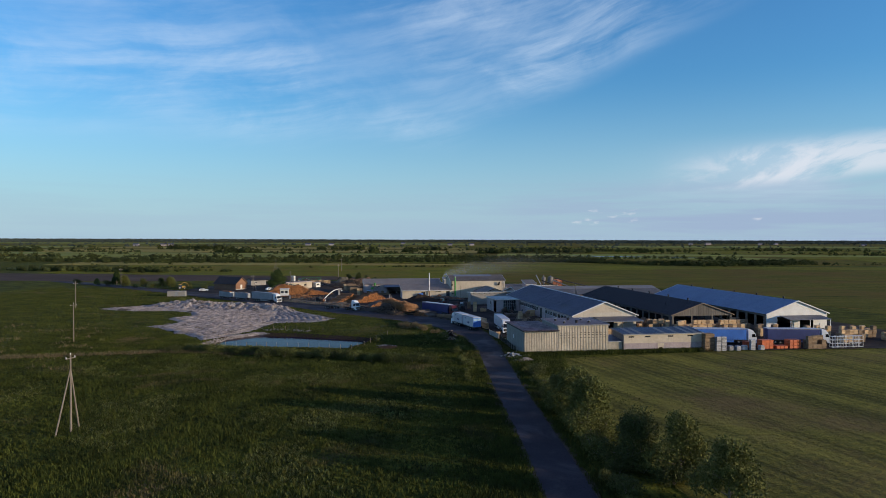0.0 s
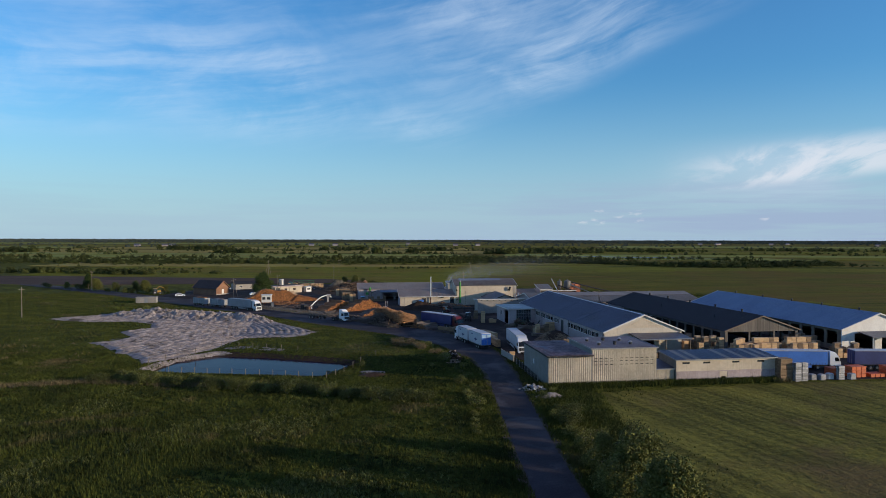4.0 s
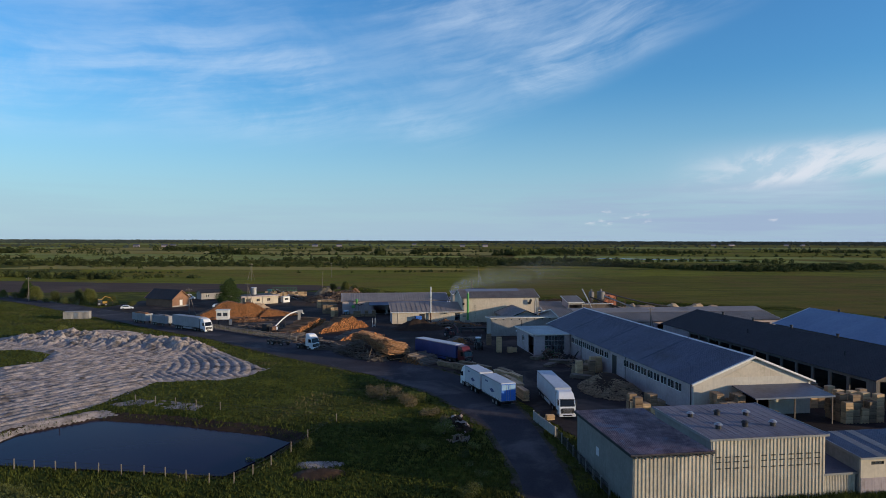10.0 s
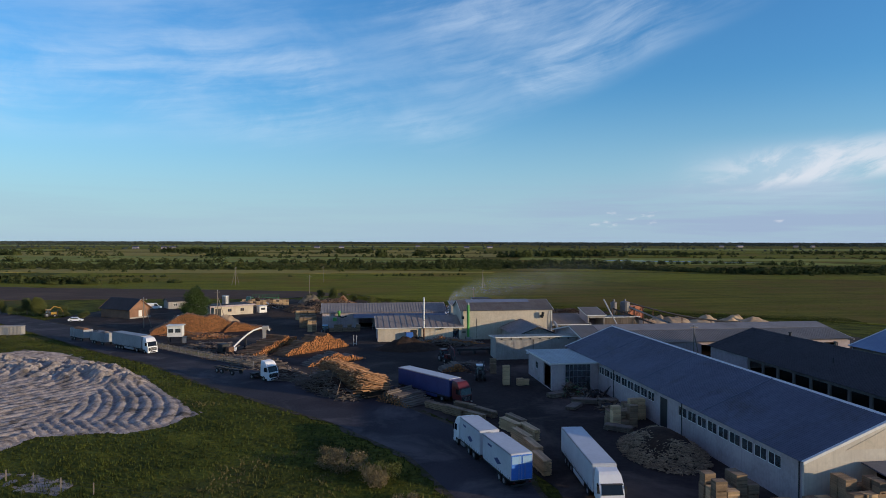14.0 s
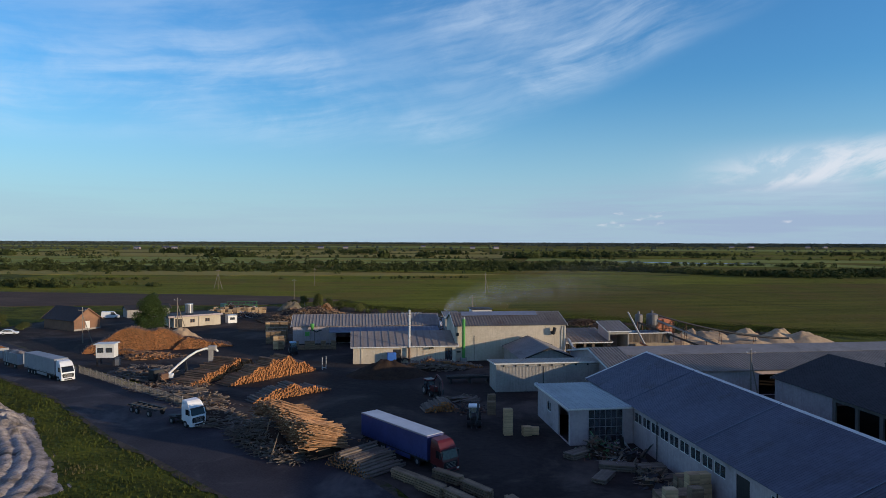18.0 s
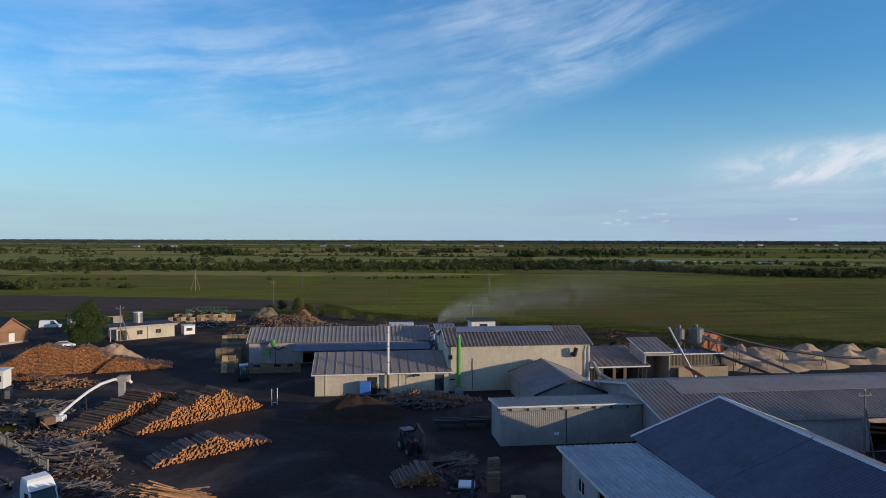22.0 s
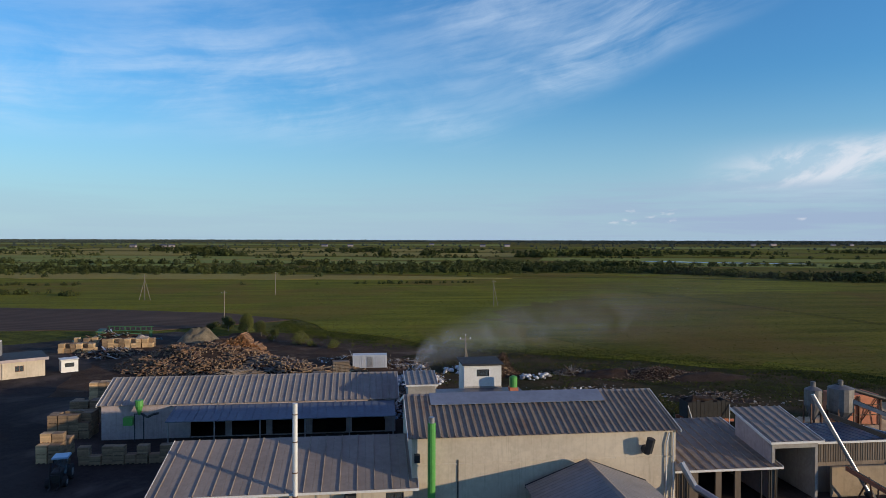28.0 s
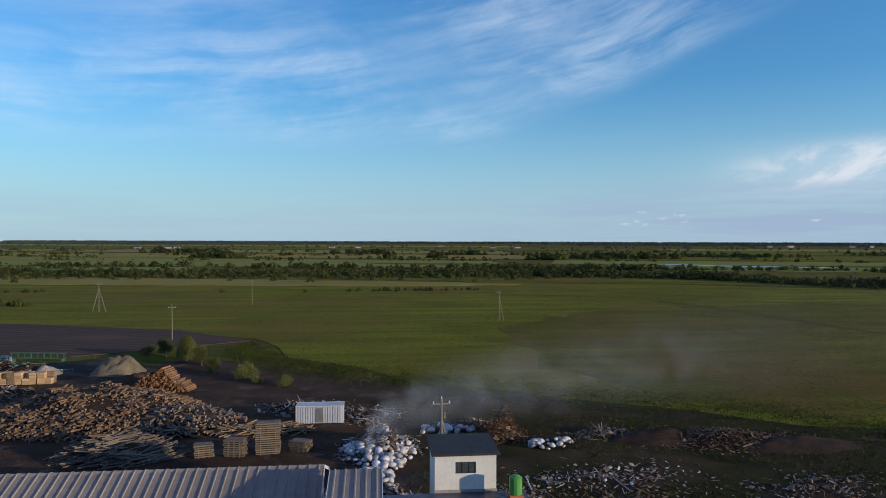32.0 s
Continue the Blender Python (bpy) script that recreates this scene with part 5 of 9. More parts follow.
def smoke_plume(u, v, z):
    """Wavy veils that drift away from the flue and widen."""
    ob = thing("smoke_plume", "thin bluish smoke drifting from a smouldering waste heap", "smoke", u, v)
    for k in range(5):
        nx, ny = 36, 10
        verts, uvs = [], []
        for i in range(nx + 1):
            f = i / nx
            x = -2.0 + (66 + 12 * k) * f ** 1.45
            mid = z + 2.0 + 13.0 * f ** 0.42 + (k - 2) * 1.6 * f
            half = 1.5 + (5.2 + 1.0 * k) * f ** 0.6
            for j in range(ny + 1):
                g = j / ny
                sway = 1.6 * f * math.sin(6 * f + 4 * g + k * 1.9) + (k - 2) * 3.0 * f + 5 * f
                verts.append((x + 1.2 * math.sin(5 * g + k * 2 + 4 * f) * f ** 0.5, sway, mid + (g - 0.5) * 2 * half))
                uvs.append((f, g))
        faces = [(i * (ny + 1) + j, (i + 1) * (ny + 1) + j, (i + 1) * (ny + 1) + j + 1, i * (ny + 1) + j + 1) for i in range(nx) for j in range(ny)]
        data = bpy.data.meshes.new("veil")
        data.from_pydata(verts, [], faces)
        layer = data.uv_layers.new(name="flow")
        for loop in data.loops:
            layer.data[loop.index].uv = uvs[loop.vertex_index]
        data.shade_smooth()
        data.materials.append(SMOKE)
        veil = part("veil", data, None, ob)
        veil.visible_shadow = False


smoke_plume(15.0, 193.0, 1.0)

# white hut at the far edge
hut = thing("tower_hut", "white two-storey hut with a dark flat roof", "hut", 19.3, 179.6)
mono_walls(hut, 5.4, 5.4, 7.7, 7.8, TRIM, south=[(1.8, 3.6, 6.2, 7.2)])
window(hut, "x", 0.03, 1.8, 3.6, 6.2, 7.2, 3, DARK)
part("roof", Shape().box((-0.3, -0.3, 7.82), (5.7, 5.7, 8.02)), ROOF_DARK, hut)
part("lower_band", Shape().box((-0.05, -0.06, 0), (5.45, -0.004, 4.8)), CONCRETE, hut)
lean = thing("tall_lean_to", "tall narrow lean-to with a ribbed roof beside the mill", "shed", 10.8, 172.3)
mono_walls(lean, 3.6, 4.6, 6.9, 7.6, CONCRETE)
mono_roof(lean, 3.6, 4.6, 6.9, 7.6, [ROOF_LIGHT], 0.3, 0.9, 1, 0.1, seed=29)

annexe = thing("flat_store", "low flat-roofed block store in front of the white hut", "shed", 14.6, 173.2)
mono_walls(annexe, 12.4, 6.2, 4.3, 4.35, CONCRETE, south=[(1.2, 3.6, 0.05, 2.4), (6.5, 8.0, 1.2, 2.2)])
part("roof", Shape().box((-0.2, -0.2, 4.38), (12.6, 6.35, 4.56)), ROOF_GREY, annexe)
part("parapet", Shape().box((-0.2, -0.32, 4.3), (12.6, -0.2, 4.75)), CONCRETE, annexe)
green_tank = thing("green_tank", "small green tank on a rusty stand", "tank", 26.0, 177.6, 4.56)
part("drum", Shape().tube((0, 0, 0.5), (0, 0, 1.9), 0.55, n=14).tube((0, 0, 1.9), (0, 0, 2.1), 0.55, 0.2, 14), GREEN, green_tank)
part("stand", Shape().box((-0.6, -0.6, 0), (0.6, 0.6, 0.5)), BRICKRED, green_tank)

# office and brown house at the gate
office = thing("office_building", "low white office with a dark flat roof and porch", "office", -66.9, 210.9, turn=31)
gable_walls(office, 14.4, 9.0, 3.0, 3.2, "x", RENDERED, south=[(0.5, 2.6, 0.05, 2.6), (5.0, 6.4, 1.2, 2.3), (9.6, 11.0, 1.2, 2.3)])
for a in (5.0, 9.6):
    window(office, "x", 0.05, a, a + 1.4, 1.2, 2.3, 2, HOUSE_WOOD)
part("door", Shape().box((0.5, 0.06, 0.05), (2.6, 0.12, 2.6)), DARK, office)
part("pilaster", Shape().box((7.6, -0.2, 0), (7.9, -0.01, 3.0)), RENDERED, office)
part("roof", Shape().box((-1.6, -0.6, 3.2), (14.9, 9.4, 3.5)), ROOF_DARK, office)
part("porch_post", Shape().box((-1.4, -0.4, 0), (-1.15, -0.15, 3.2)), PLASTER, office)
part("parapet", Shape().box((-1.65, -0.72, 3.1), (14.95, -0.6, 3.62)), PLASTER, office)
tank = thing("roof_tank", "corrugated water tank on the office roof", "tank", -64.6, 220.5, 3.5)
part("drum", Shape().tube((0, 0, 0), (0, 0, 2.7), 1.2, n=16), STEEL, tank)
part("lid", Shape().tube((0, 0, 2.7), (0, 0, 2.85), 1.25, n=16), TRIM, tank)
for i in range(16):
    a = 6.2832 * i / 16
    part("rib", Shape().box((1.2 * math.cos(a) - 0.05, 1.2 * math.sin(a) - 0.05, 0.05), (1.2 * math.cos(a) + 0.05, 1.2 * math.sin(a) + 0.05, 2.6)), STEEL, tank)
kiosk = thing("gate_kiosk", "small white kiosk with a dark window", "kiosk", -52.6, 220.4, turn=31)
gable_walls(kiosk, 2.9, 2.6, 2.3, 2.4, "x", TRIM, south=[(0.6, 2.2, 1.0, 1.8)], thick=0.1)
window(kiosk, "x", 0.02, 0.6, 2.2, 1.0, 1.8, 3, DARK)
part("roof", Shape().box((-0.15, -0.15, 2.4), (3.05, 2.75, 2.52)), TRIM, kiosk)
house = thing("brown_house", "brown wooden house with a dark pitched roof", "house", -93.15, 206.1, turn=53.5)
gable_walls(house, 8.0, 15.0, 3.3, 6.4, "y", {"s": HOUSE_WOOD, "n": HOUSE_WOOD, "w": HOUSE_WOOD, "e": HOUSE_WOOD}, south=[(3.4, 4.8, 0.3, 2.6)])
gable_roof(house, 8.0, 15.0, 3.3, 6.4, [ROOF_DARK], "y", 0.6, 1.1, 2, 0.04, cap=ROOF_DARK, verge=HOUSE_WOOD, seed=31)
part("door", Shape().box((3.4, 0.05, 0.3), (4.8, 0.1, 2.6)), TRIM, house)
part("plinth", Shape().box((-0.05, -0.06, 0), (8.05, -0.005, 0.5)), CONCRETE, house)

# low grey store behind the house
back_store = thing("grey_store", "low grey store with a dark roof behind the tree", "shed", -89.0, 238.5, turn=31)
gable_walls(back_store, 14.0, 6.0, 2.8, 4.0, "x", CONCRETE, south=[(2.0, 3.4, 1.0, 2.0), (9.0, 11.4, 0.05, 2.4)])
gable_roof(back_store, 14.0, 6.0, 2.8, 4.0, [ROOF_DARK], "x", 0.4, 1.1, 2, 0.04, cap=ROOF_DARK, verge=WOOD, seed=41)
window(back_store, "x", 0.05, 2.0, 3.4, 1.0, 2.0, 2)

# front corrugated sheds
shed = thing("corrugated_shed", "tall silver corrugated metal shed with roof cowls", "shed", 8.3, 0.0)
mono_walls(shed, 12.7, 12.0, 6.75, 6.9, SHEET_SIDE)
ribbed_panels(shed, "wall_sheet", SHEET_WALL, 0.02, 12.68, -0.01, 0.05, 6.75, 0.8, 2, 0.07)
mono_roof(shed, 12.7, 12.0, 6.75, 6.9, [ROOF_SHED], 0.25, 1.05, 1, 0.02, seed=33, trim=STEEL, rib_w=0.04)
for i in range(12):
    if i not in (4,):
        for z in (3.7, 4.35, 4.85):
            part("vent_slot", Shape().box((0.5 + i * 1.0, -0.125, z), (1.05 + i * 1.0, -0.04, z + 0.09)), DARK, shed)
for x, y in ((2.6, 3.0), (5.9, 3.4), (9.0, 3.2), (2.0, 7.6), (5.4, 7.9), (8.6, 7.4)):
    cowl = part("roof_cowl", Shape().tube((x, y, 6.8), (x, y, 7.3), 0.3, n=10), DARK, shed)
    part("hat", Shape().tube((x, y, 7.3), (x, y, 7.52), 0.45, 0.2, 12), DARK if x * 7 % 2 > 1 else STEEL, cowl)
side_shed = thing("side_shed", "lower corrugated shed with a patched maroon roof", "shed", 0.0, 0.0)
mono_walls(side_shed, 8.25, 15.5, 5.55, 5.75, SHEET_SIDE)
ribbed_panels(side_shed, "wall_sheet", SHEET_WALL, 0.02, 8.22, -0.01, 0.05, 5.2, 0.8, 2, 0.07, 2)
mono_roof(side_shed, 8.25, 15.5, 5.55, 5.75, [ROOF_MAROON], 0.3, 0.9, 4, 0.09, seed=35, trim=DARK, rib_w=0.06)
for i in range(12):
    part("rafter_end", Shape().box((0.1 + i * 0.72, -0.75 - 0.12 * (i * 7 % 4), 5.36), (0.19 + i * 0.72, -0.36, 5.48)), WOOD, side_shed)
part("notice", Shape().box((-0.06, 8.6, 2.6), (-0.01, 9.3, 3.5)), WHITE, side_shed)
for i in range(6):
    part("rafter_end", Shape().box((0.5 + i * 1.4, -0.3, 5.25), (0.62 + i * 1.4, 0.1, 5.4)), WOOD, side_shed)
link_shed = thing("link_shed", "small lean-to linking two metal sheds", "shed", 21.1, 0.2)
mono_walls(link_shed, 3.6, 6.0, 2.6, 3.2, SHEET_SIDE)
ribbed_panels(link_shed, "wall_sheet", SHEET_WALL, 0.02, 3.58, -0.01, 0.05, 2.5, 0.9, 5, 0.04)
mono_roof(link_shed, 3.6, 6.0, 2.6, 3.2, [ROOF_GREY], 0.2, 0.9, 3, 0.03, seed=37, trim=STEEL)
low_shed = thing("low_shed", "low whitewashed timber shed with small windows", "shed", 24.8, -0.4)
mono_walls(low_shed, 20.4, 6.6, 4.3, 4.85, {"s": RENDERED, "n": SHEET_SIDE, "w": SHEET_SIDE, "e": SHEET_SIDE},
           south=[(a, a + 1.5, 3.45, 3.8) for a in (1.2, 5.4, 11.4, 16.6)] + [(9.2, 10.1, 0.5, 0.95)])
for a in (1.2, 5.4, 11.4, 16.6):
    window(low_shed, "x", 0.05, a, a + 1.5, 3.45, 3.8, 3, DARK)
part("wall_rail", Shape().box((0, -0.08, 1.95), (20.4, -0.003, 2.1)), PLASTER, low_shed)
data = Shape().box((0, -0.035, 0), (0.38, -0.004, 1.85)).mesh("wall_board", PLASTER)
for i in range(51):
    if not 22 <= i <= 25:
        part("wall_board", data, None, low_shed, at=Matrix.Translation((0.02 + i * 0.4, 0, 0.08)))
mono_roof(low_shed, 20.4, 6.6, 4.3, 4.85, [ROOF_GREY, ROOF_GREY, ROOF_LIGHT], 0.3, 1.05, 4, 0.03, seed=39, trim=STEEL, rib_w=0.04)


# ---- vehicles ----
def wheel(parent, x, y, r=0.5, w=0.3):
    s = 1 if y > 0 else -1
    tyre = part("wheel", Shape().tube((x, y - s * w, r), (x, y, r), r, n=16), BLACK, parent)
    part("rim", Shape().tube((x, y - s * 0.05, r), (x, y + s * 0.015, r), r * 0.55, r * 0.5, 12), STEEL, tyre)


def cab_parts(ob, paint, low=False):
    """A forward-control lorry cab; its front stands at x = 0 and it looks along +x."""
    body = [(-0.02, 0.45), (0.0, 1.55), (-0.06, 1.75), (-0.42, 2.75), (-0.62, 2.92), (-2.2, 2.95), (-2.2, 1.0), (-1.75, 0.95), (-1.55, 0.6), (-0.5, 0.55)]
    s = Shape()
    s.loft([[(x, y, z) for x, z in body] for y in (-1.22,)] + [[(x, y, z) for x, z in body] for y in (1.22,)])
    part("cab", s, paint, ob)
    roof = Shape().loft([[(-0.55, -1.2, 2.93), (-2.2, -1.2, 2.93), (-2.2, 1.2, 2.93), (-0.55, 1.2, 2.93)],
                         [(-0.95, -1.12, 3.5), (-2.2, -1.14, 3.55), (-2.2, 1.14, 3.55), (-0.95, 1.12, 3.5)], [(-1.25, -1.0, 3.72), (-2.2, -1.05, 3.85), (-2.2, 1.05, 3.85), (-1.25, 1.0, 3.72)]])
    part("roof_fairing", roof, paint, ob)
    part("windscreen", Shape().loft([[(-0.035, -1.1, 1.78), (-0.035, 1.1, 1.78), (-0.395, 1.02, 2.72), (-0.395, -1.02, 2.72)], [(-0.015, -1.1, 1.80), (-0.015, 1.1, 1.80), (-0.375, 1.02, 2.74), (-0.375, -1.02, 2.74)]]), SCREEN, ob)
    part("sun_visor", Shape().box((-0.5, -1.1, 2.74), (-0.2, 1.1, 2.80)), DARK, ob)
    for y in (-1.235, 1.215):
        part("side_window", Shape().prism([(-0.3, 1.85), (-1.25, 1.85), (-1.25, 2.65), (-0.55, 2.65)], "y", y, y + 0.02), SCREEN, ob)
    part("grille", Shape().loft([[(0.0, -0.95, 0.75), (0.0, 0.95, 0.75), (0.0, 1.05, 1.25), (0.0, 0.9, 1.52), (0.0, -0.9, 1.52), (0.0, -1.05, 1.25)], [(0.035, -0.93, 0.77), (0.035, 0.93, 0.77), (0.035, 1.03, 1.25), (0.035, 0.88, 1.5), (0.035, -0.88, 1.5), (0.035, -1.03, 1.25)]]), BLACK, ob)
    for i in range(4):
        part("grille_bar", Shape().box((0.03, -0.7, 0.86 + i * 0.16), (0.06, 0.7, 0.9 + i * 0.16)), STEEL, ob)
    part("bumper", Shape().soft((-0.5, -1.24, 0.3), (0.08, 1.24, 0.72), 0.06), paint, ob)
    part("lower_grille", Shape().box((0.075, -0.7, 0.36), (0.09, 0.7, 0.6)), BLACK, ob)
    for y in (-1.0, 1.0):
        part("headlight", Shape().box((0.06, y - 0.18, 0.5), (0.1, y + 0.18, 0.68)), TRIM, ob)
    for y in (-1.45, 1.3):
        part("mirror", Shape().box((-0.35, y, 1.9), (-0.2, y + 0.15, 2.6)), DARK, ob)
    part("chassis", Shape().box((-6.2, -0.45, 0.7), (-0.4, 0.45, 0.98)), DARK, ob)
    for y in (-1.23, 1.23):
        wheel(ob, -1.35, y)
    part("fuel_tank", Shape().soft((-3.9, 0.6, 0.45), (-2.5, 1.2, 1.0), 0.1), STEEL, ob)
    part("mudguard", Shape().box((-5.4, -1.22, 1.05), (-3.9, -0.7, 1.12)).box((-5.4, 0.7, 1.05), (-3.9, 1.22, 1.12)), BLACK, ob)


def trailer_parts(ob, x0, length, side, top, door=None, high=4.0, axles=3, logo=None):
    """A box trailer from x0 back: sides, roof, doors, skirts, wheels."""
    x1 = x0 - length
    box = part("trailer_body", Shape().soft((x1, -1.28, 1.15), (x0, 1.28, high - 0.06), 0.05), side, ob)
    part("trailer_roof", Shape().box((x1 + 0.06, -1.22, high - 0.058), (x0 - 0.06, 1.22, high)), top, ob)
    part("floor_frame", Shape().box((x1, -1.26, 1.0), (x0, 1.26, 1.15)), DARK, ob)
    for y in (-1.295, 1.275):
        part("edge_rail", Shape().box((x1, y, high - 0.16), (x0, y + 0.02, high - 0.04)), STEEL, box)
        for i in range(int(length / 0.6)):
            part("strap", Shape().box((x1 + 0.3 + i * 0.6, y, 1.1), (x1 + 0.34 + i * 0.6, y + 0.02, 1.45)), DARK, box)
    for y in (-0.02, ):
        for s in (-1, 1):
            leaf = part("rear_door", Shape().box((x1 - 0.04, min(0.02 * s, 1.22 * s), 1.2), (x1 - 0.002, max(0.02 * s, 1.22 * s), high - 0.15)), door or side, ob)
            part("lock_bar", Shape().tube((x1 - 0.06, 0.35 * s, 1.2), (x1 - 0.06, 0.35 * s, high - 0.2), 0.025), STEEL, leaf)
    part("rear_bumper", Shape().box((x1, -1.2, 0.5), (x1 + 0.1, 1.2, 0.68)), DARK, ob)
    for y in (-1.05, 0.8):
        part("tail_light", Shape().box((x1 - 0.03, y, 0.82), (x1, y + 0.25, 0.96)), RED, ob)
    for i in range(axles):
        for y in (-1.23, 1.23):
            wheel(ob, x1 + 2.0 + i * 1.31, y, 0.5)
    if length > 9:
        for y in (-1.27, 1.24):
            part("side_skirt", Shape().box((x1 + 5.6, y, 0.5), (x0 - 3.2, y + 0.03, 1.0)), side, ob)
        part("landing_leg", Shape().box((x0 - 2.7, -0.8, 0.05), (x0 - 2.55, -0.65, 1.0)).box((x0 - 2.7, 0.65, 0.05), (x0 - 2.55, 0.8, 1.0)), DARK, ob)
    for y, s in (((-1.3), -1), ((1.281), 1)):
        if logo:
            part("emblem", Shape().prism([(x0 - length * 0.42, 2.2), (x0 - length * 0.55, 2.55), (x0 - length * 0.68, 2.15), (x0 - length * 0.55, 1.8)], "y", y, y + 0.02), logo, box)
            part("lettering", Shape().box((x0 - length * 0.2, y, 3.15), (x0 - length * 0.34, y + 0.02, 3.4)), logo, box)


def articulated(label, u, v, heading, paint, side, top, length=13.4, door=None):
    ob = thing("articulated_lorry", label, "lorry", u, v, turn=heading, group="parked lorries")
    cab_parts(ob, paint)
    for y in (-1.23, 1.23):
        wheel(ob, -4.7, y)
    trailer_parts(ob, -2.75, length, side, top, door)
    return ob


articulated("white articulated lorry with a plain white box trailer", 4.95, 33.1, -95, WHITE, TARP_W, TARP_W)
articulated("dark red lorry with a blue curtain trailer beside logs", -1.7, 76.6, -57, RED, TARP_B, TARP_W, 13.7)
articulated("white lorry with a grey tarpaulin trailer on the road", -65.9, 134.3, -44, WHITE, TARP_G, TARP_G, 13.2)
articulated("white lorry with a blue trailer behind pallets", 64.6, 6.6, -11, WHITE, BLUE, TARP_W, 13.4)
articulated("white lorry with a dark blue trailer beside orange crates", 83.6, 3.6, -11, WHITE, TARP_B, TARP_W, 13.4)

drawbar = thing("drawbar_lorry", "white and blue drawbar lorry with two box bodies", "lorry", -5.6, 58.3, turn=100.3, group="parked lorries")
cab_parts(drawbar, WHITE)
for y in (-1.23, 1.23):
    wheel(drawbar, -5.6, y)
trailer_parts(drawbar, -2.5, 6.9, TARP_W, TARP_W, axles=1, logo=TARP_B)
trailer_parts(drawbar, -10.4, 8.0, TARP_W, TARP_W, BLUE, axles=2, logo=TARP_B)
part("drawbar", Shape().box((-10.8, -0.12, 0.75), (-9.3, 0.12, 0.95)), DARK, drawbar)
part("door_panel", Shape().box((-18.47, -1.15, 2.9), (-18.455, -0.1, 3.7)).box((-18.47, 0.1, 2.9), (-18.455, 1.15, 3.7)), PALE_BLUE, drawbar)

unit = thing("tractor_unit", "white lorry tractor unit without its trailer", "lorry", -34.6, 99.7, turn=-42, group="parked lorries")
cab_parts(unit, WHITE)
for y in (-1.23, 1.23):
    wheel(unit, -4.7, y)
part("fifth_wheel", Shape().tube((-4.6, 0, 0.98), (-4.6, 0, 1.18), 0.5, n=12), DARK, unit)
skeletal = thing("skeletal_trailer", "empty dark skeletal trailer on the roadside", "trailer", -41.6, 106.3, turn=-42)
part("beam", Shape().box((-7.2, -0.9, 0.95), (0, -0.65, 1.2)).box((-7.2, 0.65, 0.95), (0, 0.9, 1.2)), DARK, skeletal)
for i in range(6):
    part("crossbeam", Shape().box((-7.1 + i * 1.35, -1.2, 1.0), (-6.95 + i * 1.35, 1.2, 1.15)), DARK, skeletal)
for x in (-5.8, -4.4, -1.2):
    for y in (-1.23, 1.23):
        wheel(skeletal, x, y)
for u, v, ln in ((-80.2, 148.6, 7.6), (-88.0, 156.2, 7.6)):
    box_t = thing("tipper_trailer", "grey steel-sided tipping trailer on the road", "trailer", u, v, turn=-45, group="grey trailers")
    part("body", Shape().box((-ln, -1.25, 1.0), (0, -1.17, 3.1)).box((-ln, 1.17, 1.0), (0, 1.25, 3.1)).box((-ln, -1.17, 1.0), (-ln + 0.08, 1.17, 3.1)).box((-0.08, -1.17, 1.0), (0, 1.17, 3.1)).box((-ln, -1.2, 0.9), (0, 1.2, 1.05)), TARP_G, box_t)
    for i in range(7):
        part("side_rib", Shape().box((-ln + 0.4 + i * 1.1, -1.32, 1.0), (-ln + 0.5 + i * 1.1, -1.25, 3.1)), STEEL, box_t)
    part("load", Shape().loft([[(-ln + 0.1, -1.15, 2.8), (-0.1, -1.15, 2.8), (-0.1, 1.15, 2.8), (-ln + 0.1, 1.15, 2.8)], [(-ln + 1.5, -0.4, 3.4), (-1.5, -0.4, 3.4), (-1.5, 0.4, 3.4), (-ln + 1.5, 0.4, 3.4)]]), LOG_END if u < -85 else SAND, box_t)
    for x in (-ln + 1.2, -ln + 2.5, -1.3):
        for y in (-1.23, 1.23):
            wheel(box_t, x, y)


def small_car(name, label, u, v, turn, van=False):
    ob = thing(name, label, "van" if van else "car", u, v, turn=turn)
    if van:
        prof = [(0, 0.35), (0.05, 1.0), (-0.9, 1.25), (-1.7, 2.3), (-5.3, 2.4), (-5.5, 0.4)]
        glass = [(-0.95, 1.28), (-1.66, 2.2), (-2.5, 2.2), (-2.5, 1.3)]
    else:
        prof = [(0, 0.35), (0.02, 0.75), (-1.1, 0.95), (-1.8, 1.45), (-3.4, 1.48), (-4.3, 1.0), (-4.4, 0.4)]
        glass = [(-1.2, 0.97), (-1.82, 1.4), (-3.35, 1.42), (-3.9, 1.02)]
    part("body", Shape().prism(prof, "y", -0.88, 0.88), WHITE, ob)
    part("window", Shape().prism(glass, "y", -0.9, 0.9), GLASS, ob)
    for x in (-0.85, prof[-1][0] + 0.9):
        for y in (-0.9, 0.9):
            wheel(ob, x, y, 0.33, 0.2)
    return ob


small_car("white_van", "white panel van parked by the brown house", -91.6, 238.6, 10, True)
small_car("white_car", "white estate car parked on the gravel", -105.9, 201.2, 12)
small_car("white_car", "small white car parked beside the office tree", -73.5, 203.5, 25)


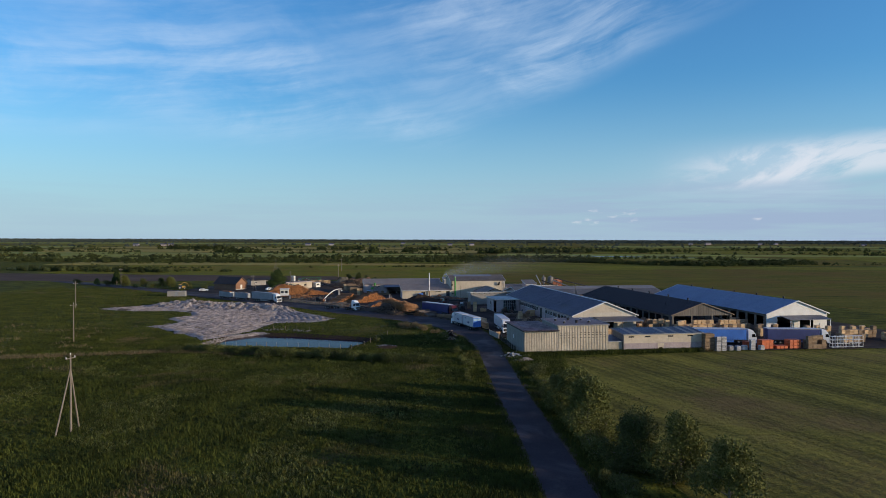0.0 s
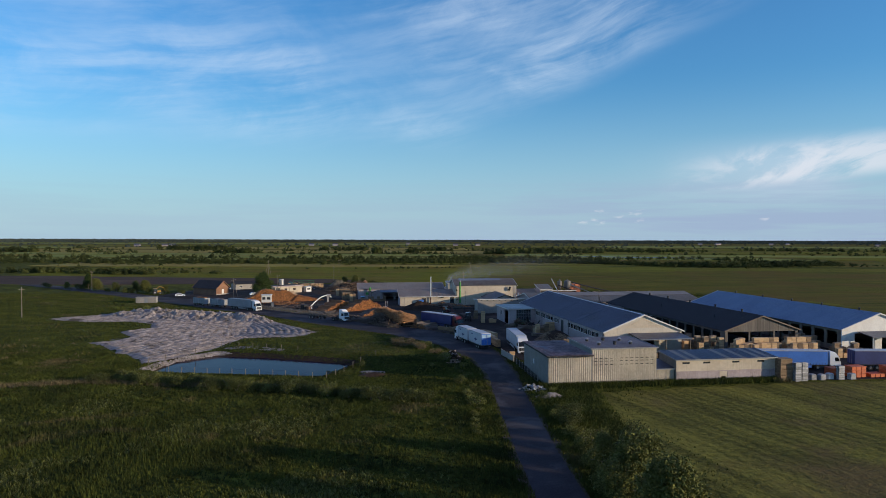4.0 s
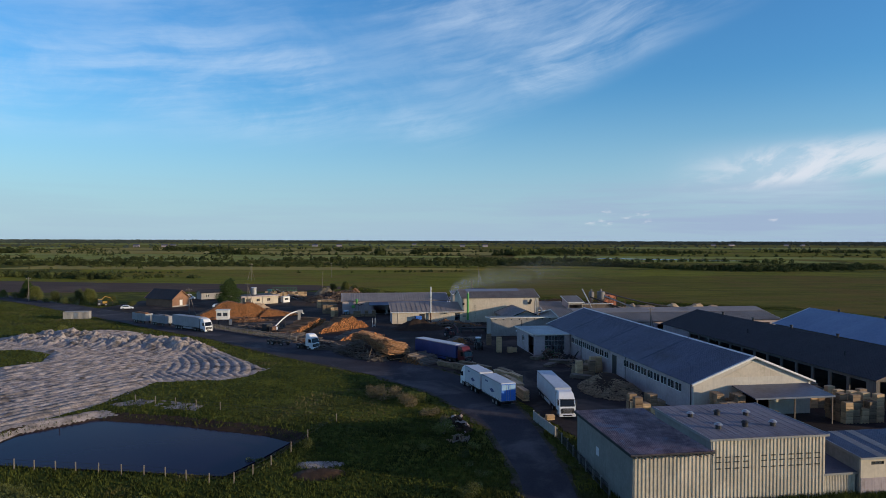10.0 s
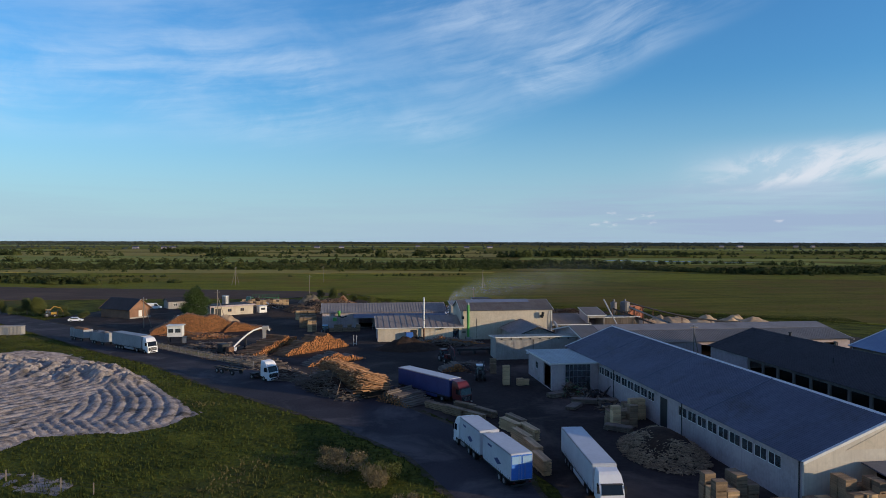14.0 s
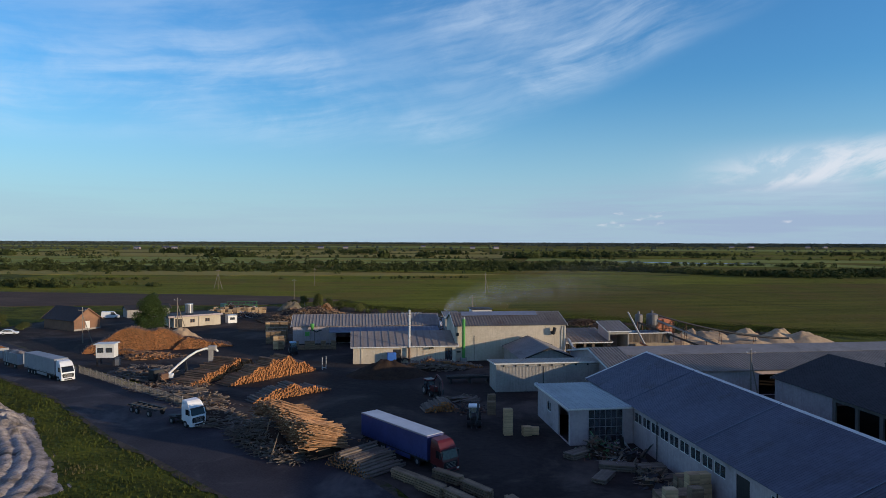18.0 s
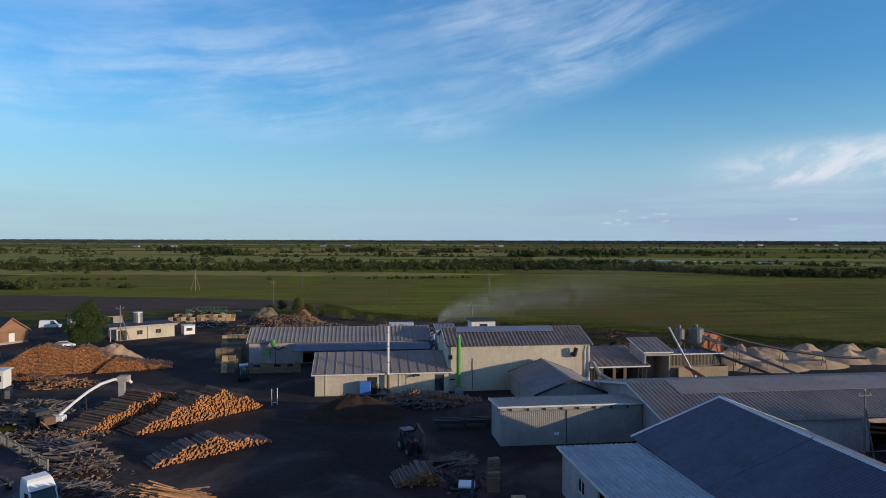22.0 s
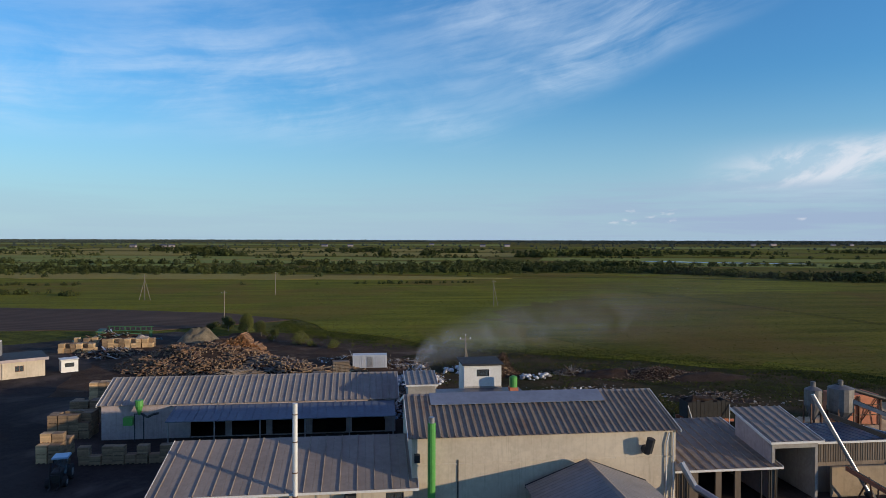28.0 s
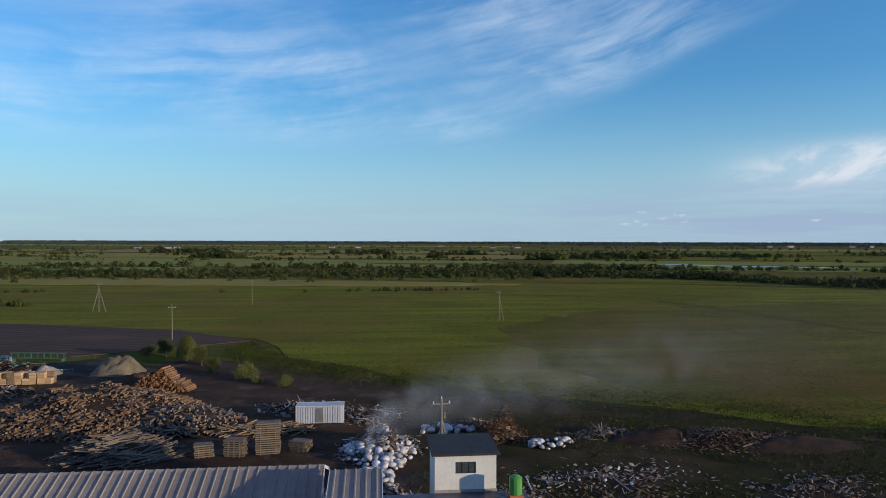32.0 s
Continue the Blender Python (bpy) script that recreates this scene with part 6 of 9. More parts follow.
def farm_tractor(label, u, v, turn, paint, roof=None, arm=False):
    ob = thing("forklift_tractor", label, "tractor", u, v, turn=turn)
    part("bonnet", Shape().soft((0.3, -0.45, 0.9), (2.0, 0.45, 1.75), 0.12), paint, ob)
    part("chassis", Shape().box((-1.2, -0.35, 0.55), (1.9, 0.35, 0.95)), DARK, ob)
    part("cab_frame", Shape().loft([[(-1.3, -0.75, 1.0), (0.35, -0.75, 1.0), (0.35, 0.75, 1.0), (-1.3, 0.75, 1.0)], [(-1.2, -0.65, 2.5), (0.1, -0.65, 2.5), (0.1, 0.65, 2.5), (-1.2, 0.65, 2.5)]]), GLASS, ob)
    part("cab_roof", Shape().soft((-1.4, -0.8, 2.5), (0.3, 0.8, 2.7), 0.06), roof or paint, ob)
    for x, r in ((-0.8, 0.8), (1.5, 0.5)):
        for y in (-1.0, 1.0):
            wheel(ob, x, y, r, 0.4)
    part("mast", Shape().box((2.2, -0.5, 0.2), (2.35, -0.4, 2.6)).box((2.2, 0.4, 0.2), (2.35, 0.5, 2.6)).box((2.2, -0.5, 1.4), (2.35, 0.5, 1.5)), DARK, ob)
    part("fork", Shape().box((2.35, -0.45, 0.25), (3.4, -0.33, 0.32)).box((2.35, 0.33, 0.25), (3.4, 0.45, 0.32)), DARK, ob)
    if arm:
        part("loader_arm", Shape().bent([(-0.4, 0.6, 1.9), (1.2, 0.6, 3.6), (3.2, 0.5, 3.0), (3.8, 0.4, 1.6)], 0.14), paint, ob)
        part("grapple", Shape().tube((3.8, 0.4, 1.6), (4.1, 0.1, 0.7), 0.18, 0.05).tube((3.8, 0.4, 1.6), (3.5, 0.6, 0.7), 0.18, 0.05), DARK, ob)
    return ob


farm_tractor("dark tractor with a pale cab roof before crates", -26.9, 160.6, -80, DARK, PALE_BLUE)
farm_tractor("red loader tractor with a raised grab arm", 0.5, 115.5, -70, RED, arm=True)
farm_tractor("small yellow loader parked beside the gravel", -122.0, 215.6, 20, YELLOW, arm=True)
farm_tractor("small excavator with a white cab among scrap", 4.6, 96.5, -100, DARK, WHITE, arm=True)

# ---- log piles ----
def log_mesh(name, n=8):
    """A log one metre long and one metre thick, lying along x, with bark and cut ends."""
    data = bpy.data.meshes.new(name)
    ring = [(math.cos(6.2832 * i / n) * 0.5, math.sin(6.2832 * i / n) * 0.5) for i in range(n)]
    data.from_pydata([(x, a, b) for x in (0, 1) for a, b in ring], [],
                     [(i, (i + 1) % n, n + (i + 1) % n, n + i)[::-1] for i in range(n)] + [tuple(range(n)), tuple(range(2 * n - 1, n - 1, -1))])
    return data


def many_logs(name, rows, bark, end, parent, own=0, n=7, label=""):
    """Logs from rows of (start, end, radius): the first few as parts of their own, the rest joined."""
    unit = log_mesh("log", 8)
    unit.materials.append(bark), unit.materials.append(end)
    for i in (8, 9):
        unit.polygons[i].material_index = 1
    for p, q, r in rows[:own]:
        d = Vector(q) - Vector(p)
        m = Matrix.Translation(p) @ d.to_track_quat("X", "Z").to_matrix().to_4x4() @ Matrix.Diagonal((d.length, 2 * r, 2 * r, 1))
        part("log", unit, None, parent, at=m)
    rest = rows[own:]
    if not rest:
        return
    verts, faces, index = [], [], []
    for p, q, r in rest:
        p, q = Vector(p), Vector(q)
        ahead = (q - p).normalized()
        side = ahead.cross(Vector((0, 0, 1))).normalized() if abs(ahead.z) < 0.95 else Vector((1, 0, 0))
        up = side.cross(ahead)
        base = len(verts)
        for c in (p, q):
            for i in range(n):
                verts.append(c + (side * math.cos(6.2832 * i / n) + up * math.sin(6.2832 * i / n)) * r)
        faces += [(base + i, base + (i + 1) % n, base + n + (i + 1) % n, base + n + i) for i in range(n)]
        faces += [tuple(base + i for i in range(n))[::-1], tuple(base + n + i for i in range(n))]
        index += [0] * n + [1, 1]
    data = bpy.data.meshes.new("log_rest")
    data.from_pydata([tuple(v) for v in verts], [], faces)
    data.materials.append(bark), data.materials.append(end)
    data.polygons.foreach_set("material_index", index)
    ob = new("log_rest", data)
    ob.parent = parent
    tagged(ob, label, kind="stuff")


def log_stack(label, a, b, length, height, r=0.16, seed=1, own=0, ends=0.6, bark=BARK, jut=0.35, rows_deep=1, step=0.0):
    """A stack whose cut ends face along a line from a to b (site axes); its height rises and falls along it."""
    pick = random.Random(seed)
    ob = thing("log_pile", label, "log pile", a[0], a[1], turn=math.degrees(math.atan2(b[1] - a[1], b[0] - a[0])), group="log piles")
    run = math.hypot(b[0] - a[0], b[1] - a[1])
    rows = []
    for deep in range(rows_deep):
        y0 = deep * step
        k, z = 0, r
        while z < height + 0.6:
            x = r * (k % 2)
            while x < run:
                f = x / run
                top = height * min(1.0, f / ends if f < ends else (1 - f) / (1 - ends)) ** 0.75 * (0.9 + 0.12 * math.sin(x * 1.7 + seed)) + (0.4 * deep)
                if z < top:
                    rr = r * pick.uniform(0.75, 1.12)
                    j = pick.uniform(-jut, jut)
                    tilt = pick.uniform(-0.12, 0.12)
                    rows.append(((x, y0 + j, z), (x + tilt, y0 + j + length * pick.uniform(0.92, 1.05), z + pick.uniform(-0.06, 0.06)), rr))
                x += 2 * r * 1.02
            z += r * 1.75
            k += 1
    pick.shuffle(rows)
    many_logs("log", rows, bark, LOG_END, ob, own)
    return ob


def log_heap(label, u, v, ru, rv, height, count, length=3.0, r=0.14, aim=None, loose=0.5, seed=1, own=0, bark=BARK, end=None, turn=0.0, steep=1.7):
    """A tipped heap: logs lying over a mound at loose angles."""
    pick = random.Random(seed)
    ob = thing("log_heap", label, "log pile", u, v, turn=turn, group="log piles")
    rows = []
    for _ in range(count):
        a, d = pick.uniform(0, 6.2832), math.sqrt(pick.random())
        x, y = ru * d * math.cos(a), rv * d * math.sin(a)
        z = height * max(0.0, 1 - d ** steep) * pick.uniform(0.82, 1.0) * (0.86 + 0.2 * math.sin(x * 0.6 + seed) * math.cos(y * 0.7)) + r
        way = (aim if aim is not None else pick.uniform(0, 6.2832)) + pick.gauss(0, loose)
        ln = length * pick.uniform(0.7, 1.1)
        dx, dy, dz = math.cos(way) * ln / 2, math.sin(way) * ln / 2, pick.gauss(0, 0.14) * ln / 2
        dz = max(-z + r, min(z - r, dz)) if z > r else 0
        rows.append(((x - dx, y - dy, z - dz), (x + dx, y + dy, z + dz), r * pick.uniform(0.7, 1.25)))
    core = [(ru * 0.86 * math.cos(6.2832 * i / 20), rv * 0.86 * math.sin(6.2832 * i / 20)) for i in range(20)]
    part("packed_core", Shape().loft([[(x * k, y * k, z * height) for x, y in core] for k, z in ((1.0, 0.0), (0.86, 0.28), (0.62, 0.58), (0.34, 0.78), (0.1, 0.86))]), EARTH, ob)
    many_logs("log", rows, bark, end or LOG_END, ob, own)
    return ob


log_stack("neat pile of fresh pine logs with bright orange ends", (-35.4, 125.6), (-20.2, 139.6), 4.4, 4.3, 0.14, 3, 220, 0.62)
log_stack("second pile of pine logs with orange ends", (-42.6, 125.6), (-31.0, 143.0), 5.4, 3.6, 0.13, 5, 140, 0.66)
log_stack("low pile of brown pine logs with dull ends", (-29.2, 112.6), (-16.6, 121.4), 3.4, 2.3, 0.14, 7, 80, 0.45, bark=GREY_BARK)


def log_bank(label, a, b, height, r, seed, own=0, setback=0.75, length=3.0, deep=4, shape=lambda f: min(1.0, f / 0.42, (1 - f) / 0.33) ** 0.62 * (0.94 + 0.06 * math.cos(f * 17)), bark=BARK):
    """A rough tipped bank of logs: cut ends in a face that leans back, the tops of further rows behind it."""
    pick = random.Random(seed)
    ob = thing("log_heap", label, "log pile", a[0], a[1], turn=math.degrees(math.atan2(b[1] - a[1], b[0] - a[0])), group="log piles")
    run = math.hypot(b[0] - a[0], b[1] - a[1])
    rows, crest = [], []
    for k in range(deep):
        layer, z = 0, r
        while z < height * 1.25:
            x = r * (layer % 2)
            while x < run:
                swell = 0.93 + 0.06 * math.sin(x * 0.38 + seed) + 0.03 * math.sin(x * 1.1 + k)
                top = height * shape(x / run) * swell * (1 - 0.16 * k * k / deep)
                if z < top and (k == 0 or z > top - 1.0):
                    y = k * length * 0.94 + (setback * z + (0.8 * math.sin(x * 0.45 + seed) + 0.35 * math.sin(x * 1.3 + z)) * z / height if k == 0 else setback * top) + pick.uniform(-0.3, 0.3)
                    way = pick.gauss(0.0, 0.10)
                    ln = length * pick.uniform(0.85, 1.08)
                    rows.append(((x, y, z), (x + way * ln, y + ln, z + pick.gauss(0, 0.07)), r * pick.uniform(0.72, 1.12)))
                x += 2.03 * r
            z += 1.72 * r
            layer += 1
    for i in range(13):
        f = i / 12
        h = max(0.1, height * shape(min(0.985, max(0.015, f))) * 0.86 - 0.4)
        crest.append([(f * run, 0.9, 0), (f * run, 0.9 + setback * h, h), (f * run, setback * h + length * deep * 0.9, h * 0.8), (f * run, length * deep + 2.0, 0)])
    part("packed_core", Shape().loft(crest), EARTH, ob)
    pick.shuffle(rows)
    many_logs("log", rows, bark, LOG_END, ob, own)
    return ob


log_bank("huge tipped bank of orange pine logs", (-75.5, 165.2), (-51.5, 171.5), 5.6, 0.13, 11, 200, 0.8, 2.8, 4)
log_bank("spreading tail of the tipped log bank", (-56.0, 168.6), (-42.5, 173.2), 2.5, 0.12, 13, 90, 0.9, 2.6, 3, lambda f: min(1.0, f / 0.25, (1 - f) / 0.7) ** 0.8)
log_stack("low row of pale logs before the tipped bank", (-72.5, 163.6), (-60.0, 164.2), 2.4, 1.1, 0.13, 15, 60, 0.5, bark=BROWN_BARK)
log_heap("jumbled dark logs around the feeding machine", -53.0, 139.0, 8.5, 5.5, 1.5, 260, 3.6, 0.13, None, 0.8, 17, 40, bark=GREY_BARK, end=BARK, turn=-45)
log_heap("loose slabs and logs beside the road fence", -40.5, 118.5, 9.0, 3.4, 1.3, 200, 4.0, 0.10, 0.4, 0.6, 19, 40, bark=GREY_BARK, end=BROWN_WOOD, turn=-48)
log_heap("small leftover pile of logs near the mound", -58.5, 158.5, 5.0, 3.0, 1.5, 150, 2.6, 0.13, -0.9, 0.7, 23, turn=10)


def pole_pile(label, left, right, heights, seed, count, length, r, own, aims, bark=PEELED, end=FRESH_WOOD, loose=0.09, props=3):
    """Thin poles laid crosswise in a long pile between its two upper edges; the far end comes first."""
    pick = random.Random(seed)
    ob = thing("pole_pile", label, "log pile", left[0][0], left[0][1], group="log piles")
    off = Vector((left[0][0], left[0][1], 0))
    at = lambda line, f: Vector((line[0][0] + (line[1][0] - line[0][0]) * f, line[0][1] + (line[1][1] - line[0][1]) * f, 0)) - off
    rows, core = [], []
    for _ in range(count):
        f = pick.random()
        high = (heights[0] + (heights[1] - heights[0]) * f) * (0.9 + 0.07 * math.sin(f * 11 + seed) + 0.06 * math.sin(f * 29)) * min(1.0, (0.06 + f) / 0.16, (1.05 - f) / 0.12) ** 0.6
        z = high * pick.random() ** 0.28
        way = aims[0] + (aims[1] - aims[0]) * f + pick.gauss(0, loose)
        c = (at(left, f) + at(right, f)) / 2 + Vector((pick.gauss(0, 0.5) - 0.10 * (high - z), pick.gauss(0, 0.25), 0))
        ln = length * pick.uniform(0.85, 1.08)
        d = Vector((math.cos(way), math.sin(way), 0)) * ln / 2
        dip = pick.gauss(-0.8, 0.22) * z / high
        rows.append((tuple(c - d + Vector((0, 0, z + r - dip))), tuple(c + d + Vector((0, 0, z + r + dip))), r * pick.uniform(0.7, 1.35)))
    for i in range(9):
        f = i / 8
        h = (heights[0] + (heights[1] - heights[0]) * f) * (0.55 if i in (0, 8) else 0.80)
        a, b = at(left, f), at(right, f)
        core.append([tuple(a + (b - a) * 0.12), tuple(b - (b - a) * 0.06), tuple(b - (b - a) * 0.08 + Vector((0, 0, h - 0.8))), tuple(a + (b - a) * 0.15 + Vector((0, 0, h + 0.5)))])
    part("packed_core", Shape().loft(core), EARTH, ob)
    rows.sort(key=lambda row: -row[0][2])
    many_logs("log", rows, bark, end, ob, own, 6)
    for i in range(props):
        f = (0.35 + i) / props
        foot = at(left, f) + Vector((-2.6 - 0.5 * (i % 2), -1.2, 0))
        part("prop", Shape().tube(foot, foot + Vector((1.0, 0.8, 3.2 + 0.4 * (i % 3))), 0.07, n=6), BROWN_WOOD, ob)
    return ob


pole_pile("long high pile of thin debarked poles by the road", ((-26.2, 95.6), (-18.4, 82.8)), ((-20.6, 98.6), (-14.0, 84.9)), (4.5, 3.8), 29, 2800, 5.0, 0.065, 240, (radians(20), radians(32)), loose=0.17, props=4)
log_heap("tangled dark poles along the roadside of the pile", -24.4, 90.2, 9.4, 2.4, 3.6, 950, 2.3, 0.06, None, 1.5, 33, 80, bark=GREY_BARK, end=WOOD, turn=-57)
log_heap("low dark tangle of slabs behind the lorry", -33.4, 103.5, 5.6, 3.6, 1.7, 330, 2.8, 0.08, None, 1.4, 35, 40, bark=GREY_BARK, end=WOOD, turn=-50)
log_stack("dark thin logs beside the blue lorry", (-15.9, 82.0), (-10.8, 75.9), 5.6, 2.2, 0.12, 31, 100, 0.3, bark=GREY_BARK, jut=0.5)
log_heap("brown bark mulch heap with logs before the workshop", -6.2, 134.6, 6.6, 4.6, 1.7, 60, 1.8, 0.12, None, 1.0, 37, 10, bark=GREY_BARK, end=BROWN_WOOD)
log_stack("low dark stack of logs by the red loader", (-2.0, 103.5), (4.0, 104.2), 3.6, 1.9, 0.15, 45, 60, 0.5, bark=GREY_BARK)
log_heap("loose grey pipes and slabs by the loader", 4.6, 110.6, 2.8, 1.6, 0.7, 46, 3.4, 0.11, 0.45, 0.25, 49, 46, bark=GREY_BARK, end=BROWN_WOOD)
log_stack("row of dark logs along the mill front", (-3.6, 139.0), (14.5, 138.2), 2.8, 2.1, 0.17, 41, 90, 0.35, bark=GREY_BARK)
log_heap("tumbled dark slabs before the mill logs", 3.0, 137.0, 8.0, 1.6, 1.3, 220, 2.4, 0.10, None, 1.2, 39, 30, bark=GREY_BARK, end=BROWN_WOOD)
log_heap("big heap of weathered logs at the far edge", -28.0, 226.5, 16.5, 12.5, 4.4, 3000, 2.6, 0.135, -1.0, 0.8, 43, 140, bark=BROWN_BARK, end=BROWN_WOOD, turn=-12)
log_heap("smaller heap of cut logs at the far edge", -13.0, 220.0, 8.0, 6.0, 2.6, 520, 3.2, 0.14, -0.9, 0.5, 47, 60, bark=GREY_BARK, end=BROWN_WOOD)
log_stack("bright fresh log stack on the far heap", (-29.0, 243.0), (-18.0, 240.5), 3.0, 4.4, 0.18, 53, 80, 0.5)
log_heap("fan of dark poles at the far edge", -17.0, 206.8, 6.8, 3.4, 2.4, 420, 5.0, 0.085, radians(54), 0.25, 59, 80, bark=GREY_BARK, end=BROWN_WOOD, turn=-15)
log_heap("scattered planks and slabs at the far edge", -1.5, 216.0, 6.5, 3.5, 0.9, 120, 3.6, 0.08, 0.2, 0.7, 61, 20, bark=BROWN_WOOD, end=FRESH_WOOD)

# ---- feeding machine, cabin, fences ----
feeder = thing("log_conveyor", "curved bright steel chute of the log feeder", "log conveyor", -47.6, 133.4)
part("chute", Shape().bent([(0, 0, 1.2), (1.5, 1.3, 2.7), (2.9, 2.6, 3.9), (4.2, 3.7, 4.7), (5.6, 4.7, 5.1), (7.2, 5.7, 5.1), (7.8, 6.0, 4.3)], 0.21, 10), TRIM, feeder)
part("foot_box", Shape().soft((-1.0, -1.0, 0.5), (0.9, 0.4, 1.25), 0.1), WHITE, feeder)
part("column", Shape().box((6.2, 5.0, 0), (7.0, 5.8, 4.8)).box((5.0, 4.4, 0), (8.6, 7.0, 1.8)), CONCRETE, feeder)
part("prop", Shape().tube((2.6, 2.4, 3.1), (3.2, 1.4, 0), 0.1).tube((2.6, 2.4, 3.1), (2.0, 3.6, 0), 0.1), DARK, feeder)
part("motor", Shape().soft((6.0, 4.8, 4.7), (7.6, 6.4, 5.5), 0.1), CONCRETE, feeder)
saw = thing("log_saw", "dark rusty log sorting machine", "machine", -52.6, 133.6, turn=-40)
part("frame", Shape().box((0, 0, 0.4), (9, 0.2, 0.8)).box((0, 1.3, 0.4), (9, 1.5, 0.8)), DARK, saw)
for i in range(10):
    part("leg", Shape().box((0.4 + i * 0.9, 0, 0), (0.5 + i * 0.9, 1.5, 0.45)), DARK, saw)
part("housing", Shape().soft((2.5, -0.3, 0.8), (4.3, 1.8, 2.4), 0.1), DARK, saw)
part("engine", Shape().soft((5.2, -0.2, 0.8), (6.4, 1.4, 1.9), 0.1), RUSTED, saw)
cabin = thing("control_cabin", "white control cabin on dark stilts", "cabin", -66.6, 149.6, -1.3)
part("body", Shape().box((0, 0, 3.0), (3.6, 2.6, 5.8)), TRIM, cabin)
for a, b in ((0.3, 1.5), (2.0, 3.3)):
    win = part("window", Shape().box((a, -0.05, 4.1), (b, -0.005, 5.1)), DARK, cabin)
    part("pane", Shape().box((a + 0.08, -0.07, 4.18), (b - 0.08, -0.052, 5.02)), GLASS, win)
part("roof", Shape().box((-0.3, -0.4, 5.8), (3.9, 2.9, 5.98)), TRIM, cabin)
for x in (0.1, 3.3):
    for y in (0.1, 2.3):
        part("stilt", Shape().box((x, y, 0), (x + 0.2, y + 0.2, 3.0)), DARK, cabin)
part("stair", Shape().box((3.7, 0.2, 0), (4.5, 0.3, 3.0)).box((3.7, 1.1, 0), (4.5, 1.2, 3.0)), STEEL, cabin)


def panel_fence(name, label, a, b, high, mat, step=2.4, gap=0.0, posts=CONCRETE):
    """Posts and panels between two places of the site."""
    run = math.hypot(b[0] - a[0], b[1] - a[1])
    ob = thing(name, label, "fence", a[0], a[1], turn=math.degrees(math.atan2(b[1] - a[1], b[0] - a[0])), kind="")
    n = max(1, round(run / step))
    w = run / n
    panel, slots = Shape(), []
    if gap:
        k = int((w - 0.2) / gap)
        for i in range(k):
            slots.append(0.1 + i * gap)
        panel.box((0.06, -0.06, 0.2), (w - 0.06, -0.022, 0.28))
    else:
        panel.box((0.07, -0.05, 0.03), (w - 0.07, 0.05, high))
        panel.box((0.2, -0.065, 0.2), (w - 0.2, 0.065, high - 0.15))
    pm = panel.mesh("rail" if gap else "panel", mat)
    sm = Shape().box((0, -0.02, 0.12), (0.05, 0.02, high)).mesh("picket", mat)
    qm = Shape().box((-0.07, -0.08, 0), (0.07, 0.08, high + 0.12)).mesh("post", posts)
    for i in range(n + 1):
        part("post", qm, None, ob, at=Matrix.Translation((i * w, 0, 0)))
        if i < n:
            part("rail" if gap else "panel", pm, None, ob, at=Matrix.Translation((i * w, 0, 0)))
            if gap:
                part("rail", pm, None, ob, at=Matrix.Translation((i * w, 0, high - 0.4)))
            for x in slots:
                part("picket", sm, None, ob, at=Matrix.Translation((i * w + x, 0, 0)))
    return ob


panel_fence("picket_fence", "dull grey metal picket fence along the road", (-67.0, 142.0), (-40.0, 112.6), 1.5, SILO, 2.6, 0.24, SILO)
panel_fence("concrete_fence", "weathered concrete panel wall beside the lorries", (-0.3, 33.0), (0.2, 24.5), 1.35, CONCRETE, 2.2)
panel_fence("mesh_fence", "sagging wire mesh fence by the access road", (0.3, 24.2), (-0.9, 3.5), 1.3, DARK, 2.6, 0.30, STEEL)
pond_posts = [(-77.0, 31.5), (-74.9, 37.0), (-70.2, 45), (-65.9, 54.1), (-61.5, 52.0), (-58, 50.4), (-54.6, 49.1), (-51, 47), (-47, 45), (-29.1, 35.6), (-32.8, 28.1), (-34.6, 23),
              (-36.5, 17.9), (-38.2, 15.2), (-39.9, 12.9), (-42.5, 12.9), (-45.2, 14.4), (-47.7, 15.7), (-50.2, 16.6), (-52.8, 17.3), (-55.5, 18.1), (-58.2, 18.9), (-60.6, 19.6), (-63.1, 20.2), (-65.6, 21), (-68.2, 21.8), (-71, 23.4), (-74, 26.4)]
pond_fence = thing("pond_fence", "weathered wooden post fence round the pond", "fence", 0, 0)
pm = Shape().box((-0.05, -0.05, -0.6), (0.05, 0.05, 1.35)).mesh("post", POLE_WOOD)
for n, (u, v) in enumerate(pond_posts):
    part("post", pm, None, pond_fence, at=Matrix.Translation((u, v, 0)) @ Matrix.Rotation(random.uniform(-0.07, 0.07), 4, "X"))
    u2, v2 = pond_posts[(n + 1) % len(pond_posts)]
    part("wire", Shape().tube((u, v, 1.2), (u2, v2, 1.2), 0.012, n=4).tube((u, v, 0.75), (u2, v2, 0.75), 0.012, n=4), DARK, pond_fence)

